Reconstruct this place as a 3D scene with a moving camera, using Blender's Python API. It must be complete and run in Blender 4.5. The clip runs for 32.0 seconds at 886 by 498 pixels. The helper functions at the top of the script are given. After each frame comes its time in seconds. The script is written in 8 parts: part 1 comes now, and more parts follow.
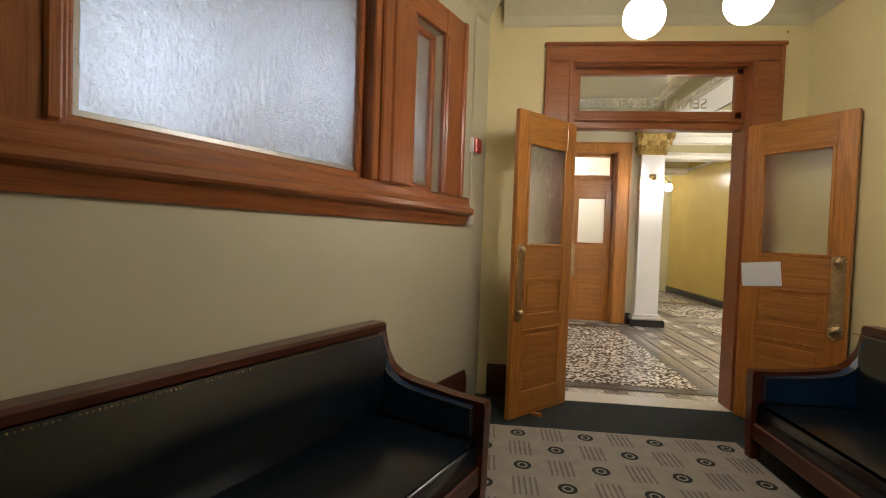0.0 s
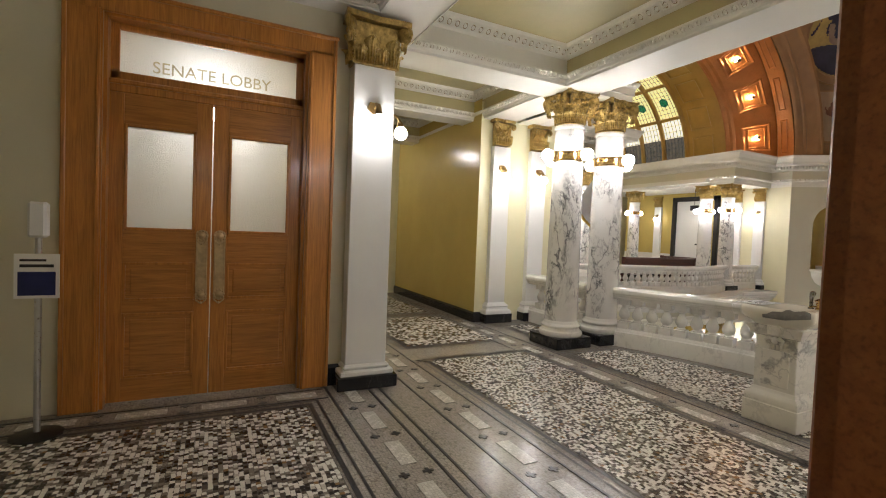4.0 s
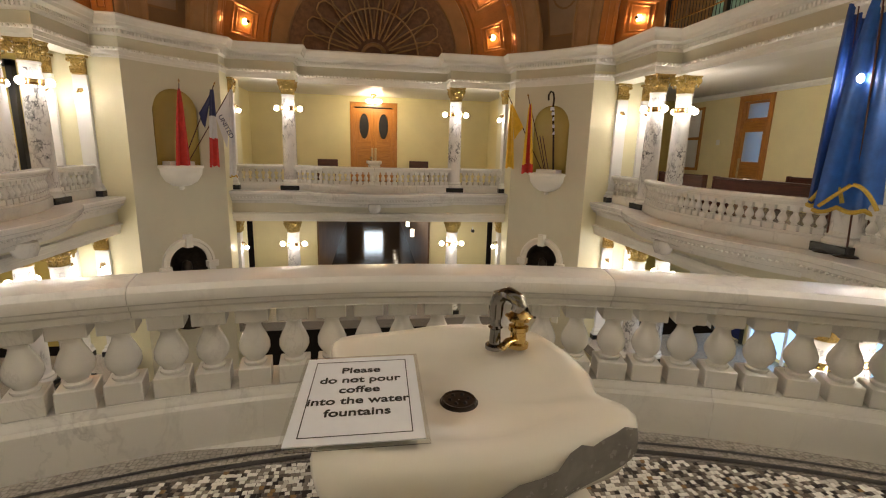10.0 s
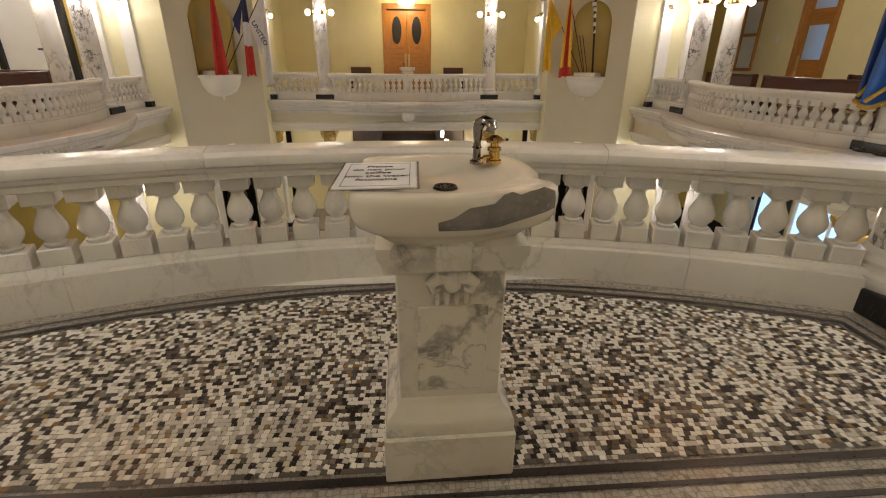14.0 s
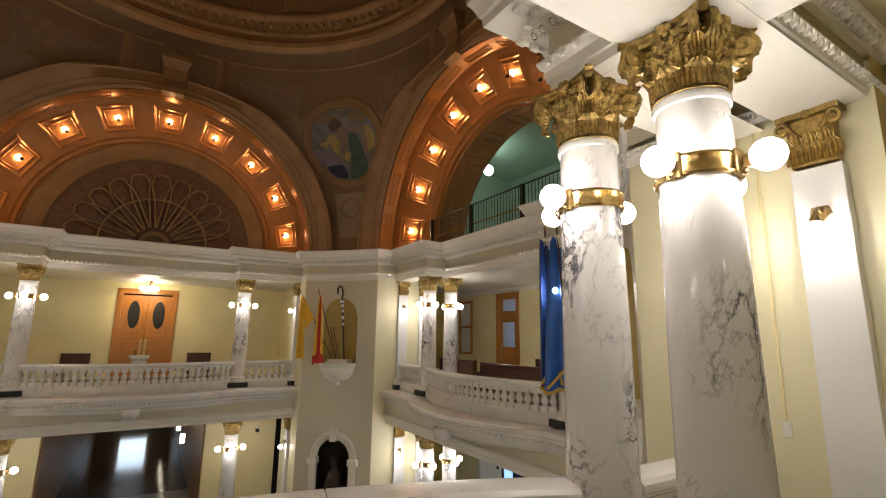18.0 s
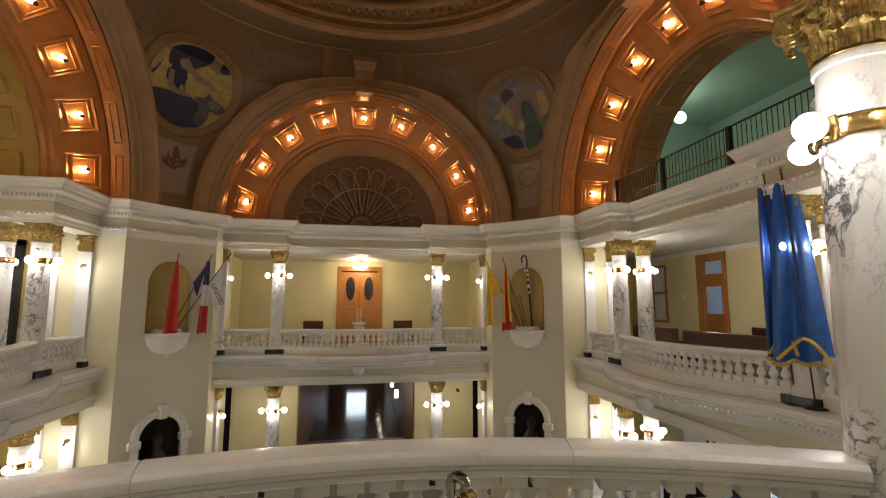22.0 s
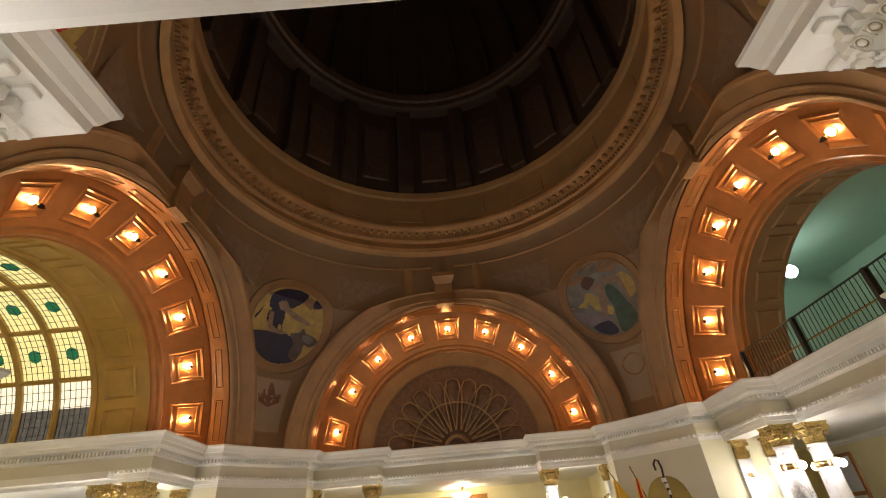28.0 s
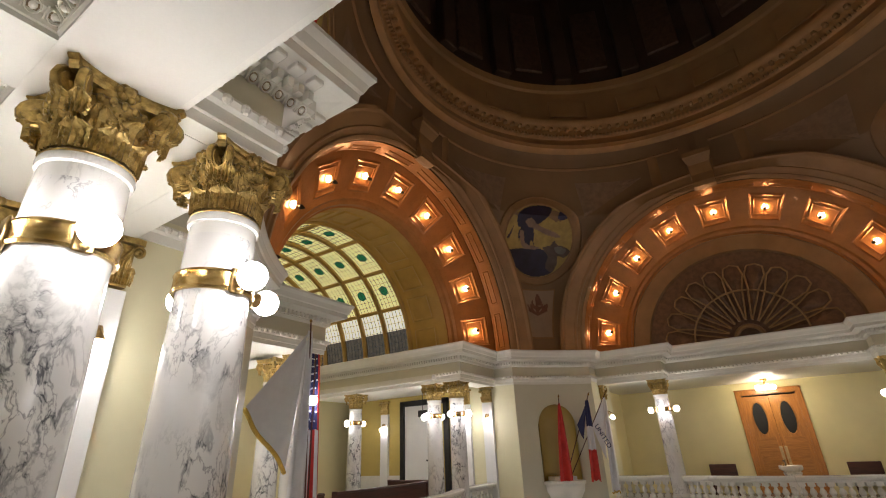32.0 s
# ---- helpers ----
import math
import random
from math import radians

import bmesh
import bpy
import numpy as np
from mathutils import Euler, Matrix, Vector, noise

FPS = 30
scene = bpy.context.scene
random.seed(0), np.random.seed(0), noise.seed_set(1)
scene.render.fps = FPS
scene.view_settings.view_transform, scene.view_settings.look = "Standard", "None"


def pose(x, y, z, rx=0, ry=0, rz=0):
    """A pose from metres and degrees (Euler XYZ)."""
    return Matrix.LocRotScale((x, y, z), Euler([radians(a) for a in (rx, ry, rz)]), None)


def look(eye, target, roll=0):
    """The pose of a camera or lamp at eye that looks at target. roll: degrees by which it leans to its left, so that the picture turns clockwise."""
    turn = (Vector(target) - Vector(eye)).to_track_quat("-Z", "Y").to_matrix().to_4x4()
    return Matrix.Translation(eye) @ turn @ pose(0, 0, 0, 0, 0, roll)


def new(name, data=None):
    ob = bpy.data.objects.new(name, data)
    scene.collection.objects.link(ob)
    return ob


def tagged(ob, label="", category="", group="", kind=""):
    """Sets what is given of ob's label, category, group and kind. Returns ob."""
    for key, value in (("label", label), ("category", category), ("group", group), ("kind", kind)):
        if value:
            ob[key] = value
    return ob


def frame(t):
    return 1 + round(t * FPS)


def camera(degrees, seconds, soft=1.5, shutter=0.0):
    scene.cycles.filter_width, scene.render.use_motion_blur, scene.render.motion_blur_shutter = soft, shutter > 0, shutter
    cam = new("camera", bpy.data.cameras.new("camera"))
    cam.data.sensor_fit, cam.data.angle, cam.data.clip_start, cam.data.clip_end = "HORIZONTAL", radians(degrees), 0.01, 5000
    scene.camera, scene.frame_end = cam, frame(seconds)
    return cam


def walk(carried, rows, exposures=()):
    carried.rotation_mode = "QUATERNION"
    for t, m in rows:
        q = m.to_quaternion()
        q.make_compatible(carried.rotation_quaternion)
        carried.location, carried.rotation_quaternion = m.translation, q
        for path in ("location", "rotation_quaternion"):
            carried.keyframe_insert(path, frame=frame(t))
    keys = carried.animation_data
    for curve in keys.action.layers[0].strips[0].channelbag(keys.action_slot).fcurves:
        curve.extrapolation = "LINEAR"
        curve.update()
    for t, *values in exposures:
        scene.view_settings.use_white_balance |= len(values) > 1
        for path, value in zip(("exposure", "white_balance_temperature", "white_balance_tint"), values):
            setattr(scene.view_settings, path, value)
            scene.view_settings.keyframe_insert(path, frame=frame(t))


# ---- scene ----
# seconds, eye x y z, then yaw (to the left of +y), pitch, roll in degrees
PATH = [
    (0, 6.574, -5.916, 1.493, 95.76, -1.74, 2.04),
    (0.5, 6.049, -5.670, 1.539, 90.64, -1.97, 1.52),
    (1, 5.498, -5.528, 1.542, 86.50, -2.13, 1.49),
    (1.5, 4.945, -5.346, 1.511, 82.14, -2.35, 1.29),
    (2, 4.385, -5.209, 1.509, 78.73, -2.70, 0.90),
    (2.5, 3.828, -5.066, 1.522, 76.13, -2.75, 1.07),
    (4.5, 1.882, -4.195, 1.488, 54.27, -1.34, 2.21),
    (5, 1.531, -3.909, 1.486, 41.30, -0.70, 1.61),
    (5.5, 1.228, -3.536, 1.518, 26.85, -0.30, 0.66),
    (6, 0.938, -3.257, 1.524, 13.25, -0.05, 0.09),
    (6.5, 0.725, -2.909, 1.525, 6.40, 0.08, 0.19),
    (7, 0.513, -2.604, 1.518, 0.64, -0.03, 0.09),
    (7.5, 0.314, -2.282, 1.506, -2.42, -0.39, 0.04),
    (8, 0.139, -1.901, 1.505, -5.93, -0.87, 0.24),
    (8.5, -0.016, -1.590, 1.480, -7.15, -1.31, 0.36),
    (9, -0.088, -1.305, 1.455, -8.25, -4.52, 0.51),
    (9.5, -0.057, -1.034, 1.456, -8.52, -9.45, 1.12),
    (10, -0.065, -0.909, 1.428, -8.81, -12.04, 1.60),
    (10.5, -0.088, -0.869, 1.403, -9.40, -15.90, 2.13),
    (11, -0.075, -0.859, 1.385, -10.05, -19.77, 2.65),
    (11.5, -0.060, -0.867, 1.379, -10.41, -22.66, 3.17),
    (12, -0.046, -0.947, 1.366, -9.70, -23.52, 2.98),
    (12.5, -0.079, -1.085, 1.336, -8.84, -22.28, 2.48),
    (13, -0.060, -1.206, 1.304, -6.90, -22.26, 0.70),
    (13.5, -0.007, -1.360, 1.276, -4.21, -23.32, 0.39),
    (15.5, 0.001, -1.448, 1.495, -7.53, -8.22, 3.31),
    (16, 0.115, -1.448, 1.561, -12.53, -0.04, 4.28),
    (16.5, 0.182, -1.437, 1.629, -19.05, 5.69, 2.47),
    (17, 0.196, -1.427, 1.664, -22.94, 7.99, 1.57),
    (17.5, 0.218, -1.421, 1.693, -28.58, 10.97, 1.50),
    (18, 0.233, -1.414, 1.695, -31.65, 10.66, 0.79),
    (18.5, 0.247, -1.415, 1.694, -33.92, 10.74, 0.95),
    (19, 0.274, -1.418, 1.689, -36.79, 10.32, 0.59),
    (19.5, 0.310, -1.434, 1.691, -41.33, 9.89, 0.11),
    (20, 0.316, -1.432, 1.688, -42.28, 10.10, 0.28),
    (20.5, 0.288, -1.418, 1.679, -37.34, 9.33, 0.92),
    (21, 0.198, -1.385, 1.669, -28.24, 7.91, 1.28),
    (21.5, 0.067, -1.366, 1.659, -17.94, 6.20, 0.58),
    (22, -0.073, -1.368, 1.623, -10.36, 6.88, 0.08),
    (22.5, -0.195, -1.363, 1.604, -4.83, 7.36, 0.03),
    (23, -0.260, -1.302, 1.605, -1.74, 6.43, 0.59),
    (23.5, -0.208, -1.156, 1.590, 1.07, 7.91, 1.09),
    (24, -0.096, -0.999, 1.595, -0.58, 13.76, 0.99),
    (24.5, 0.016, -0.851, 1.616, -10.48, 23.17, -1.16),
    (26.5, -0.011, -0.685, 1.769, -12.50, 31.82, -5.81),
    (27, 0.019, -0.710, 1.765, -7.82, 32.28, -4.85),
    (27.5, 0.018, -0.729, 1.753, -4.03, 32.53, -5.02),
    (28, -0.008, -0.732, 1.755, -0.39, 32.46, -5.16),
    (28.5, -0.050, -0.726, 1.768, 4.27, 31.62, -5.54),
    (29, -0.091, -0.738, 1.789, 9.43, 31.64, -6.26),
    (29.5, -0.107, -0.723, 1.806, 14.06, 31.55, -6.88),
    (30, -0.126, -0.726, 1.808, 18.90, 31.43, -6.64),
    (30.5, -0.145, -0.736, 1.803, 22.68, 31.80, -5.32),
    (31, -0.149, -0.721, 1.784, 26.45, 30.42, -4.55),
    (31.5, -0.165, -0.722, 1.744, 30.39, 27.41, -3.66),
    (32, -0.193, -0.744, 1.670, 32.55, 23.69, -2.36),
]
cam = camera(87.44, 32.0, soft=1.1)


def aim(x, y, z, yaw, pitch, roll):
    a, b = radians(yaw), radians(pitch)
    return look((x, y, z), (x - math.sin(a) * math.cos(b), y + math.cos(a) * math.cos(b), z + math.sin(b)), roll)


walk(cam, [(r[0], aim(*r[1:])) for r in PATH], exposures=[(0.0, 1.62, 5950, 13), (1.0, 1.42, 5850, 13), (2.0, 1.38, 5500, 13), (3.5, 0.65, 5750, 12), (5.0, 0.32, 5850, 12), (6.0, 0.02, 5850, 13), (7.0, 0.02, 6000, 13), (8.0, 0.12, 6100, 13), (9.0, 0.22, 6300, 13), (10.0, 0.4, 6550, 14), (13.0, 0.42, 6600, 14), (15.5, 0.34, 6450, 14), (17.0, 0.18, 6300, 13), (20.5, 0.02, 6150, 13), (22.5, 0.15, 6250, 13), (25.0, 0.25, 6250, 13), (27.0, 0.55, 6150, 13), (29.0, 0.46, 6100, 14), (31.0, 0.05, 5900, 13), (32.0, 0.0, 5850, 13)])

# ---- world and light levels ----
world = bpy.data.worlds.new("world")
scene.world = world
world.use_nodes = True
world.node_tree.nodes["Background"].inputs["Color"].default_value = (0.6, 0.45, 0.3, 1)
world.node_tree.nodes["Background"].inputs["Strength"].default_value = 0.006
GLOBE = 52.0        # glass globes on columns and walls
BULB = 58.0        # small shades inside the arches
DAY = 0.62          # daylight behind coloured glass

# ---- plan: the rotunda's centre, its four sides, levels (metres) ----
YC = 8.00             # centre of the rotunda on the y axis
SH = 0.52             # how far in from the centre's frame each side's own frame stands
V1, V2 = 7.806, 8.565   # column rows, in a side's frame
CX = 2.753            # column axes to either side
PA, PB = 4.53, 6.34   # corner piers, about the centre
PN = PA - 0.006       # returns beside the near balcony
PR = math.hypot(PA, PB)
RAIL = 0.82
NECK, TOP = 3.03, 3.47   # shaft top, capital top
CORN = 4.446          # top of the main cornice
ZS, AR = 4.43, 4.515   # springing and radius of the great arches
LOW = -4.47           # floor of the storey below
RING = 11.10          # foot of the dome's ring


def rim(k):
    """A quarter turn about the rotunda's centre."""
    return Matrix.Translation((0, YC, 0)) @ Matrix.Rotation(math.pi / 2 * k, 4, "Z")


def side(k):
    """The frame of one side: x along its gallery, -y outwards."""
    return rim(k) @ Matrix.Translation((0, SH, 0))


# ---- materials ----
def nodes_of(name):
    m = bpy.data.materials.new(name)
    m.use_nodes = True
    nt = m.node_tree
    return m, nt, nt.nodes["Principled BSDF"]


def put(nt, kind, **inputs):
    n = nt.nodes.new(kind)
    for key, value in inputs.items():
        s = n.inputs[key.replace("_", " ")]
        if isinstance(value, bpy.types.NodeSocket):
            nt.links.new(value, s)
        else:
            s.default_value = value
    return n


def math_node(nt, op, a, b=0.0, c=None):
    n = nt.nodes.new("ShaderNodeMath")
    n.operation = op
    for i, v in enumerate((a, b) if c is None else (a, b, c)):
        if isinstance(v, bpy.types.NodeSocket):
            nt.links.new(v, n.inputs[i])
        else:
            n.inputs[i].default_value = v
    return n.outputs[0]


def mixed(nt, fac, a, b):
    n = nt.nodes.new("ShaderNodeMix")
    n.data_type = "RGBA"
    for s, v in ((n.inputs["Factor"], fac), (n.inputs[6], a), (n.inputs[7], b)):
        if isinstance(v, bpy.types.NodeSocket):
            nt.links.new(v, s)
        elif isinstance(v, tuple):
            s.default_value = (*v, 1)
        else:
            s.default_value = v
    return n.outputs[2]


def coords(nt, own=0.0):
    """Object coordinates, shifted by a random step for each object where own is set."""
    tc = nt.nodes.new("ShaderNodeTexCoord")
    if not own:
        return tc.outputs["Object"]
    info = nt.nodes.new("ShaderNodeObjectInfo")
    sh = math_node(nt, "MULTIPLY", info.outputs["Random"], own)
    add = nt.nodes.new("ShaderNodeVectorMath")
    nt.links.new(tc.outputs["Object"], add.inputs[0])
    nt.links.new(sh, add.inputs[1])
    return add.outputs[0]


def surf(name, base, rough=0.5, var=0.12, scale=3.0, bump=0.05, fine=60.0, metal=0.0, own=0.0, coat=0.0, stain=None):
    """Paint, stone or metal: two scales of tone, fine relief, uneven gloss."""
    m, nt, b = nodes_of(name)
    v = coords(nt, own)
    big = put(nt, "ShaderNodeTexNoise", Vector=v, Scale=scale, Detail=5.0, Roughness=0.6).outputs["Fac"]
    small = put(nt, "ShaderNodeTexNoise", Vector=v, Scale=fine, Detail=3.0).outputs["Fac"]
    dark = tuple(c * (1 - var) for c in base)
    light = tuple(min(1, c * (1 + var * 0.7)) for c in base)
    col = mixed(nt, put(nt, "ShaderNodeMapRange", Value=big, From_Min=0.3, From_Max=0.7).outputs[0], dark, light)
    col = mixed(nt, math_node(nt, "MULTIPLY", small, 0.25), col, stain or tuple(c * 0.75 for c in base))
    nt.links.new(col, b.inputs["Base Color"])
    r = math_node(nt, "MULTIPLY_ADD", small, 0.16, rough - 0.08)
    nt.links.new(r, b.inputs["Roughness"])
    b.inputs["Metallic"].default_value = metal
    b.inputs["Coat Weight"].default_value = coat
    b.inputs["Coat Roughness"].default_value = 0.12
    if bump:
        bp = put(nt, "ShaderNodeBump", Strength=bump, Distance=0.01, Height=small)
        nt.links.new(bp.outputs[0], b.inputs["Normal"])
    return m


def marble(name, base, vein, width=0.03, scale=2.2, amount=1.0, rough=0.16, own=7.0, stretch=(1, 1, 0.55)):
    """Polished marble: broken dark veins over clouded white."""
    m, nt, b = nodes_of(name)
    v = coords(nt, own)
    mp = put(nt, "ShaderNodeMapping", Vector=v, Scale=stretch, Rotation=(0.5, 0.4, 0.3))
    warp = put(nt, "ShaderNodeTexNoise", Vector=mp.outputs[0], Scale=scale * 0.8, Detail=4.0)
    wv = nt.nodes.new("ShaderNodeVectorMath")
    wv.operation = "MULTIPLY_ADD"
    nt.links.new(warp.outputs["Color"], wv.inputs[0])
    wv.inputs[1].default_value = (0.5, 0.5, 0.5)
    nt.links.new(mp.outputs[0], wv.inputs[2])

    def lines(s, w):
        n = put(nt, "ShaderNodeTexNoise", Vector=wv.outputs[0], Scale=s, Detail=6.0, Roughness=0.62).outputs["Fac"]
        d = math_node(nt, "ABSOLUTE", math_node(nt, "SUBTRACT", n, 0.5))
        return put(nt, "ShaderNodeMapRange", Value=d, From_Min=0.0, From_Max=w, To_Min=1.0, To_Max=0.0).outputs[0]

    patch = put(nt, "ShaderNodeTexNoise", Vector=mp.outputs[0], Scale=scale * 0.9, Detail=2.0).outputs["Fac"]
    gate = put(nt, "ShaderNodeMapRange", Value=patch, From_Min=0.42, From_Max=0.62).outputs[0]
    bold = math_node(nt, "MULTIPLY", lines(scale, width), gate)
    thin = math_node(nt, "MULTIPLY", lines(scale * 2.6, width * 0.7), math_node(nt, "MULTIPLY", gate, 0.7))
    vm = math_node(nt, "MINIMUM", math_node(nt, "MULTIPLY", math_node(nt, "ADD", bold, thin), amount), 1.0)
    cloud = put(nt, "ShaderNodeTexNoise", Vector=wv.outputs[0], Scale=scale * 1.4, Detail=5.0).outputs["Fac"]
    white = mixed(nt, cloud, tuple(c * 0.88 for c in base), base)
    col = mixed(nt, vm, white, vein)
    nt.links.new(col, b.inputs["Base Color"])
    b.inputs["Roughness"].default_value = rough
    b.inputs["Specular IOR Level"].default_value = 0.5
    return m


def wood(name, base, dark, rough=0.32, scale=1.0, axis=2):
    """Varnished timber with grain along one axis."""
    m, nt, b = nodes_of(name)
    v = coords(nt, 5.0)
    st = [9.0 * scale] * 3
    st[axis] = 0.7 * scale
    mp = put(nt, "ShaderNodeMapping", Vector=v, Scale=tuple(st))
    grain = put(nt, "ShaderNodeTexNoise", Vector=mp.outputs[0], Scale=3.0, Detail=7.0, Roughness=0.65, Distortion=0.8).outputs["Fac"]
    st2 = [60.0 * scale] * 3
    st2[axis] = 2.0 * scale
    mp2 = put(nt, "ShaderNodeMapping", Vector=v, Scale=tuple(st2))
    pore = put(nt, "ShaderNodeTexNoise", Vector=mp2.outputs[0], Scale=2.0, Detail=3.0).outputs["Fac"]
    f = put(nt, "ShaderNodeMapRange", Value=grain, From_Min=0.34, From_Max=0.66).outputs[0]
    col = mixed(nt, f, dark, base)
    col = mixed(nt, math_node(nt, "MULTIPLY", put(nt, "ShaderNodeMapRange", Value=pore, From_Min=0.5, From_Max=0.7).outputs[0], 0.5), col, tuple(c * 0.5 for c in dark))
    nt.links.new(col, b.inputs["Base Color"])
    b.inputs["Roughness"].default_value = rough
    b.inputs["Coat Weight"].default_value = 0.3
    b.inputs["Coat Roughness"].default_value = 0.15
    bp = put(nt, "ShaderNodeBump", Strength=0.06, Distance=0.004, Height=pore)
    nt.links.new(bp.outputs[0], b.inputs["Normal"])
    return m


def glow(name, col, strength):
    m, nt, b = nodes_of(name)
    b.inputs["Base Color"].default_value = (*col, 1)
    b.inputs["Emission Color"].default_value = (*col, 1)
    b.inputs["Emission Strength"].default_value = strength
    return m


def tesserae(name, stops, rough=0.35):
    """Small stones, each island with a tone of its own."""
    m, nt, b = nodes_of(name)
    geo = nt.nodes.new("ShaderNodeNewGeometry")
    ramp = nt.nodes.new("ShaderNodeValToRGB")
    ramp.color_ramp.interpolation = "CONSTANT"
    el = ramp.color_ramp.elements
    for i, (p, c) in enumerate(stops):
        e = el[i] if i < 2 else el.new(p)
        e.position, e.color = p, (*c, 1)
    nt.links.new(geo.outputs["Random Per Island"], ramp.inputs[0])
    n = put(nt, "ShaderNodeTexNoise", Vector=coords(nt), Scale=40.0, Detail=4.0).outputs["Fac"]
    col = mixed(nt, math_node(nt, "MULTIPLY", n, 0.18), ramp.outputs[0], (0.16, 0.14, 0.12))
    nt.links.new(col, b.inputs["Base Color"])
    nt.links.new(math_node(nt, "MULTIPLY_ADD", n, 0.3, rough - 0.15), b.inputs["Roughness"])
    return m


def small_tiles(name, a, b_, size, rough=0.25):
    """Fine mosaic ground, too small to pick apart."""
    m, nt, b = nodes_of(name)
    v = coords(nt)
    vo = put(nt, "ShaderNodeTexVoronoi", Vector=v, Scale=1.0 / size, Randomness=0.35)
    edge = nt.nodes.new("ShaderNodeTexVoronoi")
    edge.feature = "DISTANCE_TO_EDGE"
    nt.links.new(v, edge.inputs["Vector"])
    edge.inputs["Scale"].default_value = 1.0 / size
    edge.inputs["Randomness"].default_value = 0.35
    tone = nt.nodes.new("ShaderNodeSeparateColor")
    nt.links.new(vo.outputs["Color"], tone.inputs[0])
    col = mixed(nt, tone.outputs[0], a, b_)
    cloud = put(nt, "ShaderNodeTexNoise", Vector=v, Scale=1.3, Detail=4.0).outputs["Fac"]
    col = mixed(nt, math_node(nt, "MULTIPLY", cloud, 0.35), col, tuple(c * 0.7 for c in a))
    gap = put(nt, "ShaderNodeMapRange", Value=edge.outputs["Distance"], From_Min=0.0, From_Max=0.1).outputs[0]
    col = mixed(nt, gap, tuple(c * 0.55 for c in a), col)
    nt.links.new(col, b.inputs["Base Color"])
    nt.links.new(math_node(nt, "MULTIPLY_ADD", tone.outputs[1], 0.14, rough - 0.07), b.inputs["Roughness"])
    return m


M_RAIL = marble("white_marble", (0.76, 0.74, 0.69), (0.45, 0.43, 0.41), 0.02, 1.6, 0.45, 0.22, own=9.0)
M_COL = marble("veined_marble", (0.74, 0.72, 0.69), (0.10, 0.10, 0.11), 0.030, 2.4, 1.0, 0.14, stretch=(1, 1, 0.6))
M_FOUNT = marble("cream_marble", (0.80, 0.77, 0.69), (0.30, 0.29, 0.27), 0.035, 1.7, 0.9, 0.20, stretch=(1, 0.8, 0.8))
M_BASIN = marble("basin_marble", (0.82, 0.78, 0.68), (0.42, 0.39, 0.34), 0.05, 0.9, 0.6, 0.20)
M_GREYVEIN = surf("grey_marble_streak", (0.260, 0.247, 0.234), 0.25, 0.4, 8.0, 0.0)
M_BLACK = marble("black_marble", (0.018, 0.018, 0.02), (0.10, 0.10, 0.10), 0.012, 3.0, 0.6, 0.12)
M_GOLD = surf("gilded_plaster", (0.52, 0.37, 0.125), 0.34, 0.5, 22.0, 0.5, 55.0, metal=0.85, stain=(0.10, 0.06, 0.02))
M_BRASS = surf("brass", (0.62, 0.43, 0.16), 0.24, 0.25, 10.0, 0.05, 80.0, metal=1.0)
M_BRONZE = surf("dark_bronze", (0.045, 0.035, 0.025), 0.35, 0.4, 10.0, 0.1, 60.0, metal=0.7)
M_YELLOW = surf("yellow_wall_paint", (0.80, 0.70, 0.38), 0.38, 0.05, 1.2, 0.04, 120.0)
M_OCHRE = surf("glossy_ochre_wall_paint", (0.56, 0.43, 0.13), 0.20, 0.08, 1.2, 0.05, 90.0)
M_PLATE = surf("satin_brass", (0.58, 0.44, 0.24), 0.42, 0.3, 14.0, 0.08, 90.0, metal=1.0)
M_OLIVE = surf("beige_wall_paint", (0.62, 0.58, 0.43), 0.40, 0.05, 0.9, 0.04, 120.0)
M_CREAM = surf("cream_plaster", (0.80, 0.77, 0.68), 0.42, 0.05, 2.0, 0.05, 90.0)
M_EGGCUP = surf("browned_plaster_recess", (0.36, 0.27, 0.15), 0.5, 0.3, 12.0, 0.1, 90.0)
M_COFF = surf("olive_coffer_paint", (0.46, 0.40, 0.20), 0.5, 0.08, 1.5, 0.04, 90.0)
M_CEIL = surf("ceiling_plaster", (0.76, 0.73, 0.65), 0.5, 0.04, 1.5, 0.04, 90.0)
M_FIELD = surf("coffer_field_paint", (0.60, 0.56, 0.38), 0.5, 0.08, 1.5, 0.04, 90.0)
M_COPPER = surf("bronze_painted_plaster", (0.42, 0.175, 0.045), 0.30, 0.18, 2.5, 0.08, 70.0, metal=0.35)
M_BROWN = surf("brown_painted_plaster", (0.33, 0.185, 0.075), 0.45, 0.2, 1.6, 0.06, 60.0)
M_PEND = surf("umber_painted_plaster", (0.27, 0.165, 0.08), 0.5, 0.16, 0.7, 0.06, 50.0)
# brown and umber brightened: the arches' warm light is put into the ring's colour
M_RINGB_LIT = surf("brown_ring_plaster", (0.52, 0.30, 0.115), 0.45, 0.2, 1.6, 0.06, 60.0)
M_RINGP_LIT = surf("umber_ring_plaster", (0.46, 0.28, 0.115), 0.5, 0.16, 0.7, 0.06, 50.0)
M_PANEL = surf("mauve_stencil_paint", (0.30, 0.195, 0.12), 0.5, 0.25, 5.0, 0.05, 50.0)
# drum, ribs and dome: far darker brown than the ring below them
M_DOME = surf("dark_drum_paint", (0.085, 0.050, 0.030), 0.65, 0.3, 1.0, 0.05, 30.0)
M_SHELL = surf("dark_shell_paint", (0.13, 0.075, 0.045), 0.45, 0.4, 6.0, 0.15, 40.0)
M_OAK = wood("golden_oak", (0.54, 0.225, 0.040), (0.36, 0.14, 0.024))
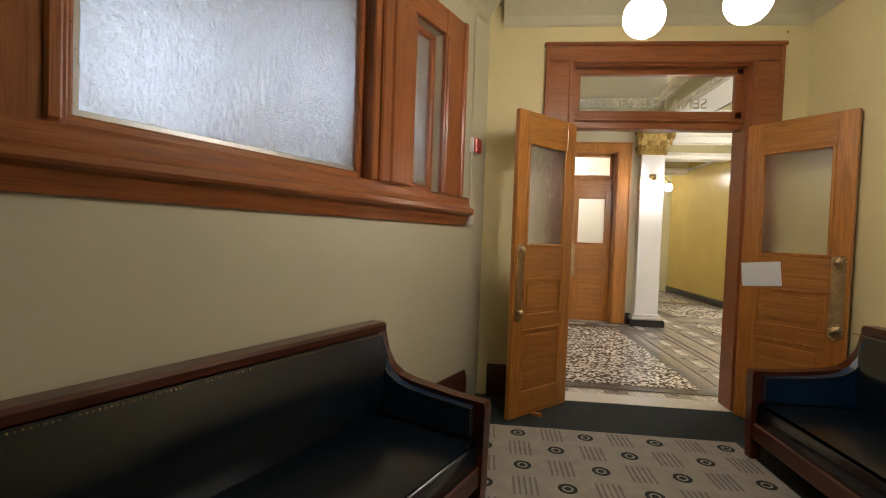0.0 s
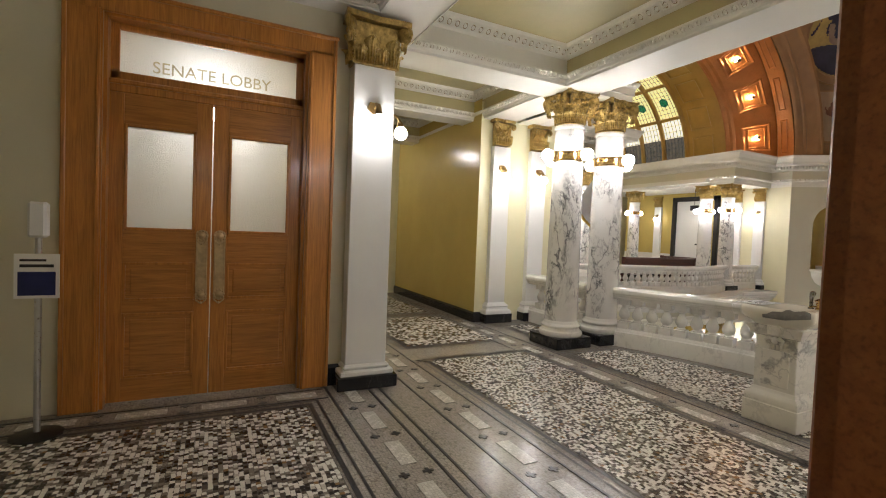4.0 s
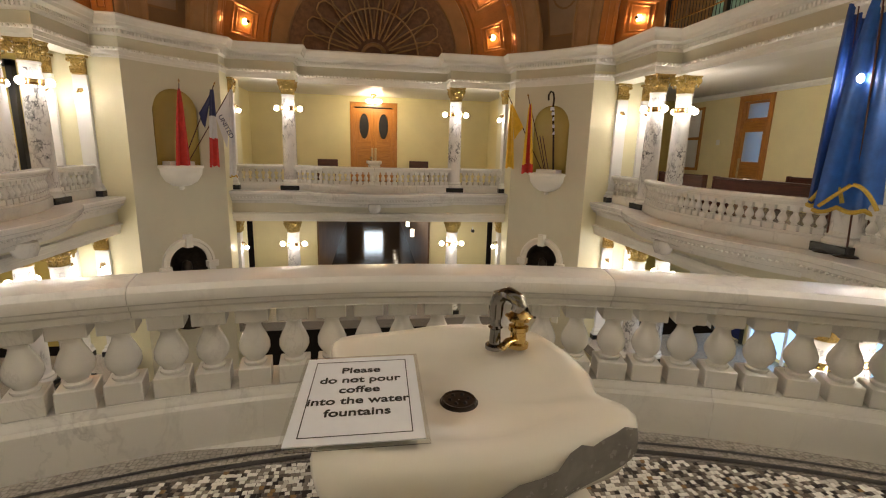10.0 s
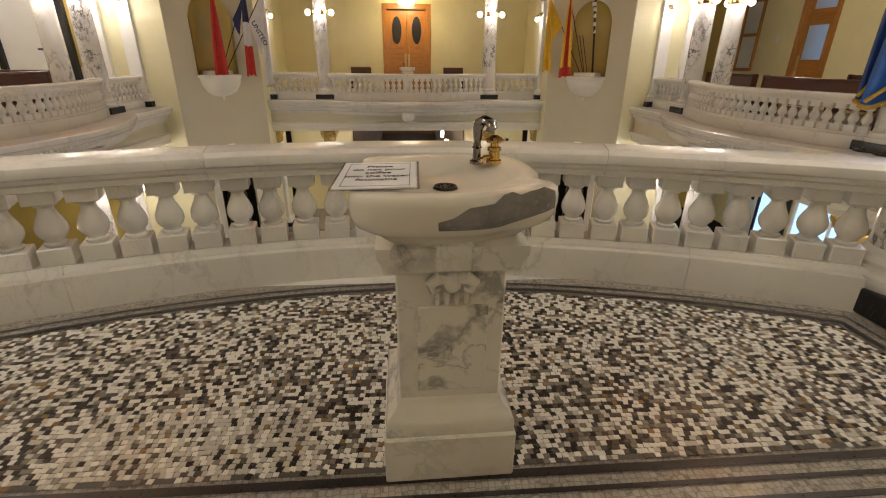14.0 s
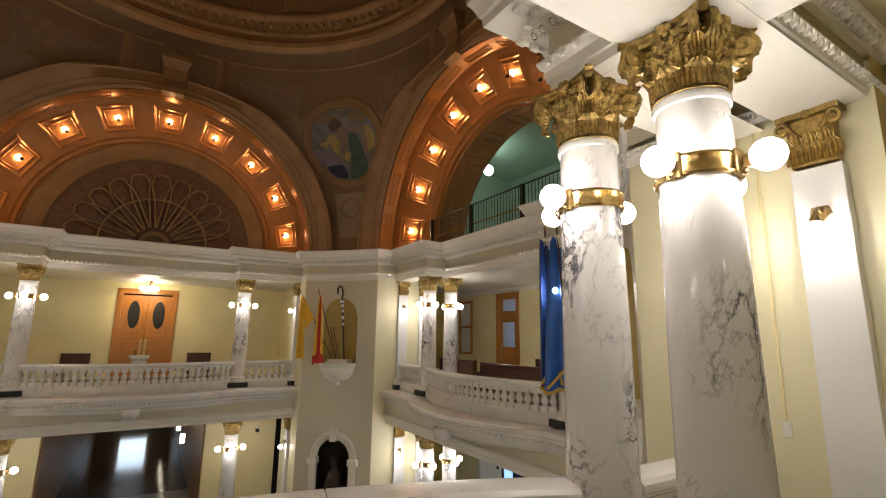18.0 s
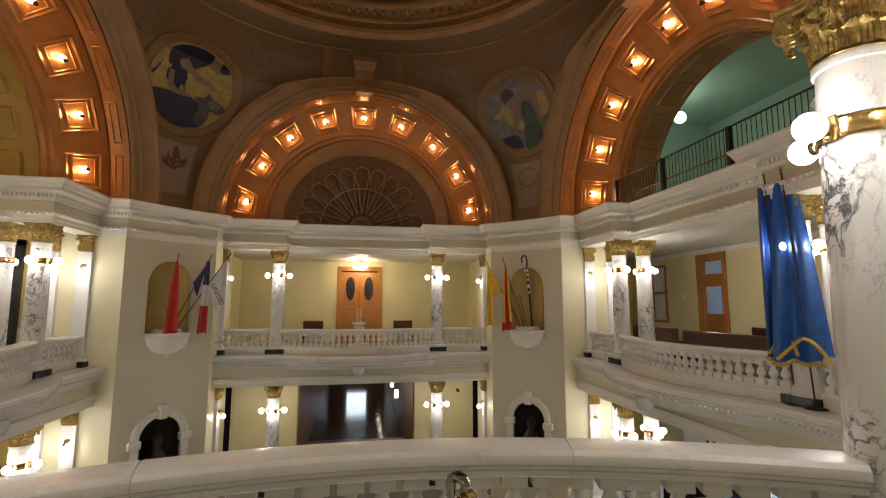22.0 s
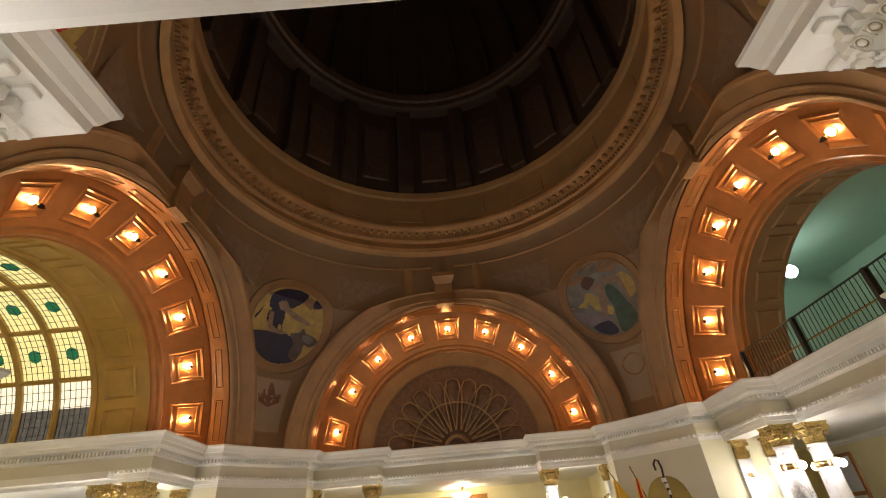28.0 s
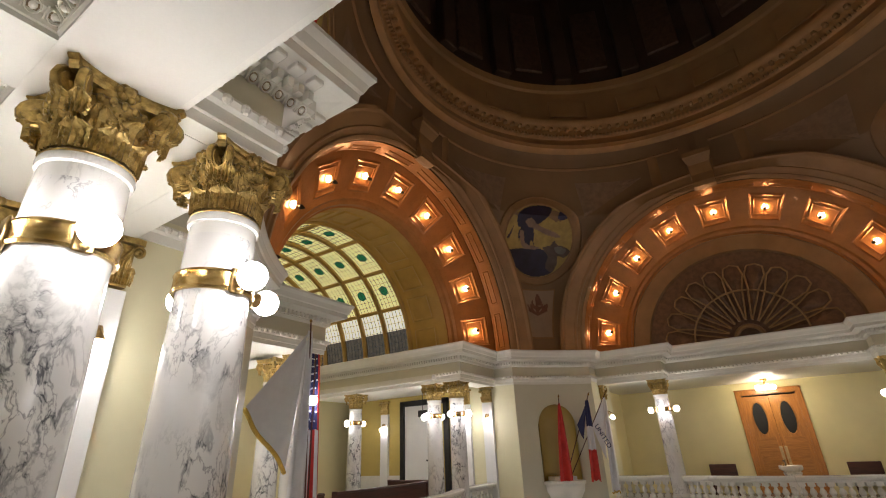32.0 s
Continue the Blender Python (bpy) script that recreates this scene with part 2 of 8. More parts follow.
M_OAKH = wood("golden_oak_across", (0.50, 0.21, 0.040), (0.33, 0.13, 0.024), axis=0)
M_CHERRY = wood("cherry_frame", (0.38, 0.125, 0.035), (0.26, 0.078, 0.022), axis=0)
M_CHERRYV = wood("cherry_upright", (0.38, 0.125, 0.035), (0.26, 0.078, 0.022), axis=2)
M_MAHOG = wood("dark_mahogany", (0.10, 0.022, 0.010), (0.045, 0.010, 0.006), 0.28, axis=0)
M_LEATHER = surf("dark_blue_green_leather", (0.006, 0.010, 0.017), 0.20, 0.3, 6.0, 0.04, 140.0)
M_LEATHER2 = surf("navy_leather_arm", (0.008, 0.03, 0.08), 0.32, 0.3, 6.0, 0.06, 140.0)
M_STUD = surf("brass_stud", (0.5, 0.36, 0.15), 0.3, 0.2, 20.0, 0.0, metal=1.0)
M_WHITE = surf("white_paint", (0.80, 0.79, 0.76), 0.3, 0.03, 2.0, 0.02)
M_DKBR = surf("dark_brown_painted_plaster", (0.20, 0.12, 0.055), 0.45, 0.2, 1.6, 0.06, 60.0)
M_SHIELD = surf("pinkish_tan_paint", (0.42, 0.30, 0.19), 0.5, 0.1, 2.0, 0.04)
M_RUST = surf("painted_rust", (0.22, 0.09, 0.05), 0.5, 0.3, 6.0, 0.04)
# darker copy of the blue cloth, with its shadow side in the colour
M_BLUE_SHADED = surf("dark_blue_cloth", (0.012, 0.05, 0.20), 0.5, 0.25, 6.0, 0.1, 200.0)
M_PALEY = surf("pale_yellow_wall_paint", (0.74, 0.69, 0.45), 0.40, 0.05, 1.0, 0.04, 120.0)
M_PAPER = surf("white_paper", (0.80, 0.82, 0.86), 0.6, 0.02, 5.0, 0.02)
M_INK = surf("black_ink", (0.02, 0.02, 0.02), 0.6, 0.1, 5.0, 0.0)
M_RED = surf("red_cloth", (0.55, 0.03, 0.02), 0.7, 0.2, 8.0, 0.1, 200.0)
M_BLUE = surf("royal_blue_cloth", (0.02, 0.11, 0.42), 0.45, 0.25, 6.0, 0.1, 200.0)
M_NAVY = surf("navy_cloth", (0.01, 0.015, 0.09), 0.6, 0.2, 8.0, 0.1, 200.0)
M_WCLOTH = surf("white_cloth", (0.72, 0.72, 0.74), 0.6, 0.06, 6.0, 0.08, 200.0)
M_YCLOTH = surf("yellow_cloth", (0.80, 0.50, 0.03), 0.6, 0.15, 6.0, 0.08, 200.0)
M_FRINGE = surf("gold_fringe", (0.60, 0.40, 0.06), 0.7, 0.3, 40.0, 0.3, 150.0)
M_ALARM = surf("red_alarm_plastic", (0.45, 0.02, 0.015), 0.35, 0.1, 8.0, 0.0)
M_STEEL = surf("brushed_steel", (0.55, 0.55, 0.56), 0.3, 0.1, 20.0, 0.02, metal=1.0)
M_CHROME = surf("dark_chrome", (0.30, 0.29, 0.28), 0.12, 0.3, 30.0, 0.02, metal=1.0)
M_GREEN = surf("green_wall_paint", (0.40, 0.55, 0.43), 0.45, 0.05, 1.2, 0.03)
M_IRON = surf("black_iron", (0.012, 0.011, 0.010), 0.4, 0.2, 10.0, 0.0)
M_CARPET2 = surf("dark_green_carpet", (0.018, 0.026, 0.026), 0.95, 0.3, 8.0, 0.6, 300.0)
M_CARPET = surf("cream_figured_carpet", (0.36, 0.33, 0.285), 0.95, 0.15, 10.0, 0.6, 300.0)
M_CARPETG = surf("grey_carpet_figure", (0.20, 0.18, 0.17), 0.95, 0.2, 10.0, 0.6, 300.0)
M_DIMLAMP = glow("dim_lamp_glass", (1.0, 0.85, 0.6), 5.0)
M_KEY = surf("tan_painted_plaster", (0.46, 0.35, 0.20), 0.45, 0.2, 2.0, 0.06, 60.0)
M_LOBBY = glow("lit_lobby_globe", (1.0, 0.88, 0.70), 11.5)
M_GLOBE = glow("lit_milk_glass", (1.0, 0.925, 0.82), GLOBE)
M_BULB = glow("lit_frosted_shade", (1.0, 0.60, 0.26), BULB)
M_DAY = glow("daylight", (1.0, 0.95, 0.84), DAY)
M_DIMDAY = glow("dim_blue_daylight", (0.22, 0.52, 1.0), 0.42)
M_BDAY = glow("blue_daylight", (0.35, 0.62, 1.0), 1.2)
M_TESS = tesserae("mosaic_stones", [(0.0, (0.88, 0.85, 0.78)), (0.34, (0.62, 0.58, 0.51)), (0.46, (0.27, 0.235, 0.195)), (0.64, (0.12, 0.098, 0.08)), (0.78, (0.035, 0.03, 0.028)), (0.97, (0.30, 0.18, 0.08))], 0.24)
M_GROUT = surf("mosaic_grout", (0.11, 0.095, 0.08), 0.7, 0.2, 6.0, 0.2, 120.0)
M_TILE = small_tiles("pale_floor_tiles", (0.36, 0.325, 0.28), (0.46, 0.42, 0.37), 0.022, 0.2)
M_TILEW = small_tiles("white_inlay_tiles", (0.60, 0.57, 0.51), (0.70, 0.67, 0.60), 0.022)
M_TILED = surf("black_floor_line", (0.035, 0.030, 0.028), 0.3, 0.3, 30.0, 0.05, 80.0)


def glass(name, col=(1, 1, 1), rough=0.0, bump=0.0, scale=60.0, trans=1.0):
    m, nt, b = nodes_of(name)
    b.inputs["Base Color"].default_value = (*col, 1)
    b.inputs["Roughness"].default_value = rough
    b.inputs["Transmission Weight"].default_value = trans
    b.inputs["IOR"].default_value = 1.45
    if bump:
        n = put(nt, "ShaderNodeTexNoise", Vector=coords(nt), Scale=scale, Detail=4.0, Roughness=0.7).outputs["Fac"]
        bp = put(nt, "ShaderNodeBump", Strength=bump, Distance=0.02, Height=n)
        nt.links.new(bp.outputs[0], b.inputs["Normal"])
    return m


M_CLEAR = glass("clear_glass", (0.95, 0.97, 0.96))
M_FROST = glass("hammered_glass", (0.95, 0.96, 0.98), 0.12, 1.0, 30.0, 0.95)
M_LEAFG = glass("leaf_frosted_glass", (0.80, 0.78, 0.68), 0.30, 0.3, 60.0, 0.98)
M_DFROST = glass("door_frosted_glass", (0.80, 0.80, 0.76), 0.45, 0.35, 90.0, 0.8)


def stained(name, a, b_, size):
    """Thin leaded glass: clear colour that lets the daylight through, with a little gloss."""
    m, nt, b = nodes_of(name)
    n = put(nt, "ShaderNodeTexNoise", Vector=coords(nt), Scale=6.0, Detail=3.0).outputs["Fac"]
    col = mixed(nt, n, a, b_)
    thin = put(nt, "ShaderNodeBsdfTransparent", Color=col)
    shine = put(nt, "ShaderNodeBsdfGlossy", Roughness=0.2)
    mix = nt.nodes.new("ShaderNodeMixShader")
    mix.inputs[0].default_value = 0.05
    nt.links.new(thin.outputs[0], mix.inputs[1])
    nt.links.new(shine.outputs[0], mix.inputs[2])
    nt.links.new(mix.outputs[0], nt.nodes["Material Output"].inputs[0])
    return m


M_SG1 = stained("yellow_green_leaded_glass", (0.98, 0.90, 0.46), (0.80, 0.78, 0.34), 1)
M_SG2 = stained("pale_leaded_glass", (1.0, 0.98, 0.86), (0.92, 0.92, 0.76), 1)
M_SG3 = stained("dark_leaded_glass", (0.03, 0.035, 0.045), (0.16, 0.14, 0.11), 1)
M_SG4 = stained("teal_glass_boss", (0.02, 0.22, 0.20), (0.02, 0.14, 0.16), 1)


# ---- geometry helpers ----
class Mb:
    """Collects vertices and faces for one mesh."""

    def __init__(self):
        self.v, self.f = [], []

    def add(self, vs, fs, m=None):
        o = len(self.v)
        self.v += [tuple(m @ Vector(p)) for p in vs] if m is not None else [tuple(p) for p in vs]
        self.f += [tuple(i + o for i in q) for q in fs]
        return self

    def box(self, x0, y0, z0, x1, y1, z1, m=None, bev=0.0):
        if bev <= 0:
            vs = [(x, y, z) for z in (z0, z1) for y in (y0, y1) for x in (x0, x1)]
            return self.add(vs, [(0, 2, 3, 1), (4, 5, 7, 6), (0, 1, 5, 4), (2, 6, 7, 3), (0, 4, 6, 2), (1, 3, 7, 5)], m)
        lo, hi = (x0, y0, z0), (x1, y1, z1)
        idx, vs = {}, []
        for c in ((a, b, d) for a in (0, 1) for b in (0, 1) for d in (0, 1)):
            for ax in range(3):
                p = [0, 0, 0]
                for i in range(3):
                    e = hi[i] if c[i] else lo[i]
                    p[i] = e if i == ax else e + (-bev if c[i] else bev)
                idx[c, ax] = len(vs)
                vs.append(p)
        fs = []
        for ax in range(3):
            o1, o2 = (ax + 1) % 3, (ax + 2) % 3
            for s in (0, 1):
                q = []
                for a, b in ((0, 0), (1, 0), (1, 1), (0, 1)):
                    c = [0, 0, 0]
                    c[ax], c[o1], c[o2] = s, a, b
                    q.append(idx[tuple(c), ax])
                fs.append(tuple(q if s else q[::-1]))
            for a in (0, 1):
                for b in (0, 1):
                    c0, c1 = [0, 0, 0], [0, 0, 0]
                    c0[o1], c0[o2], c1[o1], c1[o2], c1[ax] = a, b, a, b, 1
                    q = (idx[tuple(c0), o1], idx[tuple(c1), o1], idx[tuple(c1), o2], idx[tuple(c0), o2])
                    fs.append(q if a != b else q[::-1])
        for c in ((a, b, d) for a in (0, 1) for b in (0, 1) for d in (0, 1)):
            q = (idx[c, 0], idx[c, 1], idx[c, 2])
            fs.append(q if sum(c) % 2 else q[::-1])
        return self.add(vs, fs, m)

    def lathe(self, prof, n=24, m=None, sweep=2 * math.pi, start=0.0):
        full = sweep > 6.28
        cnt = n if full else n + 1
        vs, fs, L = [], [], len(prof)
        for i in range(cnt):
            a = start + sweep * i / n
            ca, sa = math.cos(a), math.sin(a)
            vs += [(r * ca, r * sa, z) for r, z in prof]
        for i in range(n):
            a, b = i * L, ((i + 1) % cnt) * L
            fs += [(a + j, b + j, b + j + 1, a + j + 1) for j in range(L - 1)]
        return self.add(vs, fs, m)

    def sweep(self, path, prof, closed=False, m=None, caps=True):
        """Profile of (offset to the left, height) along a line in plan, mitred."""
        n, L = len(path), len(prof)
        vs, fs = [], []
        for i, p in enumerate(path):
            a = path[i - 1] if i or closed else None
            b = path[(i + 1) % n] if i < n - 1 or closed else None
            d1 = (Vector(p) - Vector(a)).normalized() if a is not None else None
            d2 = (Vector(b) - Vector(p)).normalized() if b is not None else None
            d1, d2 = d1 or d2, d2 or d1
            n1, n2 = Vector((-d1.y, d1.x)), Vector((-d2.y, d2.x))
            mit = (n1 + n2).normalized()
            k = 1 / max(0.3, mit.dot(n1))
            vs += [(p[0] + mit.x * d * k, p[1] + mit.y * d * k, z) for d, z in prof]
        for i in range(n if closed else n - 1):
            a, b = i * L, ((i + 1) % n) * L
            fs += [(a + j, b + j, b + j + 1, a + j + 1) for j in range(L - 1)]
        if caps and not closed and L > 2:
            fs += [tuple(range(L - 1, -1, -1)), tuple(range((n - 1) * L, n * L))]
        return self.add(vs, fs, m)

    def tube(self, pts, r, n=8, m=None):
        rad = r if isinstance(r, (list, tuple)) else [r] * len(pts)
        P = [Vector(p) for p in pts]
        vs, fs, ref = [], [], None
        for i, p in enumerate(P):
            t = (P[min(i + 1, len(P) - 1)] - P[max(i - 1, 0)]).normalized()
            if ref is None:
                ref = t.orthogonal().normalized()
            ref = (ref - t * ref.dot(t)).normalized()
            q = t.cross(ref)
            vs += [tuple(p + (ref * math.cos(a) + q * math.sin(a)) * rad[i]) for a in (2 * math.pi * j / n for j in range(n))]
        for i in range(len(P) - 1):
            fs += [(i * n + j, i * n + (j + 1) % n, (i + 1) * n + (j + 1) % n, (i + 1) * n + j) for j in range(n)]
        fs += [tuple(range(n - 1, -1, -1)), tuple(range((len(P) - 1) * n, len(P) * n))]
        return self.add(vs, fs, m)

    def prism(self, poly, z0, z1, m=None, top_scale=1.0):
        n = len(poly)
        cx, cy = sum(p[0] for p in poly) / n, sum(p[1] for p in poly) / n
        vs = [(x, y, z0) for x, y in poly] + [(cx + (x - cx) * top_scale, cy + (y - cy) * top_scale, z1) for x, y in poly]
        fs = [(i, (i + 1) % n, n + (i + 1) % n, n + i) for i in range(n)] + [tuple(range(n - 1, -1, -1)), tuple(range(n, 2 * n))]
        return self.add(vs, fs, m)

    def ball(self, c, r, nu=14, nv=9, sz=1.0, m=None):
        prof = [(max(1e-4, r * math.sin(math.pi * j / nv)), -r * sz * math.cos(math.pi * j / nv)) for j in range(nv + 1)]
        return self.lathe(prof, nu, (m if m is not None else Matrix()) @ Matrix.Translation(c))

    def grid(self, fn, nu, nv):
        """A surface from fn(i, j), for i up to nu and j up to nv."""
        vs = [fn(i / nu, j / nv) for i in range(nu + 1) for j in range(nv + 1)]
        fs = [(i * (nv + 1) + j, (i + 1) * (nv + 1) + j, (i + 1) * (nv + 1) + j + 1, i * (nv + 1) + j + 1) for i in range(nu) for j in range(nv)]
        return self.add(vs, fs)

    def mesh(self, name, material, smooth=None, fix=True):
        me = bpy.data.meshes.new(name)
        me.from_pydata(self.v, [], self.f)
        if fix and len(self.v) < 60000:
            bm = bmesh.new()
            bm.from_mesh(me)
            bmesh.ops.recalc_face_normals(bm, faces=bm.faces)
            bm.to_mesh(me)
            bm.free()
        me.materials.append(material)
        if smooth:
            me.shade_smooth()
            me.set_sharp_from_angle(angle=radians(smooth))
        return me


def part(name, shape, material=None, parent=None, label="", m=None, smooth=None):
    """One mesh object, under a thing or a part where parent is given. shape: an Mb or a mesh to share."""
    me = shape if isinstance(shape, bpy.types.Mesh) else shape.mesh(name, material, smooth)
    ob = new(name, me)
    if m is not None:
        ob.matrix_basis = m
    if parent is not None:
        ob.parent = parent
    if label:
        ob["label"] = label
    return ob


def thing(name, label, category, m=None, group="", kind=""):
    ob = new(name)
    ob.empty_display_size = 0.1
    if m is not None:
        ob.matrix_basis = m
    return tagged(ob, label, category, group, kind)


def setting(name, shape, material, label="", m=None, smooth=None, category="", kind="structure"):
    return tagged(part(name, shape, material, None, "", m, smooth), label, category, "", kind)


def lettering(text, size, material, parent, m, align="CENTER", depth=0.001, bold=0.0):
    cu = bpy.data.curves.new("lettering", "FONT")
    cu.body, cu.size, cu.align_x, cu.extrude, cu.offset = text, size, align, depth, size * bold
    cu.materials.append(material)
    ob = new("lettering", cu)
    ob.parent, ob.matrix_basis = parent, m
    return ob


def arc(cx, cy, r, a0, a1, n):
    return [(cx + r * math.cos(a0 + (a1 - a0) * i / n), cy + r * math.sin(a0 + (a1 - a0) * i / n)) for i in range(n + 1)]


def bulge(u):
    """How far the balustrade swings into the void between its columns."""
    return 0.72 * math.cos(math.pi / 2 * min(1.0, abs(u) / (CX - 0.1))) ** 0.85 if abs(u) < CX - 0.1 else 0.0


def inside(p, poly):
    hit = False
    for i in range(len(poly)):
        (x0, y0), (x1, y1) = poly[i - 1], poly[i]
        if (y0 > p[1]) != (y1 > p[1]) and p[0] < (x1 - x0) * (p[1] - y0) / (y1 - y0) + x0:
            hit = not hit
    return hit


# ---- structure: rotunda ----
A0 = math.atan2(-PB, PA)      # pier ends, as angles about the centre, near right corner
A1 = math.atan2(-PA, PB)


def side_path(v_mid=7.68, v_front=6.98, um=2.5, ur=2.5):
    return [(-PA, -PB), (-PA, -v_front), (-um, -v_front), (-um, -v_mid), (ur, -v_mid), (ur, -v_front), (PA, -v_front), (PA, -PB)]


def turn(p, k):
    c, s = ((1, 0), (0, 1), (-1, 0), (0, -1))[k % 4]
    return (p[0] * c - p[1] * s, p[0] * s + p[1] * c)


def ring_path(open_left=True, near=None):
    """The line of the main entablature round the void, open towards the stair hall."""
    pts = []
    if open_left:
        pts += [turn(p, 3) for p in [(2.5, -13.5), (2.5, -6.98), (PA, -6.98), (PA, -PB)]]
        pts += [turn(p, 3) for p in arc(0, 0, PR, A0, A1, 10)[1:-1]]
    for k in range(3):
        pts += [turn(p, k) for p in (near if near and k == 0 else side_path())]
        pts += [turn(p, k) for p in arc(0, 0, PR, A0, A1, 10)[1:-1]]
    if open_left:
        pts += [turn(p, 3) for p in [(-PA, -PB), (-PA, -6.98), (-2.5, -6.98), (-2.5, -13.5)]]
    else:
        pts += [turn(p, 3) for p in side_path()]
        pts += [turn(p, 3) for p in arc(0, 0, PR, A0, A1, 10)[1:-1]]
    return pts


CENTRE = Matrix.Translation((0, YC, 0))
MAIN = ring_path(True, side_path(7.78, 7.14, 2.51, 2.55))
MAIN_TOP = ring_path(True, side_path(7.78, 6.97, 2.51, 2.55))


def along(path, step, closed=False):
    """Evenly spaced places on a line in plan: point and heading."""
    out = []
    n = len(path)
    for i in range(n if closed else n - 1):
        a, b = Vector(path[i]), Vector(path[(i + 1) % n])
        d = b - a
        L = d.length
        if L < step * 0.7:
            continue
        cnt = max(1, int(L / step))
        for j in range(cnt):
            p = a + d * ((j + 0.5) / cnt)
            out.append((p.x, p.y, math.atan2(d.y, d.x)))
    return out


def egg_and_dart(parent, spots, d, z, w):
    """A row of eggs in raised cups with darts between them, facing out and down."""
    e, cup = Mb(), Mb()
    for x, y, a in spots:
        mm = Matrix.Translation((x, y, 0)) @ Matrix.Rotation(a, 4, "Z") @ Matrix.Translation((0, d, z)) @ Matrix.Rotation(radians(225), 4, "X") @ Matrix.Diagonal((0.9, 1.12, 1, 1))
        e.lathe([(w * 0.51, -w * 0.1), (w * 0.50, w * 0.20), (w * 0.44, w * 0.25), (w * 0.39, w * 0.20), (w * 0.37, w * 0.02)], 10, mm)
        e.ball((0, 0, w * 0.08), w * 0.27, 8, 5, 1.0, mm)
        e.box(w * 0.50, -w * 0.42, 0.0, w * 0.60, w * 0.42, w * 0.20, mm)
        # flat brown disc at the bottom of each cup
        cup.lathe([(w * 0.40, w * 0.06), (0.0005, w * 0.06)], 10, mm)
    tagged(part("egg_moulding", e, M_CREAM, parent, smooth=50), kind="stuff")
    tagged(part("egg_cups", cup, M_EGGCUP, parent), kind="stuff")


def entablature(path, z, label, closed=False, m=CENTRE, rich=True, name="entablature", top=None):
    top = top or path
    ob = thing(name, label, "entablature", m, kind="structure")
    lo = [(-0.55, z + 3.470), (0.0, z + 3.470), (0.0, z + 3.547), (0.02, z + 3.551), (0.02, z + 3.642), (0.05, z + 3.661), (0.07, z + 3.700), (0.07, z + 3.719), (0.0, z + 3.728)]
    part("architrave", Mb().sweep(path, lo, closed), M_CREAM, ob)
    part("frieze", Mb().sweep(path, [(0.0, z + 3.728), (0.0, z + 3.987)], closed), M_OLIVE, ob, "beige painted frieze band")
    hi = [(-0.4, z + 3.989), (0.0, z + 3.989), (0.04, z + 4.006), (0.06, z + 4.044), (0.06, z + 4.140), (0.12, z + 4.154), (0.20, z + 4.169), (0.28, z + 4.178), (0.29, z + 4.255), (0.31, z + 4.274), (0.34, z + 4.350), (0.38, z + 4.408), (0.38, z + CORN), (-0.3, z + CORN + 0.01)]
    part("cornice", Mb().sweep(top, hi, closed), M_CREAM, ob)
    if rich:
        d = Mb()
        for x, y, a in along(top, 0.085, closed):
            d.box(-0.024, 0.06, z + 4.054, 0.024, 0.125, z + 4.135, Matrix.Translation((x, y, 0)) @ Matrix.Rotation(a, 4, "Z"))
        tagged(part("dentils", d, M_CREAM, ob), kind="stuff")
        e = Mb()
        for x, y, a in along(path, 0.11, closed):
            e.ball((0, 0.078, z + 3.676), 0.033, 7, 5, 1.15, Matrix.Translation((x, y, 0)) @ Matrix.Rotation(a, 4, "Z"))
        tagged(part("egg_moulding", e, M_CREAM, ob), kind="stuff")
    return ob


ENT = entablature(MAIN, 0.0, "white and beige moulded entablature with dentils round the rotunda", top=MAIN_TOP)
NEARP = side_path(7.78, 6.97, 2.51, 2.55)
mo = Mb()
for x, y, a in along(NEARP, 0.15):
    mm = Matrix.Translation((x, y, 0)) @ Matrix.Rotation(a, 4, "Z")
    mo.box(-0.045, 0.14, 4.121, 0.045, 0.25, 4.168, mm, 0.008)
tagged(part("modillions", mo, M_CREAM, ENT), kind="stuff")
egg_and_dart(ENT, along(NEARP, 0.092), 0.035, 4.002, 0.085)
for k in range(4):
    ob = thing("lower_entablature", "white and beige gallery edge band below the balcony", "entablature", side(k), "lower bands", "structure")
    pth = [(-PA - 0.02, -7.32), (PA + 0.02, -7.32)]
    part("architrave", Mb().sweep(pth, [(-1.0, -1.00), (0.02, -1.00), (0.02, -0.90), (0.05, -0.88), (0.05, -0.79), (0.09, -0.77), (0.10, -0.72), (0.0, -0.70)]), M_CREAM, ob)
    part("frieze", Mb().sweep(pth, [(0.0, -0.70), (0.0, -0.40)]), M_OLIVE, ob, "beige frieze band")


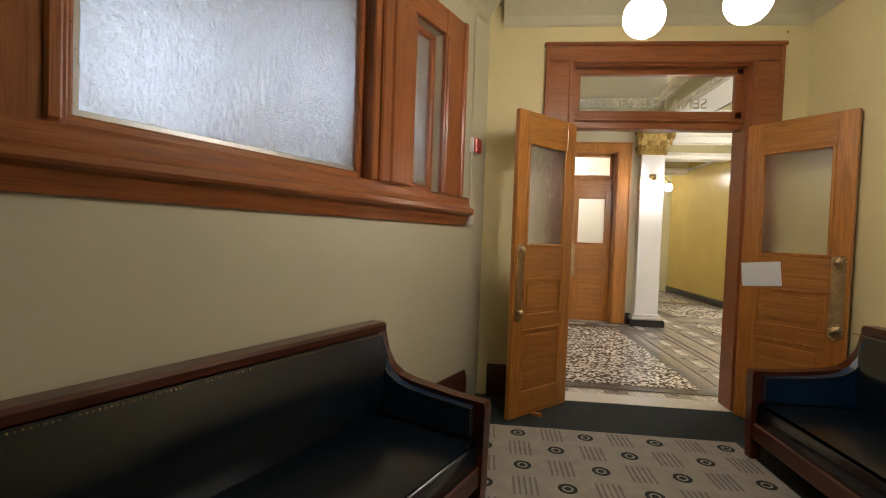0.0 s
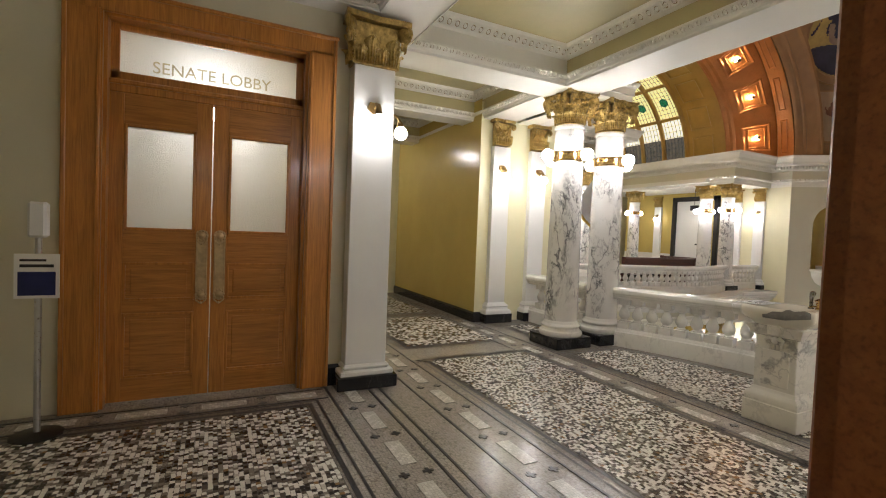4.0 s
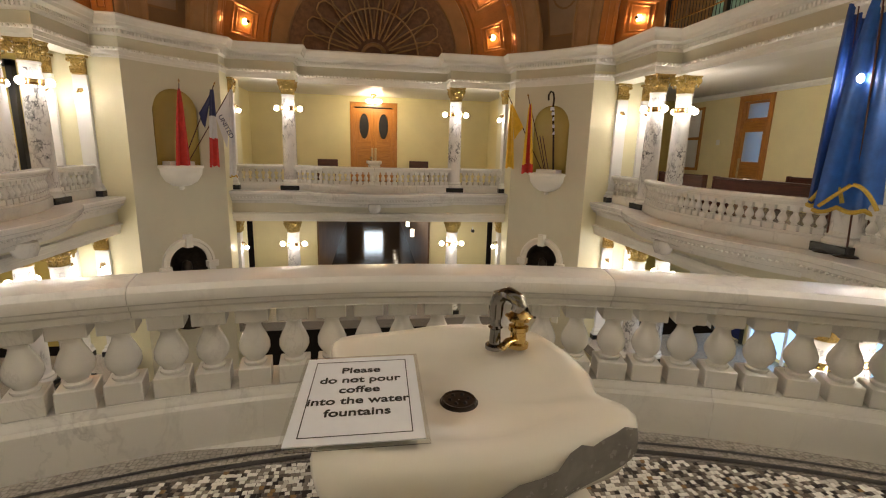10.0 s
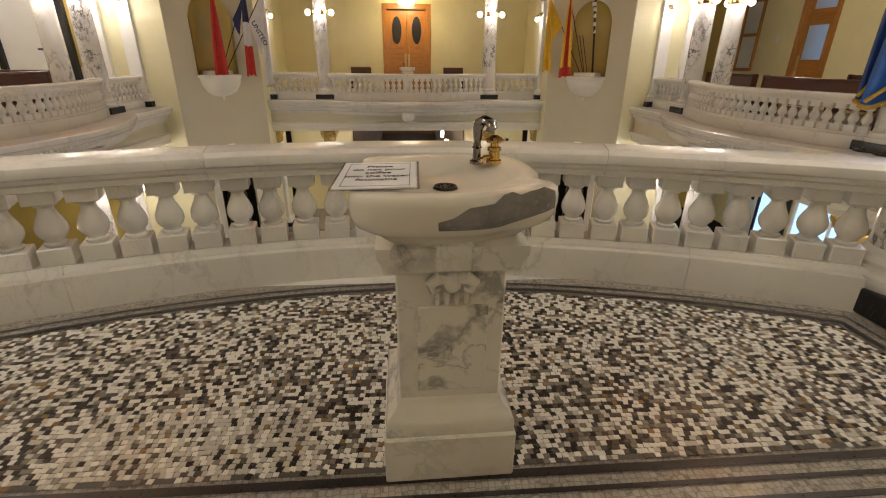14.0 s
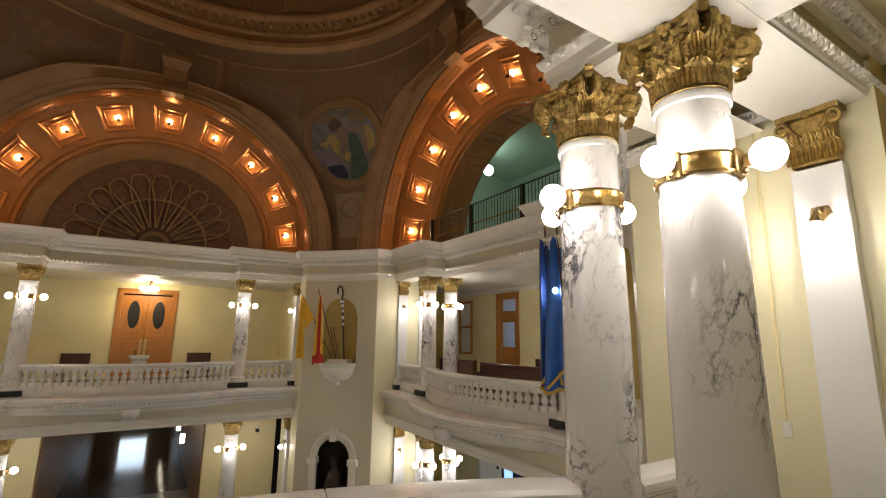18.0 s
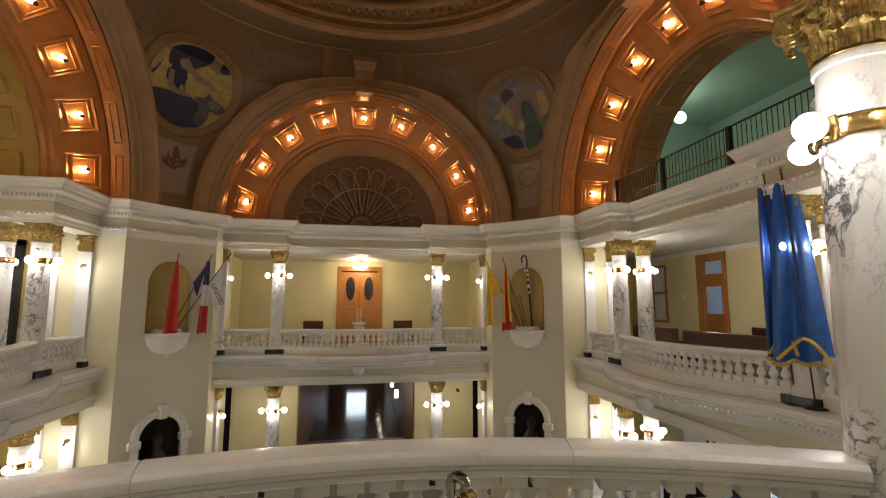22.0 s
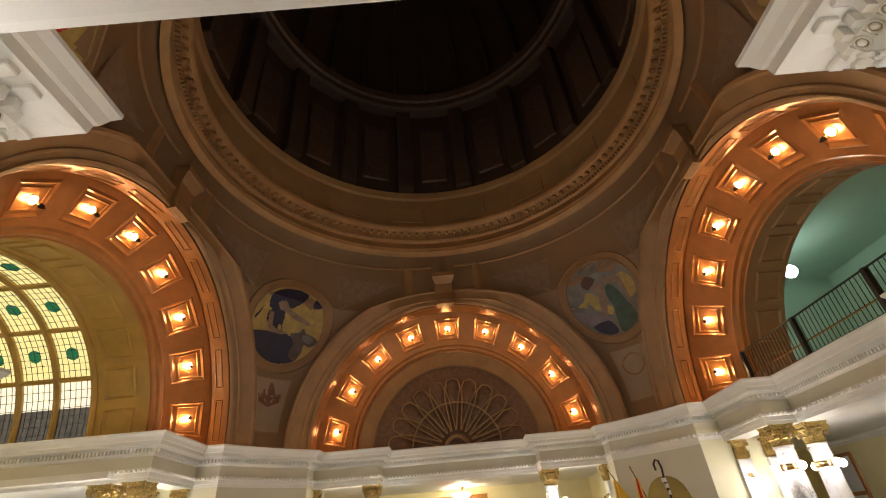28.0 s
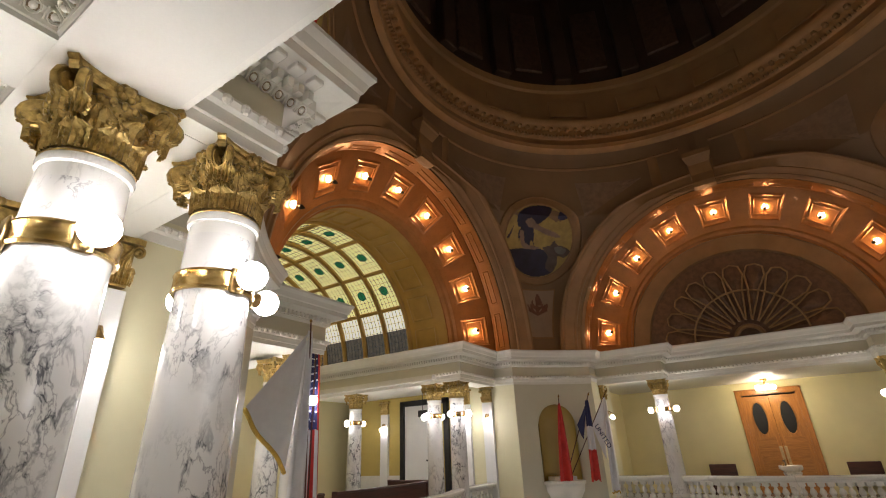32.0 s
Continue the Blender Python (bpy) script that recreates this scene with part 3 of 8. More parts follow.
# corner piers with an upper and a lower niche
def pier_wall():
    """Concave pier face with two arched openings; local to the near right corner."""
    w = Mb()
    n = 64
    am = (A0 + A1) / 2

    def hole(s, half, zb, zt):
        if abs(s) >= half:
            return None
        return zb, zt - half + math.sqrt(half * half - s * s)

    cols = []
    for i in range(n + 1):
        a = A0 + (A1 - A0) * i / n
        s = (a - am) * PR
        cols.append((a, s))
    for i in range(n):
        (a0, s0), (a1, s1) = cols[i], cols[i + 1]
        cuts = [(-10.0, -10.0)]
        for half, zb, zt in ((0.55, -4.1, -1.53), (0.58, 0.80, 2.88)):
            h0, h1 = hole(s0, half, zb, zt), hole(s1, half, zb, zt)
            if h0 or h1:
                h0, h1 = h0 or (zb, zt - half), h1 or (zb, zt - half)
                cuts.append((h0, h1))
        z0, z1 = -9.8, -9.8
        for h0, h1 in cuts[1:] + [((3.8, 9), (3.8, 9))]:
            p = [(PR * math.cos(a) , PR * math.sin(a), z) for a, z in ((a0, z0), (a1, z1), (a1, h1[0]), (a0, h0[0]))]
            w.add(p, [(0, 1, 2, 3)])
            z0, z1 = h0[1], h1[1]
    return w


def apse(half, depth, zb, zt):
    w = Mb()
    am = (A0 + A1) / 2
    m = Matrix.Rotation(am - math.pi / 2, 4, "Z") @ Matrix.Translation((0, PR, 0))
    spring = zt - half
    rings = [(zb, 1.0), (spring, 1.0)] + [(spring + half * math.sin(b), math.cos(b)) for b in (math.pi / 2 * i / 8 for i in range(1, 9))]

    def fn(u, v):
        a = math.pi * u
        z, k = rings[min(len(rings) - 1, round(v * (len(rings) - 1)))]
        return tuple(m @ Vector((half * math.cos(a) * k, -0.01 + depth * math.sin(a) * k, z)))

    return w.grid(fn, 16, len(rings) - 1)


pier_mesh = pier_wall().mesh("pier", M_OLIVE)
ret = Mb()
for p in ([(PA, -PB), (PA, -8.38), (8.8, -8.38)], [(PB, -PA), (8.38, -PA), (8.38, -8.8)]):
    for (x0, y0), (x1, y1) in zip(p, p[1:]):
        ret.add([(x0, y0, -9.8), (x1, y1, -9.8), (x1, y1, 3.8), (x0, y0, 3.8)], [(0, 1, 2, 3)])
ret_mesh = ret.mesh("pier_return", M_PALEY)
up_apse = apse(0.58, 0.44, 0.80, 2.88).mesh("upper_niche", M_OCHRE, 40)
# lower lining shares the statues' near-black material; the upper one is ochre
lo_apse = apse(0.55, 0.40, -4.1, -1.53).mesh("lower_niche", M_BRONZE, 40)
AM = (A0 + A1) / 2


def niche_frame(k):
    """Bracket of the upper niche and archivolt of the lower one, with keystone."""
    return rim(k) @ Matrix.Rotation(AM - math.pi / 2, 4, "Z") @ Matrix.Translation((0, PR, 0))


bracket = Mb()
bracket.lathe([(0.001, 0.02), (0.05, 0.0), (0.08, 0.06), (0.05, 0.09), (0.24, 0.13), (0.42, 0.24), (0.53, 0.42), (0.55, 0.50), (0.55, 0.52), (0.56, 0.58), (0.60, 0.62), (0.60, 0.68), (0.001, 0.69)], 20, None, math.pi, math.pi)
bracket_mesh = bracket.mesh("niche_bracket", M_CREAM, 40)
step_mesh = Mb().box(-0.34, -0.18, 0.69, 0.34, 0.30, 0.80, None, 0.01).mesh("niche_step", M_CREAM)
av = Mb()
prof = [(0.55, 0.0), (0.55, 0.07), (0.59, 0.09), (0.66, 0.09), (0.68, 0.12), (0.75, 0.12), (0.77, 0.0)]
av.lathe(prof, 24, Matrix.Translation((0, 0, -2.08)) @ Matrix.Rotation(math.pi / 2, 4, "X"), math.pi)
for s in (-1, 1):
    av.box(s * 0.66 - 0.10, -0.12, -4.1, s * 0.66 + 0.10, 0.05, -2.29)
arch_mesh = av.mesh("archivolt", M_CREAM, 40)
key_mesh = Mb().prism([(-0.09, -0.2), (0.09, -0.2), (0.12, 0.05), (-0.12, 0.05)], -1.58, -1.20).mesh("keystone", M_CREAM)
imp = Mb()
for s in (-1, 1):
    imp.box(s * 0.68 - 0.16, -0.16, -2.29, s * 0.68 + 0.16, 0.05, -2.08, None, 0.02)
imp_mesh = imp.mesh("impost", M_CREAM)
fig = Mb()
fig.lathe([(0.001, 0), (0.36, 0.02), (0.32, 0.5), (0.24, 0.9), (0.30, 1.25), (0.20, 1.55), (0.09, 1.68), (0.15, 1.85), (0.12, 2.02), (0.001, 2.10)], 14)
fig_mesh = fig.mesh("niche_statue", M_BRONZE, 60)

for k in range(4):
    ob = thing("pier", "beige painted concave corner pier with two arched niches", "pier", rim(k), kind="structure")
    part("face", pier_mesh, parent=ob)
    part("return_wall", ret_mesh, parent=ob)
    part("niche", up_apse, parent=ob, label="ochre painted niche")
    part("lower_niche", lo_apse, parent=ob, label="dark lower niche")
    loc = Matrix.Rotation(AM - math.pi / 2, 4, "Z") @ Matrix.Translation((0, PR, 0))
    part("bracket", bracket_mesh, parent=ob, label="white half-round plaster bracket", m=loc @ Matrix.Translation((0, 0, 0.10)) @ Matrix.Diagonal((1.03, 1.0, 1.03, 1)))
    part("bracket_step", step_mesh, parent=ob, m=loc @ Matrix.Translation((0, 0, 0.11)))
    part("archivolt", arch_mesh, parent=ob, label="white moulded archivolt", m=loc)
    part("keystone", key_mesh, parent=ob, m=loc)
    part("impost", imp_mesh, parent=ob, m=loc)
    tagged(part("niche_statue", fig_mesh, m=niche_frame(k) @ pose(0, 0.12, -4.1)), "plain dark bronze figure standing in a niche", "statue", "niche statues")


# great arches
AS = 4.42       # radius in which the mouldings below are laid out


def arch_pt(phi, d, r):
    """A place on an arch: angle from the right springing, depth outwards, radius."""
    r = r * AR / AS
    return Vector((r * math.cos(phi), -(PB + d), ZS + r * math.sin(phi)))


def strip(phi0, phi1, prof, n):
    w = Mb()
    return w.grid(lambda a, b: tuple(arch_pt(phi0 + (phi1 - phi0) * a, *prof[min(len(prof) - 1, round(b * (len(prof) - 1)))])), n, len(prof) - 1)


def on_vault(phi, r, lift):
    """A place at radius r round an arch, on the curved surface above it, lifted towards the centre."""
    r = r * AR / AS
    x, z = r * math.cos(phi), ZS + r * math.sin(phi)
    u = math.sqrt(max(0.0, AR * AR - min(AR, max(0.0, z - ZS)) ** 2))
    rad = math.hypot(u, PB)
    y = math.sqrt(max(0.1, rad * rad - x * x))
    return (x * (1 - lift / rad), -(y - lift), max(z, CORN))


ARCHV = [(5.06, 0.0), (5.04, 0.05), (4.98, 0.07), (4.94, 0.03), (4.92, 0.025), (4.70, 0.025), (4.68, 0.05), (4.64, 0.05), (4.62, 0.02), (4.54, 0.02), (4.52, 0.06), (4.46, 0.06), (4.43, 0.03), (AR, 0.0)]
face_m = Mb().grid(lambda a, b: on_vault(math.pi * (0.006 + 0.988 * a), *ARCHV[round(b * (len(ARCHV) - 1))]), 72, len(ARCHV) - 1).mesh("archivolt", M_BROWN, 40)
soff_m = strip(0, math.pi, [(0.0, AS), (0.05, AS - 0.02), (0.44, AS - 0.06), (0.48, AS - 0.02)], 64).mesh("soffit_band", M_COPPER, 40)
cone_m = strip(0, math.pi, [(0.48, AS - 0.02), (0.50, AS - 0.09), (1.24, 3.52), (1.26, 3.44), (1.34, 3.40), (1.38, 3.32), (1.48, 3.30), (1.5, 3.26)], 64).mesh("coffer_band", M_COPPER, 35)
BAND = [(0.50, AS - 0.09), (1.24, 3.52)]


def band_pt(phi, t, lift):
    d = BAND[0][0] + (BAND[1][0] - BAND[0][0]) * t
    r = BAND[0][1] + (BAND[1][1] - BAND[0][1]) * t
    q = math.atan2(BAND[0][1] - BAND[1][1], BAND[1][0] - BAND[0][0])
    return arch_pt(phi, d - lift * math.sin(q), r - lift * math.cos(q))


def frame_on(ptf, phi, dphi, t0, t1, w, dw, lift):
    """A raised rectangular moulding on a curved band."""
    s = Mb()
    outer = [(phi - dphi, t0), (phi + dphi, t0), (phi + dphi, t1), (phi - dphi, t1)]
    inner = [(phi - dphi + dw, t0 + w), (phi + dphi - dw, t0 + w), (phi + dphi - dw, t1 - w), (phi - dphi + dw, t1 - w)]
    mid = [((a[0] + b[0]) / 2, (a[1] + b[1]) / 2) for a, b in zip(outer, inner)]
    vs = [tuple(ptf(a, t, 0.0)) for a, t in outer] + [tuple(ptf(a, t, lift)) for a, t in mid] + [tuple(ptf(a, t, 0.0)) for a, t in inner]
    fs = []
    for i in range(4):
        j = (i + 1) % 4
        fs += [(i, j, 4 + j, 4 + i), (4 + i, 4 + j, 8 + j, 8 + i)]
    return s.add(vs, fs)


def soff_pt(phi, t, lift):
    return arch_pt(phi, 0.06 + 0.36 * t, AS - 0.025 - 0.03 * t - lift)


LAMP_ANG = [radians(10 + 20 * i) for i in range(9)]
rosette = Mb().lathe([(0.001, 0.335), (0.016, 0.320), (0.036, 0.290), (0.052, 0.250), (0.050, 0.220), (0.024, 0.205), (0.014, 0.190), (0.013, 0.05), (0.060, 0.012), (0.085, 0.0)], 12).mesh("rosette", M_BRONZE, 40)
shade = Mb()
for i in range(5):
    a = 2 * math.pi / 5 * i + 0.5
    shade.ball((0.052 * math.cos(a), 0.052 * math.sin(a), 0.070), 0.038, 8, 6, 1.2)
shade_m = shade.mesh("shade", M_BULB, 60)
for k in range(4):
    ob = thing("great_arch", "bronze-painted coffered arch with rows of lit lamps", "arch", rim(k), "great arches", "structure")
    part("archivolt", face_m, parent=ob, label="brown moulded archivolt")
    part("soffit_band", soff_m, parent=ob)
    part("coffer_band", cone_m, parent=ob)
    for i, a in enumerate(LAMP_ANG):
        part("coffer_frame", frame_on(band_pt, a, radians(6.2), 0.10, 0.90, 0.10, radians(1.1), 0.035), M_COPPER, ob)
        part("coffer_frame", frame_on(band_pt, a, radians(4.7), 0.25, 0.75, 0.05, radians(0.6), 0.02), M_COPPER, ob)
    for i in range(10):
        part("soffit_panel", frame_on(soff_pt, radians(9 + 18 * i), radians(7.0), 0.22, 0.78, 0.10, radians(0.6), 0.02), M_COPPER, ob)
    # keystone bracket at the crown
    ks = Mb()
    pr = [(-0.06, AR - 0.02), (-0.20, AR + 0.0), (-0.22, AR + 0.15), (-0.14, AR + 0.45), (-0.16, AR + 0.8), (-0.30, AR + 1.02), (-0.34, AR + 1.05), (-0.34, AR + 1.2), (0.1, AR + 1.2), (0.1, AR - 0.02)]
    vs = [(x * (0.85 if z < AR + 0.9 else 1.1), -(PB + d), ZS + z) for x in (-0.36, 0.36) for d, z in pr]
    L = len(pr)
    ks.add(vs, [(i, (i + 1) % L, L + (i + 1) % L, L + i) for i in range(L)] + [tuple(range(L)), tuple(range(L, 2 * L))])
    part("keystone", ks, M_BROWN, ob, "brown scrolled keystone bracket")
    part("crown_strip", Mb().box(-0.4, -(PB + 0.12), ZS + AR + 0.85, 0.4, -(PB + 0.05), RING + 0.06), M_PEND, ob)
    if k != 0:
        for a in LAMP_ANG:
            p, q = band_pt(a, 0.5, 0.0), band_pt(a, 0.5, 0.1)
            m = rim(k) @ Matrix.Translation(p) @ (q - p).to_track_quat("Z", "Y").to_matrix().to_4x4()
            lamp = thing("arch_lamp", "small lit shade on a dark bronze rosette in a coffer", "lamp", m, "arch lamps")
            part("rosette", rosette, parent=lamp)
            part("shade", shade_m, parent=lamp, label="glowing frosted glass shade")

# pendentives with medallions, and the ring under the drum
def belly(z):
    """How far the middle of a pendentive bows outwards at a height."""
    return 0.72 * max(0.0, math.sin(math.pi * (z - CORN) / (RING - CORN))) ** 0.7


def pend_pt(ang, z, lift=0.0):
    """A place on the pendentive of the near right corner: ang from -1 to 1 across, height, lift towards the centre."""
    zz = min(z, ZS + AR - 0.001)
    u = math.sqrt(max(0.0, AR * AR - (zz - ZS) ** 2))
    a0, a1 = math.atan2(-PB, u), math.atan2(-u, PB)
    r = math.hypot(u, PB) + belly(z) * (1 - ang * ang) - lift
    a = (a0 + a1) / 2 + ang * (a1 - a0) / 2
    return Vector((r * math.cos(a), r * math.sin(a), z))


def edge_pt(s, off, z, lift=0.0):
    """A place on the pendentive at a distance in metres from the arch on one side."""
    zz = min(z, ZS + AR - 0.001)
    u = math.sqrt(max(0.0, AR * AR - (zz - ZS) ** 2))
    half = (math.atan2(-u, PB) - math.atan2(-PB, u)) / 2 * math.hypot(u, PB)
    slope = math.sqrt(1 + ((zz - ZS) / max(u, 0.6)) ** 2)
    return pend_pt(s * (1 - min(0.9, off * min(slope, 3.0) / half)), z, lift)


def pend_local(s, z, lift=0.0):
    """The same, from metres along the surface to either side of its middle."""
    zz = min(z, ZS + AR - 0.001)
    u = math.sqrt(max(0.0, AR * AR - (zz - ZS) ** 2))
    r = math.hypot(u, PB)
    half = (math.atan2(-u, PB) - math.atan2(-PB, u)) / 2
    a = -math.pi / 4 - s / r
    r += belly(z) * max(0.0, 1 - (s / r / half) ** 2) - lift
    return Vector((r * math.cos(a), r * math.sin(a), z))


levels = [CORN - 0.05] + [ZS + AR * math.sin(math.pi / 2 * i / 22) for i in range(1, 23)] + [9.2, 9.5, 9.8, 10.1, 10.4, 10.65, 10.85, 11.0, RING]
pend_m = Mb().grid(lambda a, b: tuple(pend_pt(2 * a - 1, levels[round(b * (len(levels) - 1))])), 44, len(levels) - 1).mesh("pendentive", M_PEND, 60)
MZ, MR = 8.20, 1.12


def blob(pts, lift):
    """A flat painted shape on the pendentive, from a closed outline in metres about the medallion."""
    if len(pts) < 12:
        n = len(pts)
        pts = [(pts[i][0] + (pts[(i + 1) % n][0] - pts[i][0]) * q / 8, pts[i][1] + (pts[(i + 1) % n][1] - pts[i][1]) * q / 8) for i in range(n) for q in range(8)]
    cx, cy = sum(p[0] for p in pts) / len(pts), sum(p[1] for p in pts) / len(pts)
    w = Mb()
    rings = []
    for t in (0.0, 0.34, 0.67, 1.0):
        rings.append([tuple(pend_local(cx + (x - cx) * t, MZ + cy + (y - cy) * t, lift)) for x, y in pts])
    n = len(pts)
    vs = [p for r in rings for p in r]
    fs = [(i * n + j, i * n + (j + 1) % n, (i + 1) * n + (j + 1) % n, (i + 1) * n + j) for i in range(3) for j in range(n)]
    return w.add(vs, fs)


def painted(polys, lift, at=(0.0, 0.0), limit=9.0):
    """Painted shapes on the pendentive, laid out in small squares; where outlines overlap twice they leave a gap."""
    step = 0.03
    w = Mb()
    pts = [(x + at[0], y + at[1]) for p in polys for x, y in p]
    loops = [[(x + at[0], y + at[1]) for x, y in p] for p in polys]
    x0, x1, y0, y1 = min(p[0] for p in pts), max(p[0] for p in pts), min(p[1] for p in pts), max(p[1] for p in pts)
    for i in range(int((x1 - x0) / step) + 1):
        for j in range(int((y1 - y0) / step) + 1):
            x, y = x0 + i * step, y0 + j * step
            c = (x + step / 2, y + step / 2)
            if sum(inside(c, p) for p in loops) % 2 and math.hypot(*c) < limit:
                w.add([tuple(pend_local(a, MZ + b, lift)) for a, b in ((x, y), (x + step, y), (x + step, y + step), (x, y + step))], [(0, 1, 2, 3)])
    return w


def smooth_loop(pts, per=5):
    out, n = [], len(pts)
    for i in range(n):
        p0, p1, p2, p3 = (Vector(pts[(i + j - 1) % n]) for j in range(4))
        for t in (q / per for q in range(per)):
            v = 0.5 * ((2 * p1) + (p2 - p0) * t + (2 * p0 - 5 * p1 + 4 * p2 - p3) * t * t + (3 * p1 - p0 - 3 * p2 + p3) * t ** 3)
            out.append((v.x, v.y))
    return out


def circle(r, n=40):
    return [(r * math.cos(2 * math.pi * i / n), r * math.sin(2 * math.pi * i / n)) for i in range(n)]


M_MGOLD = surf("dull_gold_paint", (0.50, 0.36, 0.10), 0.5, 0.3, 3.0, 0.04)
M_MNAVY = surf("painted_navy", (0.020, 0.018, 0.055), 0.5, 0.4, 3.0, 0.04)
M_MSKY = surf("painted_grey_sky", (0.22, 0.21, 0.19), 0.5, 0.4, 2.5, 0.04)
M_MGREEN = surf("painted_dull_green", (0.05, 0.10, 0.07), 0.5, 0.4, 3.0, 0.04)
M_MUMBER = surf("painted_umber", (0.10, 0.05, 0.035), 0.5, 0.3, 3.0, 0.04)
M_MPALE = surf("painted_buff", (0.34, 0.25, 0.17), 0.5, 0.2, 3.0, 0.04)
M_MBROWN = surf("painted_brown", (0.12, 0.085, 0.07), 0.5, 0.4, 3.0, 0.04)
M_MFLESH = surf("painted_tan", (0.30, 0.20, 0.14), 0.5, 0.3, 3.0, 0.04)
M_MMAUVE = surf("painted_mauve", (0.26, 0.21, 0.24), 0.5, 0.3, 3.0, 0.04)
ART = {
    2: (M_MGOLD, [
        (M_MNAVY, [(-0.62, 0.35), (-0.66, 0.62), (-0.45, 0.85), (-0.1, 0.97), (0.33, 0.93), (0.25, 0.66), (0.0, 0.46), (-0.12, 0.40), (-0.10, 0.0), (-0.08, -0.16), (-0.36, -0.18), (-0.56, 0.02), (-0.60, 0.2), (-0.52, 0.35)]),
        (M_MNAVY, [(-0.92, -0.36), (-0.5, -0.22), (0.0, -0.18), (0.30, -0.25), (0.48, -0.42), (0.52, -0.82), (0.1, -0.98), (-0.35, -0.93), (-0.75, -0.66)]),
        (M_MNAVY, [(0.52, 0.62), (0.60, 0.80), (0.78, 0.62), (0.66, 0.56)]),
        (M_MBROWN, [(0.18, -0.16), (0.40, -0.10), (0.50, 0.04), (0.58, -0.08), (0.80, -0.16), (0.95, -0.30), (0.80, -0.46), (0.62, -0.40), (0.60, -0.62), (0.46, -0.86), (0.28, -0.70), (0.34, -0.40)]),
        (M_MSKY, [(0.52, -0.16), (0.68, -0.14), (0.84, -0.26), (0.74, -0.36), (0.58, -0.30)]),
        (M_MFLESH, [(-0.42, 0.50), (-0.24, 0.58), (-0.08, 0.46), (0.2, 0.34), (0.5, 0.24), (0.66, 0.12), (0.5, 0.12), (0.2, 0.20), (-0.12, 0.32), (-0.3, 0.36)]),
        (M_MFLESH, [(-0.56, 0.24), (-0.44, 0.22), (-0.36, -0.06), (-0.05, -0.14), (0.08, -0.16), (-0.08, -0.22), (-0.42, -0.20), (-0.52, -0.02)]),
        (M_MNAVY, [(-0.96, 0.0), (-0.86, 0.18), (-0.78, 0.34), (-0.82, 0.16), (-0.90, 0.0)])]),
    1: (M_MSKY, [
        (M_MGOLD, [(-0.98, 0.02), (-0.60, 0.10), (-0.42, 0.30), (-0.20, 0.14), (-0.10, -0.10), (0.06, -0.25), (-0.02, -0.45), (-0.20, -0.30), (-0.40, -0.18), (-0.7, -0.02)]),
        (M_MGOLD, [(0.52, 0.36), (0.78, 0.40), (0.94, 0.10), (0.86, -0.18), (0.64, -0.22), (0.56, 0.0)]),
        (M_MMAUVE, [(-0.95, -0.14), (-0.55, -0.22), (-0.25, -0.42), (-0.10, -0.60), (-0.5, -0.60), (-0.85, -0.42)]),
        (M_MNAVY, [(-0.62, -0.60), (-0.2, -0.56), (-0.05, -0.90), (-0.3, -0.94), (-0.55, -0.78)]),
        (M_MGREEN, [(0.06, 0.10), (0.24, 0.30), (0.40, 0.12), (0.48, -0.18), (0.60, -0.55), (0.52, -0.86), (0.06, -0.98), (0.04, -0.60), (0.10, -0.25)]),
        (M_MFLESH, [(-0.22, 0.34), (0.0, 0.42), (0.12, 0.28), (0.02, -0.05), (-0.12, -0.36), (-0.20, -0.46), (-0.24, -0.2), (-0.14, 0.12)]),
        (M_MFLESH, [(0.14, 0.44), (0.52, 0.42), (0.66, 0.24), (0.64, -0.30), (0.56, -0.32), (0.54, 0.16), (0.42, 0.28), (0.2, 0.30)]),
        (M_MUMBER, [(-0.42, 0.46), (-0.32, 0.62), (-0.12, 0.64), (0.0, 0.50), (-0.14, 0.42), (-0.3, 0.34)]),
        (M_MPALE, [(-0.18, 0.86), (0.0, 0.93), (0.2, 0.92), (0.0, 0.86)]), (M_MPALE, [(0.32, 0.78), (0.45, 0.80), (0.52, 0.72), (0.40, 0.74)])]),
    0: (M_MGOLD, [(M_MUMBER, [(-0.6, -0.7), (0.5, -0.7), (0.3, 0.2), (0.1, 0.7), (-0.2, 0.6), (-0.4, 0.1)])]),
    3: (M_MGOLD, [(M_RED, [(-0.5, -0.7), (0.5, -0.7), (0.35, 0.1), (0.1, 0.6), (-0.2, 0.6), (-0.45, 0.1)])]),
}
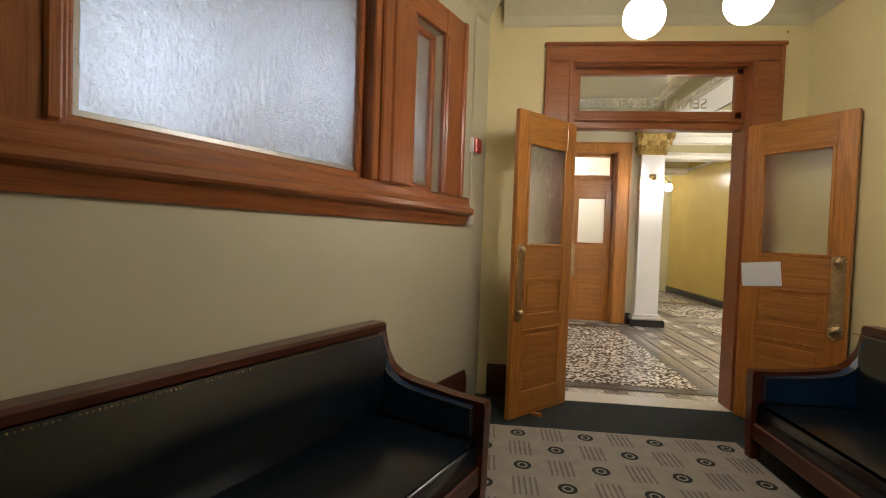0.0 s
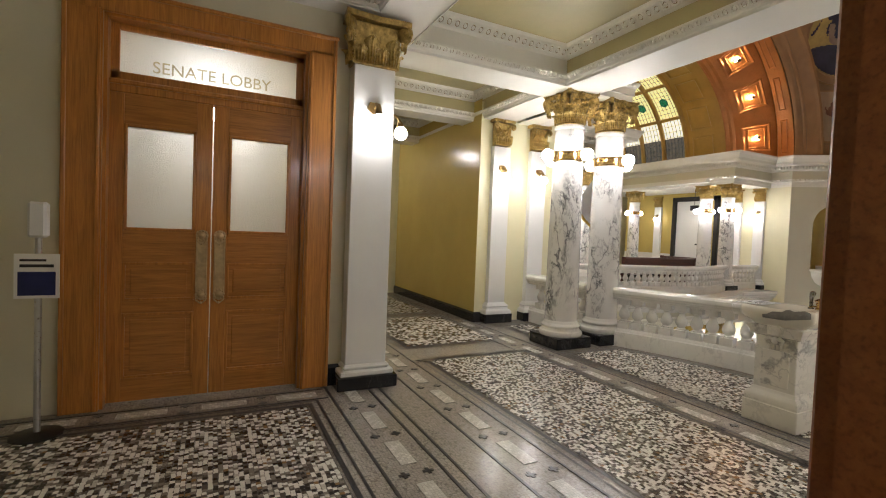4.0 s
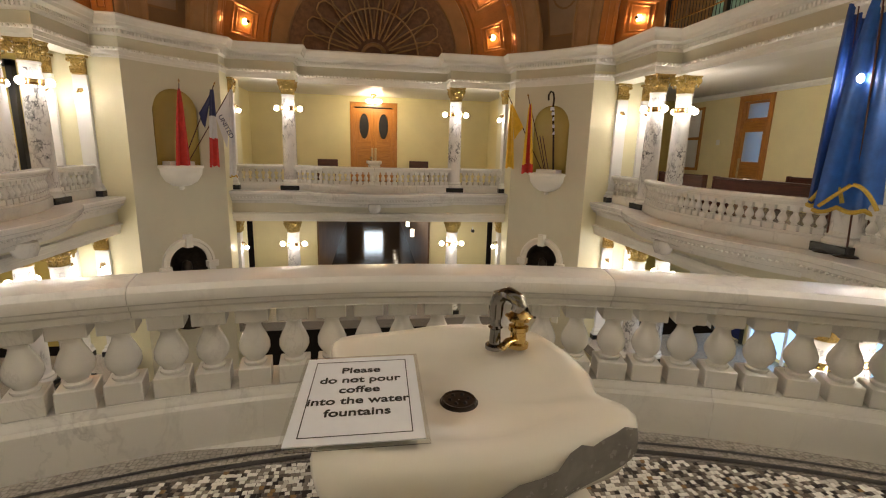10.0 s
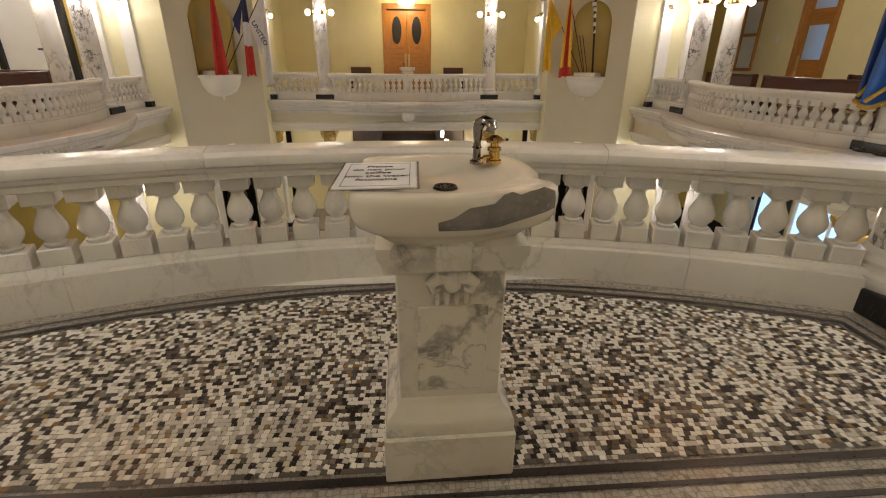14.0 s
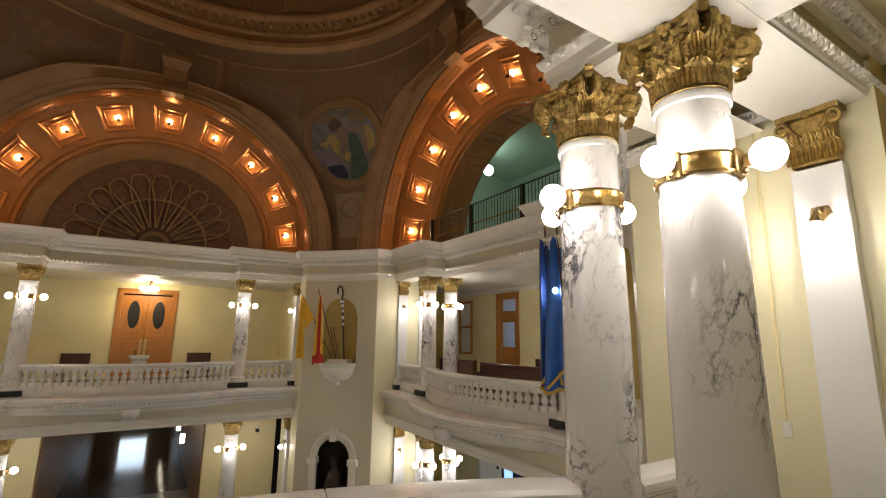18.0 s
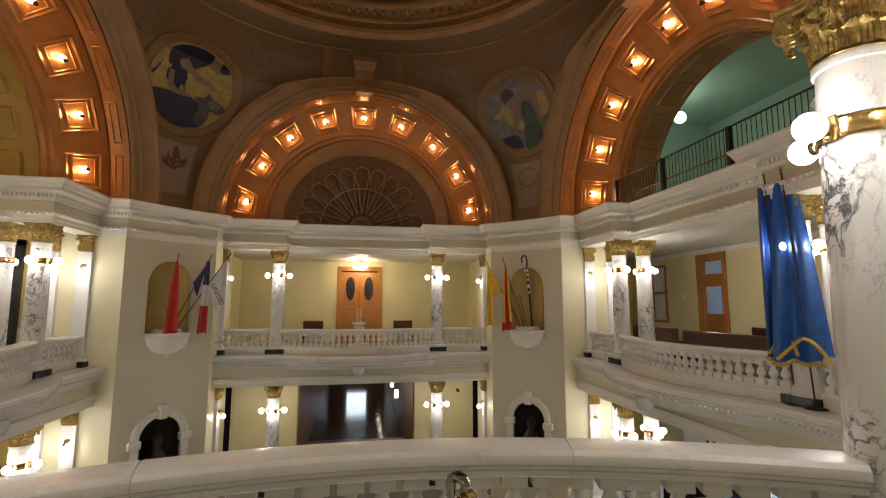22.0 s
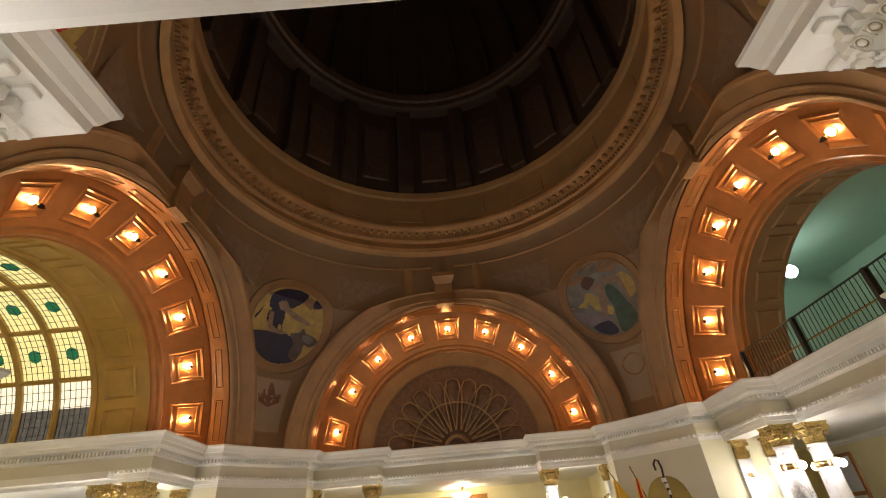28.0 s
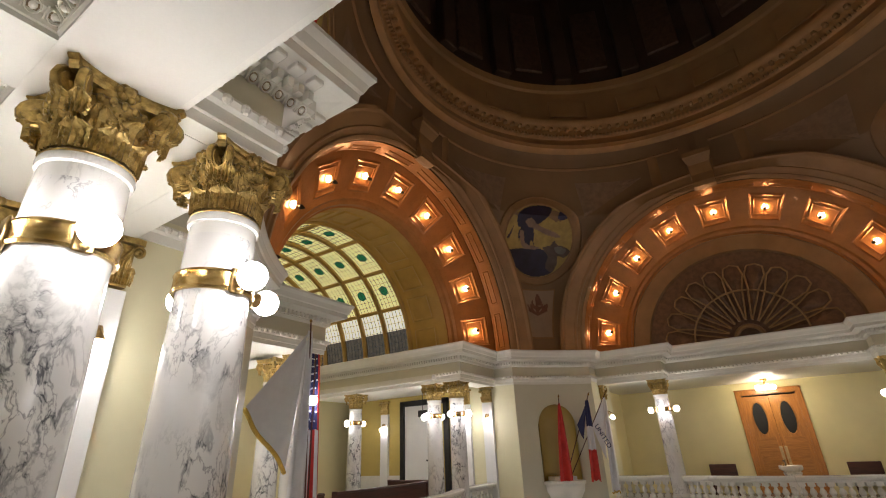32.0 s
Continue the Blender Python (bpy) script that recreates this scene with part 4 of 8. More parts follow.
for k in range(4):
    ob = thing("pendentive", "umber painted curved pendentive with stencilled borders", "pendentive", rim(k), kind="structure")
    part("surface", pend_m, parent=ob)
    fr = Mb()
    pts = circle(1.0, 48)
    vs, fs = [], []
    for r, l in ((MR, 0.0), (MR + 0.01, 0.04), (MR + 0.05, 0.045), (MR + 0.06, 0.025), (MR + 0.24, 0.025), (MR + 0.26, 0.05), (MR + 0.29, 0.0)):
        vs += [tuple(pend_local(x * r, MZ + y * r, l)) for x, y in pts]
    for j in range(6):
        fs += [(j * 48 + i, j * 48 + (i + 1) % 48, (j + 1) * 48 + (i + 1) % 48, (j + 1) * 48 + i) for i in range(48)]
    part("medallion_frame", fr.add(vs, fs), M_BROWN, ob, smooth=40)
    for s in (-1, 1):
        part("border_moulding", Mb().grid(lambda a, b, s=s: tuple(edge_pt(s, 0.34 + 0.10 * a, 6.6 + 3.95 * b, (0.01, 0.05, 0.05, 0.01)[min(3, round(a * 3))])), 3, 24), M_BROWN, ob, smooth=40)
    part("border_moulding", Mb().grid(lambda a, b: tuple(pend_pt((2 * a - 1) * 0.93, 10.52 + 0.10 * b, (0.01, 0.05, 0.05, 0.01)[min(3, round(b * 3))])), 28, 3), M_BROWN, ob, smooth=40)
    # stencilled fields: spandrels beside the medallion and the panel under it
    for s in (-1, 1):
        part("spandrel_field", blob([(s * 1.20, 1.9), (s * 3.3, 1.75), (s * 2.2, 1.15), (s * 1.42, 0.65)], 0.030), M_PANEL, ob)
    part("shield_panel", blob([(-0.58, -1.58), (0.58, -1.58), (0.34, -3.2), (-0.34, -3.2)], 0.014), M_SHIELD, ob)
    part("shield_panel_border", blob([(-0.62, -1.54), (0.62, -1.54), (0.38, -3.26), (-0.38, -3.26)], 0.008), M_BROWN, ob)
    if k == 2:
        part("emblem", painted([[(-0.34, -2.05), (-0.30, -2.30), (0.0, -2.45), (0.32, -2.28), (0.36, -2.02), (0.1, -2.12)], [(-0.05, -2.1), (-0.02, -1.72), (0.08, -1.70), (0.14, -1.9), (0.22, -2.1)], [(-0.20, -2.1), (-0.16, -1.85), (-0.10, -2.1)]], 0.018), M_RUST, ob, "rust-coloured painted emblem")
    else:
        part("emblem", painted([circle(0.36, 20), circle(0.30, 20)], 0.018, (0, -2.1)), M_BROWN, ob, "faded round painted seal")
    ground, shapes = ART[k]
    md = thing("medallion_painting", "round mural of plain painted shapes on a pendentive", "painting", rim(k), "medallion paintings")
    part("ground", blob(circle(MR), 0.01), ground, md)
    for i, (mt, sh) in enumerate(shapes):
        part("painted_shape", painted([smooth_loop([(x * MR, y * MR) for x, y in sh])], 0.016 + 0.005 * i, (0, 0), MR), mt, md)

ob = thing("dome", "dark painted drum and dome above a moulded dentil ring", "dome", CENTRE @ Matrix.Diagonal((0.976, 0.976, 1, 1)), kind="structure")
part("ring_cornice", Mb().lathe([(6.46, RING - 0.1), (6.40, RING), (6.30, RING + 0.04), (6.28, RING + 0.18), (6.36, RING + 0.24), (6.44, RING + 0.5), (6.40, RING + 0.56), (6.30, RING + 0.60), (6.26, RING + 0.78), (6.10, RING + 0.84), (6.02, RING + 0.96), (6.02, RING + 1.06), (6.45, RING + 1.10)], 96), M_RINGB_LIT, ob, smooth=40)
dn = Mb()
for i in range(130):
    dn.box(-0.06, 6.06, RING + 0.66, 0.06, 6.22, RING + 0.80, Matrix.Rotation(2 * math.pi * i / 130, 4, "Z"), 0.03)
tagged(part("modillions", dn, M_RINGP_LIT, ob), kind="stuff")
dn = Mb()
for i in range(300):
    dn.box(-0.035, 6.20, RING + 0.50, 0.035, 6.30, RING + 0.585, Matrix.Rotation(2 * math.pi * i / 300, 4, "Z"))
tagged(part("dentils", dn, M_RINGP_LIT, ob), kind="stuff")
part("frieze", Mb().lathe([(6.45, RING + 1.1), (6.45, RING + 2.6), (6.35, RING + 2.66), (6.3, RING + 2.9), (6.5, RING + 3.0)], 96), M_RINGP_LIT, ob, smooth=40)
for i in range(16):
    a = 2 * math.pi * (i + 0.5) / 16
    m = Matrix.Rotation(a, 4, "Z")
    part("frieze_panel", Mb().box(-0.7, 6.38, RING + 1.5, 0.7, 6.44, RING + 2.2, m, 0.02), M_RINGP_LIT, ob)
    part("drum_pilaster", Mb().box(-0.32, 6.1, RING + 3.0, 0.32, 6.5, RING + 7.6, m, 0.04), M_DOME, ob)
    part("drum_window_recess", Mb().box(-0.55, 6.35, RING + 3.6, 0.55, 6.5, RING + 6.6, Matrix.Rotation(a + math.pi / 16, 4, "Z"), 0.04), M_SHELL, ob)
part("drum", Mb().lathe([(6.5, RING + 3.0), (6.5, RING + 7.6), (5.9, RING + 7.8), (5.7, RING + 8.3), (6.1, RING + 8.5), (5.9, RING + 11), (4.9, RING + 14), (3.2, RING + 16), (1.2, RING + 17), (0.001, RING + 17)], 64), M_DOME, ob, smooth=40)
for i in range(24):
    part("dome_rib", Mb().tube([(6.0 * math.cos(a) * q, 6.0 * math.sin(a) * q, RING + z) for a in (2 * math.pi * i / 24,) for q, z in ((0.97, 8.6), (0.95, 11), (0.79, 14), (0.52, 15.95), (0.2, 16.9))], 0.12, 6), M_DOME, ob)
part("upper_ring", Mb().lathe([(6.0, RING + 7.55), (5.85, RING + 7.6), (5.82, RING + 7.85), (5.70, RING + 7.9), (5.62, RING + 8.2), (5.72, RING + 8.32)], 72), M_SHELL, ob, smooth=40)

M_BRFL = surf("bronze_brown_relief_paint", (0.26, 0.165, 0.07), 0.4, 0.2, 3.0, 0.06)
# lunette with a shell over the far gallery, and a plain one over the near gallery
for k in (0, 2):
    ob = thing("lunette", "dark lunette wall with a ribbed shell relief", "lunette", rim(k), kind="structure")
    part("lunette_wall", strip(0, math.pi, [(1.5, 3.3), (1.52, 0.001)], 32), M_SHELL, ob)
    if k == 2:
        part("lunette_band", strip(0, math.pi, [(1.5, 3.26), (1.44, 3.22), (1.44, 2.75), (1.50, 2.70)], 40), M_DKBR, ob)
        for i in range(11):
            a = radians(8 + 16.4 * i)
            lp = [(0.55, -0.016), (1.5, -0.062), (1.95, -0.088), (2.2, -0.06), (2.27, 0.0), (2.2, 0.06), (1.95, 0.088), (1.5, 0.062), (0.55, 0.016)]
            pts = [arch_pt(a + da * 1.5, 1.43, r) for r, da in lp]
            part("shell_flute", Mb().tube([tuple(p) for p in pts], 0.026, 6), M_BRFL, ob)
            s = Mb()
            cen = [arch_pt(a, 1.42, r) for r in (0.55, 2.2)]
            s.add([tuple(p) for p in [arch_pt(a + da * 1.4, 1.47, r) for r, da in lp]] + [tuple(arch_pt(a, 1.40, 1.6))], [(i2, (i2 + 1) % 9, 9) for i2 in range(9)])
            part("shell_lobe", s, M_SHELL, ob)
        part("shell_ring", Mb().tube([tuple(arch_pt(radians(3 + 174 * i / 30), 1.42, 1.45)) for i in range(31)], 0.03, 6), M_BRFL, ob)
        part("shell_hub", Mb().tube([tuple(arch_pt(radians(180 * i / 16), 1.42, 0.36)) for i in range(17)], 0.07, 8), M_DKBR, ob)

# stair hall vault with coloured glass, beyond the open arch
ob = thing("stair_hall_vault", "ochre coffered barrel vault with stained glass panels", "vault", side(3), kind="structure")
VR = 3.40


def vault_pt(phi, v, lift=0.0):
    return Vector(((VR - lift) * math.cos(phi), -v, ZS + (VR - lift) * math.sin(phi)))


def vframe(phi, t, lift):
    return vault_pt(phi, t, lift)


M_VAULT = surf("ochre_vault_paint", (0.46, 0.28, 0.05), 0.4, 0.15, 2.0, 0.05)
# plain coffered strip next to the arch, then ribs between the panes
part("vault_strip", Mb().grid(lambda a, b: tuple(vault_pt(math.pi * a, 8.30 + 1.55 * b)), 40, 1), M_VAULT, ob)
for i in range(10):
    part("vault_coffer", frame_on(vframe, radians(9 + 18 * i), radians(7), 8.75, 9.6, 0.1, radians(1.4), 0.04), M_VAULT, ob)
XS = [9.85 + 0.98 * i for i in range(6)]
ROWS = [3, 30, 53, 77, 103, 127, 150, 177]
for x in XS:
    part("vault_rib", Mb().tube([tuple(vault_pt(math.pi * i / 32, x, 0.0)) for i in range(33)], 0.085, 6), M_VAULT, ob)
for r in ROWS:
    part("vault_purlin", Mb().tube([tuple(vault_pt(radians(r), x, 0.0)) for x in (9.8, 14.8)], 0.07, 6), M_VAULT, ob)
for j in range(len(ROWS) - 1):
    for i in range(len(XS) - 1):
        x0, x1, a0, a1 = XS[i] + 0.05, XS[i + 1] - 0.05, radians(ROWS[j] + 1), radians(ROWS[j + 1] - 1)
        low = j in (0, len(ROWS) - 2)
        pn = thing("stained_glass_panel", "leaded yellow-green stained glass panel in a curved vault", "stained glass", side(3), "vault panels", "structure")
        if low:
            sp = 0.55 if j == 0 else 0.45
            am = a0 + (a1 - a0) * sp
            hi, lo = ((am, a1), (a0, am)) if j == 0 else ((a0, am), (am, a1))
            part("pane", Mb().grid(lambda a, b: tuple(vault_pt(hi[0] + (hi[1] - hi[0]) * a, x0 + (x1 - x0) * b, -0.02)), 3, 1), M_SG2, pn)
            part("pane", Mb().grid(lambda a, b: tuple(vault_pt(lo[0] + (lo[1] - lo[0]) * a, x0 + (x1 - x0) * b, -0.02)), 3, 1), M_SG3, pn)
        else:
            part("pane", Mb().grid(lambda a, b: tuple(vault_pt(a0 + (a1 - a0) * a, x0 + (x1 - x0) * b, -0.02)), 4, 1), M_SG1, pn)
            bs = [tuple(vault_pt((a0 + a1) / 2 + 0.055 * math.sin(q), (x0 + x1) / 2 + 0.17 * math.cos(q), 0.0)) for q in (2 * math.pi * h / 8 for h in range(8))]
            part("boss", Mb().add(bs, [tuple(range(8))]), M_SG4, pn)
        cm = Mb()
        for q in range(1, 6):
            x = x0 + (x1 - x0) * q / 6
            cm.tube([tuple(vault_pt(a0 + (a1 - a0) * h / 4, x, 0.0)) for h in range(5)], 0.008, 4)
        for q in range(1, 7):
            a = a0 + (a1 - a0) * q / 7
            cm.tube([tuple(vault_pt(a, x, 0.0)) for x in (x0, x1)], 0.008, 4)
        part("lead_lines", cm, M_IRON, pn)
setting("daylight_backdrop", Mb().grid(lambda a, b: tuple(vault_pt(math.pi * a, 9.6 + 5.4 * b, -0.5)), 24, 1), M_DAY, "pale daylight outside the coloured glass", side(3), kind="structure")
setting("stair_hall_end_wall", Mb().box(-6, -15.2, -5, 6, -14.9, 9), M_YELLOW, "yellow painted end wall", side(3))

# fourth-floor room behind the right arch
ob = thing("upper_room", "green painted upper room behind an iron railing", "room", side(1), kind="structure")
part("vault_strip", Mb().grid(lambda a, b: tuple(vault_pt(math.pi * a, 8.30 + 1.15 * b)), 40, 1), M_BROWN, ob)
for i in range(10):
    part("vault_coffer", frame_on(vframe, radians(9 + 18 * i), radians(7), 8.65, 9.35, 0.1, radians(1.4), 0.04), M_BROWN, ob)
part("upper_floor", Mb().box(-5, -14, 4.28, 5, -8.1, 4.42), M_CREAM, ob)
part("upper_back_wall", Mb().box(-6, -13.3, 4.5, 6, -13.1, 8.4), M_GREEN, ob)
for s in (-1, 1):
    part("upper_side_wall", Mb().box(s * 5.2 - 0.1, -13.1, 4.5, s * 5.2 + 0.1, -9.4, 8.4), M_GREEN, ob)
part("upper_ceiling", Mb().box(-6, -13.3, 8.2, 6, -9.3, 8.4), M_GREEN, ob)
part("upper_cornice", Mb().sweep([(-5.1, -13.1), (5.1, -13.1)], [(0.0, 7.4), (0.04, 7.42), (0.06, 7.5), (0.10, 7.56), (0.0, 7.6)]), M_GREEN, ob)
bh = Mb()
nn = 40
outer = [(-6, 4.5), (6, 4.5), (6, 8.1), (-6, 8.1)]
sc = [(VR * math.cos(math.pi * i / nn), ZS + VR * math.sin(math.pi * i / nn)) for i in range(nn + 1)]
for i in range(nn):
    (xa, za), (xb, zb) = sc[i], sc[i + 1]
    bh.add([(xa, -9.45, za), (xb, -9.45, zb), (xb * 2.2, -9.45, ZS + (zb - ZS) * 2.2), (xa * 2.2, -9.45, ZS + (za - ZS) * 2.2)], [(0, 1, 2, 3)])
part("arch_wall", bh, M_GREEN, ob)
gl = thing("pendant_globe", "white lit glass globe hanging in the green upper room", "lamp", side(1) @ pose(2.83, -10.12, 7.39))
part("globe", Mb().ball((0, 0, 0), 0.17, 16, 10, 1.05), glow("lit_white_globe", (0.92, 1.0, 0.9), 26.0), gl)
part("stem", Mb().tube([(0, 0, 0.16), (0, 0, 0.72)], 0.012, 6), M_BRASS, gl)
rl = thing("iron_railing", "black iron railing with brass rail above the gallery cornice", "railing", side(1))
for z, r, mt in ((CORN + 0.95, 0.022, M_IRON), (CORN + 0.12, 0.015, M_IRON), (CORN + 0.38, 0.02, M_BRASS)):
    part("rail", Mb().tube([(-3.4, -8.15, z), (3.4, -8.15, z)], r, 6), mt, rl)
bar = Mb().tube([(0, 0, CORN), (0, 0, CORN + 0.95)], 0.009, 5).mesh("bar", M_IRON)
for i in range(57):
    part("bar", bar, parent=rl, m=pose(-3.36 + 0.12 * i, -8.15, 0))
for x in (-3.3, -1.1, 1.1, 3.3):
    part("post", Mb().box(x - 0.05, -8.2, CORN, x + 0.05, -8.1, CORN + 0.97, None, 0.008), M_IRON, rl)

# ---- galleries: floors, ledges, ceilings, back walls ----
us = [-PA, -4.0, -3.4, -2.9] + [(-2.66 + 5.32 * i / 28) for i in range(29)] + [2.9, 3.4, 4.0, PA]
RAILP = [(u, -V1 + bulge(u)) for u in us]
LEDGE = [(u, -V1 + 0.70 + bulge(u) * 1.0) for u in us]
for k in range(4):
    ob = thing("gallery_ledge", "white marble balcony ledge with a carved edge moulding", "ledge", side(k), "gallery ledges", "structure")
    part("slab", Mb().sweep(LEDGE, [(-1.9, 0.0 if k else -0.006), (0.0, -0.005), (0.03, -0.02), (0.03, -0.10), (0.0, -0.12), (-0.02, -0.18), (-0.10, -0.24), (-0.12, -0.32), (-0.20, -0.34), (-0.22, -0.44), (-0.6, -0.46)]), M_RAIL, ob)
    e = Mb()
    for x, y, a in along(LEDGE, 0.09):
        e.ball((0, -0.045, -0.215), 0.032, 6, 4, 0.9, Matrix.Translation((x, y, 0)) @ Matrix.Rotation(a, 4, "Z"))
    tagged(part("egg_moulding", e, M_RAIL, ob), kind="stuff")
    c = Mb().lathe([(0.001, -0.28), (0.16, -0.24), (0.22, -0.1), (0.2, 0.02), (0.001, 0.05)], 10, Matrix.Translation((0, -V1 + 1.2, -0.36)))
    for s in (-1, 1):
        c.tube([(s * (0.1 + 0.13 * math.cos(a) * q), -V1 + 1.22, -0.36 + 0.13 * math.sin(a) * q) for q, a in ((1 - 0.06 * i, 0.6 * i) for i in range(12))], 0.03, 6)
        c.tube([(s * 0.2, -V1 + 1.2, -0.3), (s * 0.45, -V1 + 1.18, -0.34), (s * 0.7, -V1 + 1.14, -0.28)], [0.05, 0.04, 0.015], 6)
    part("cartouche", c, M_RAIL, ob, "carved white cartouche", smooth=60)
    if k:
        setting("gallery_floor", Mb().box(-5.6 if k == 3 else -8.7, -14.2, -0.3, 5.6 if k == 3 else 8.7, -V1 + 0.1, -0.004), M_TILE, "pale mosaic tile gallery floor", side(k))
    setting("lower_gallery_floor", Mb().box(-PA, -13.6, LOW - 0.3, PA, -7.2, LOW), M_TILE, "pale tile floor of the storey below", side(k))
    setting("lower_gallery_ceiling", Mb().box(-PA, -13.6, -0.97, PA, -8.2, -0.80), M_CEIL, "plain plaster ceiling of the storey below", side(k))
setting("rotunda_floor", Mb().box(-9, -9, -9.9, 9, 9, -9.7), M_TILE, "pale tile floor at the foot of the rotunda", CENTRE)

# far gallery
setting("gallery_wall_far", Mb().box(-8.7, -12.63, -0.1, -0.84, -12.38, 3.7).box(0.84, -12.63, -0.1, 8.7, -12.38, 3.7).box(-0.84, -12.63, 3.15, 0.84, -12.38, 3.7), M_YELLOW, "yellow painted gallery wall", side(2))
setting("gallery_ceiling_far", Mb().box(-8.7, -12.5, 3.56, 8.7, -8.3, 3.7), M_CEIL, "cream plaster gallery ceiling", side(2))
for s in (-1, 1):
    setting("gallery_end_wall", Mb().box(s * 5.2 - 0.15, -12.4, 0, s * 5.2 + 0.15, -8.8, 3.6), M_YELLOW, "yellow painted return wall", side(2))
# lower far storey: yellow side walls and a dark corridor with a bright window at its end
# corridor walls and ceiling are coloured dark brown to stand for dim light
for s in (-1, 1):
    setting("lower_wall", Mb().box(s * 2.2 if s > 0 else -PA, -9.9, LOW, PA if s > 0 else -2.2, -9.7, -0.9), M_YELLOW, "pale yellow wall of the storey below", side(2))
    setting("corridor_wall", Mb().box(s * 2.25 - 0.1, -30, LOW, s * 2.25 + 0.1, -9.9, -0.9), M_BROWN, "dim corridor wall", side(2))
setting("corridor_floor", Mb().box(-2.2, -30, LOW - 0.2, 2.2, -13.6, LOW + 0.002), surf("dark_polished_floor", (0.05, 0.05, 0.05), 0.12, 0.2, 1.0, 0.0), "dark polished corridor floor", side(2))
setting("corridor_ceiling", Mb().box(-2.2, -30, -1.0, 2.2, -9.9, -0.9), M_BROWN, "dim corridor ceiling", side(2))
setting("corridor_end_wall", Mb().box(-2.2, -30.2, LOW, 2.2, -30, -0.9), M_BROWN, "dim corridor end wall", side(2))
setting("corridor_window", Mb().box(-0.75, -29.98, LOW + 0.9, 0.75, -29.9, -1.75), glow("window_daylight", (0.75, 0.9, 1.0), 3.5), "bright daylit window at the corridor's end", side(2))
for i in range(7):
    setting("corridor_lamp", Mb().box(-1.7, -11.5 - 2.6 * i, LOW + 2.2, -1.55, -11.3 - 2.6 * i, LOW + 2.5), M_DIMLAMP, "small lit corridor wall lamp", side(2), kind="structure")

# right gallery
gw = Mb()
for a, b, c, d in ((-8.7, LOW, 4.04, 3.7), (5.08, LOW, 8.7, 3.7), (4.04, 3.20, 5.08, 3.7), (4.04, -1.2, 5.08, 0.0)):
    gw.box(a, -12.58, b, c, -12.33, d)
setting("gallery_wall_right", gw, M_YELLOW, "yellow painted gallery wall", side(1))
setting("gallery_wall_right_lower", Mb().box(4.04, -12.58, LOW, 5.08, -12.38, -1.2), M_YELLOW, "yellow painted wall of the storey below", side(1))
setting("daylight_beyond_door", Mb().box(3.6, -13.3, -0.1, 5.5, -13.2, 3.2), M_DIMDAY, "cool daylight behind the gallery door", side(1), kind="structure")

setting("gallery_ceiling_right", Mb().box(-8.7, -12.5, 3.56, 8.7, -8.3, 3.7), M_CEIL, "cream plaster gallery ceiling", side(1))
part("ceiling_moulding", Mb().sweep([(-8.6, -12.33), (8.6, -12.33)], [(0.0, 3.40), (0.03, 3.42), (0.04, 3.47), (0.09, 3.52), (0.09, 3.56)]), M_CREAM, None, m=side(1))["kind"] = "structure"
setting("gallery_end_right", Mb().box(8.6, -12.5, LOW, 8.8, -8.8, 3.7), M_OCHRE, "ochre painted end wall", side(1))
setting("gallery_end_right_b", Mb().box(-8.8, -12.5, LOW, -8.6, -8.8, 3.7), M_OCHRE, "ochre painted end wall", side(1))

# left stair hall
for s in (-1, 1):
    setting("stair_hall_wall", Mb().box(s * 5.3 - 0.1, -14.2, LOW, s * 5.3 + 0.1, -8.8, 3.7), M_OCHRE, "ochre painted stair hall wall", side(3))
    setting("stair_hall_wainscot", Mb().box(s * 5.2 - 0.03, -14.2, 0, s * 5.2 + 0.03, -8.8, 1.0), M_RAIL, "white marble wainscot", side(3))
    setting("stair_hall_ceiling", Mb().box(min(s * 2.3, s * 5.4), -14.2, 3.56, max(s * 2.3, s * 5.4), -8.3, 3.7), M_CEIL, "cream plaster aisle ceiling", side(3))
setting("lower_wall_left", Mb().box(-6, -13.8, LOW, 6, -13.6, -1.1), M_OCHRE, "ochre wall of the storey below", side(3))


# ---- structure: near hall and corridor ----
WX = 2.14       # hall walls with the lobby doors
HS = -2.92      # where the hall walls end at the corridor
CN = -0.42      # corridor's rotunda-side wall
setting("floor", Mb().box(-9.3, -8.2, -0.25, 9.3, 1.2, -0.004), M_TILE, "pale mosaic tile floor with black inlaid lines")


def wall_box(name, x0, y0, x1, y1, z0, z1, mt, label):
    return setting(name, Mb().box(x0, y0, z0, x1, y1, z1), mt, label)


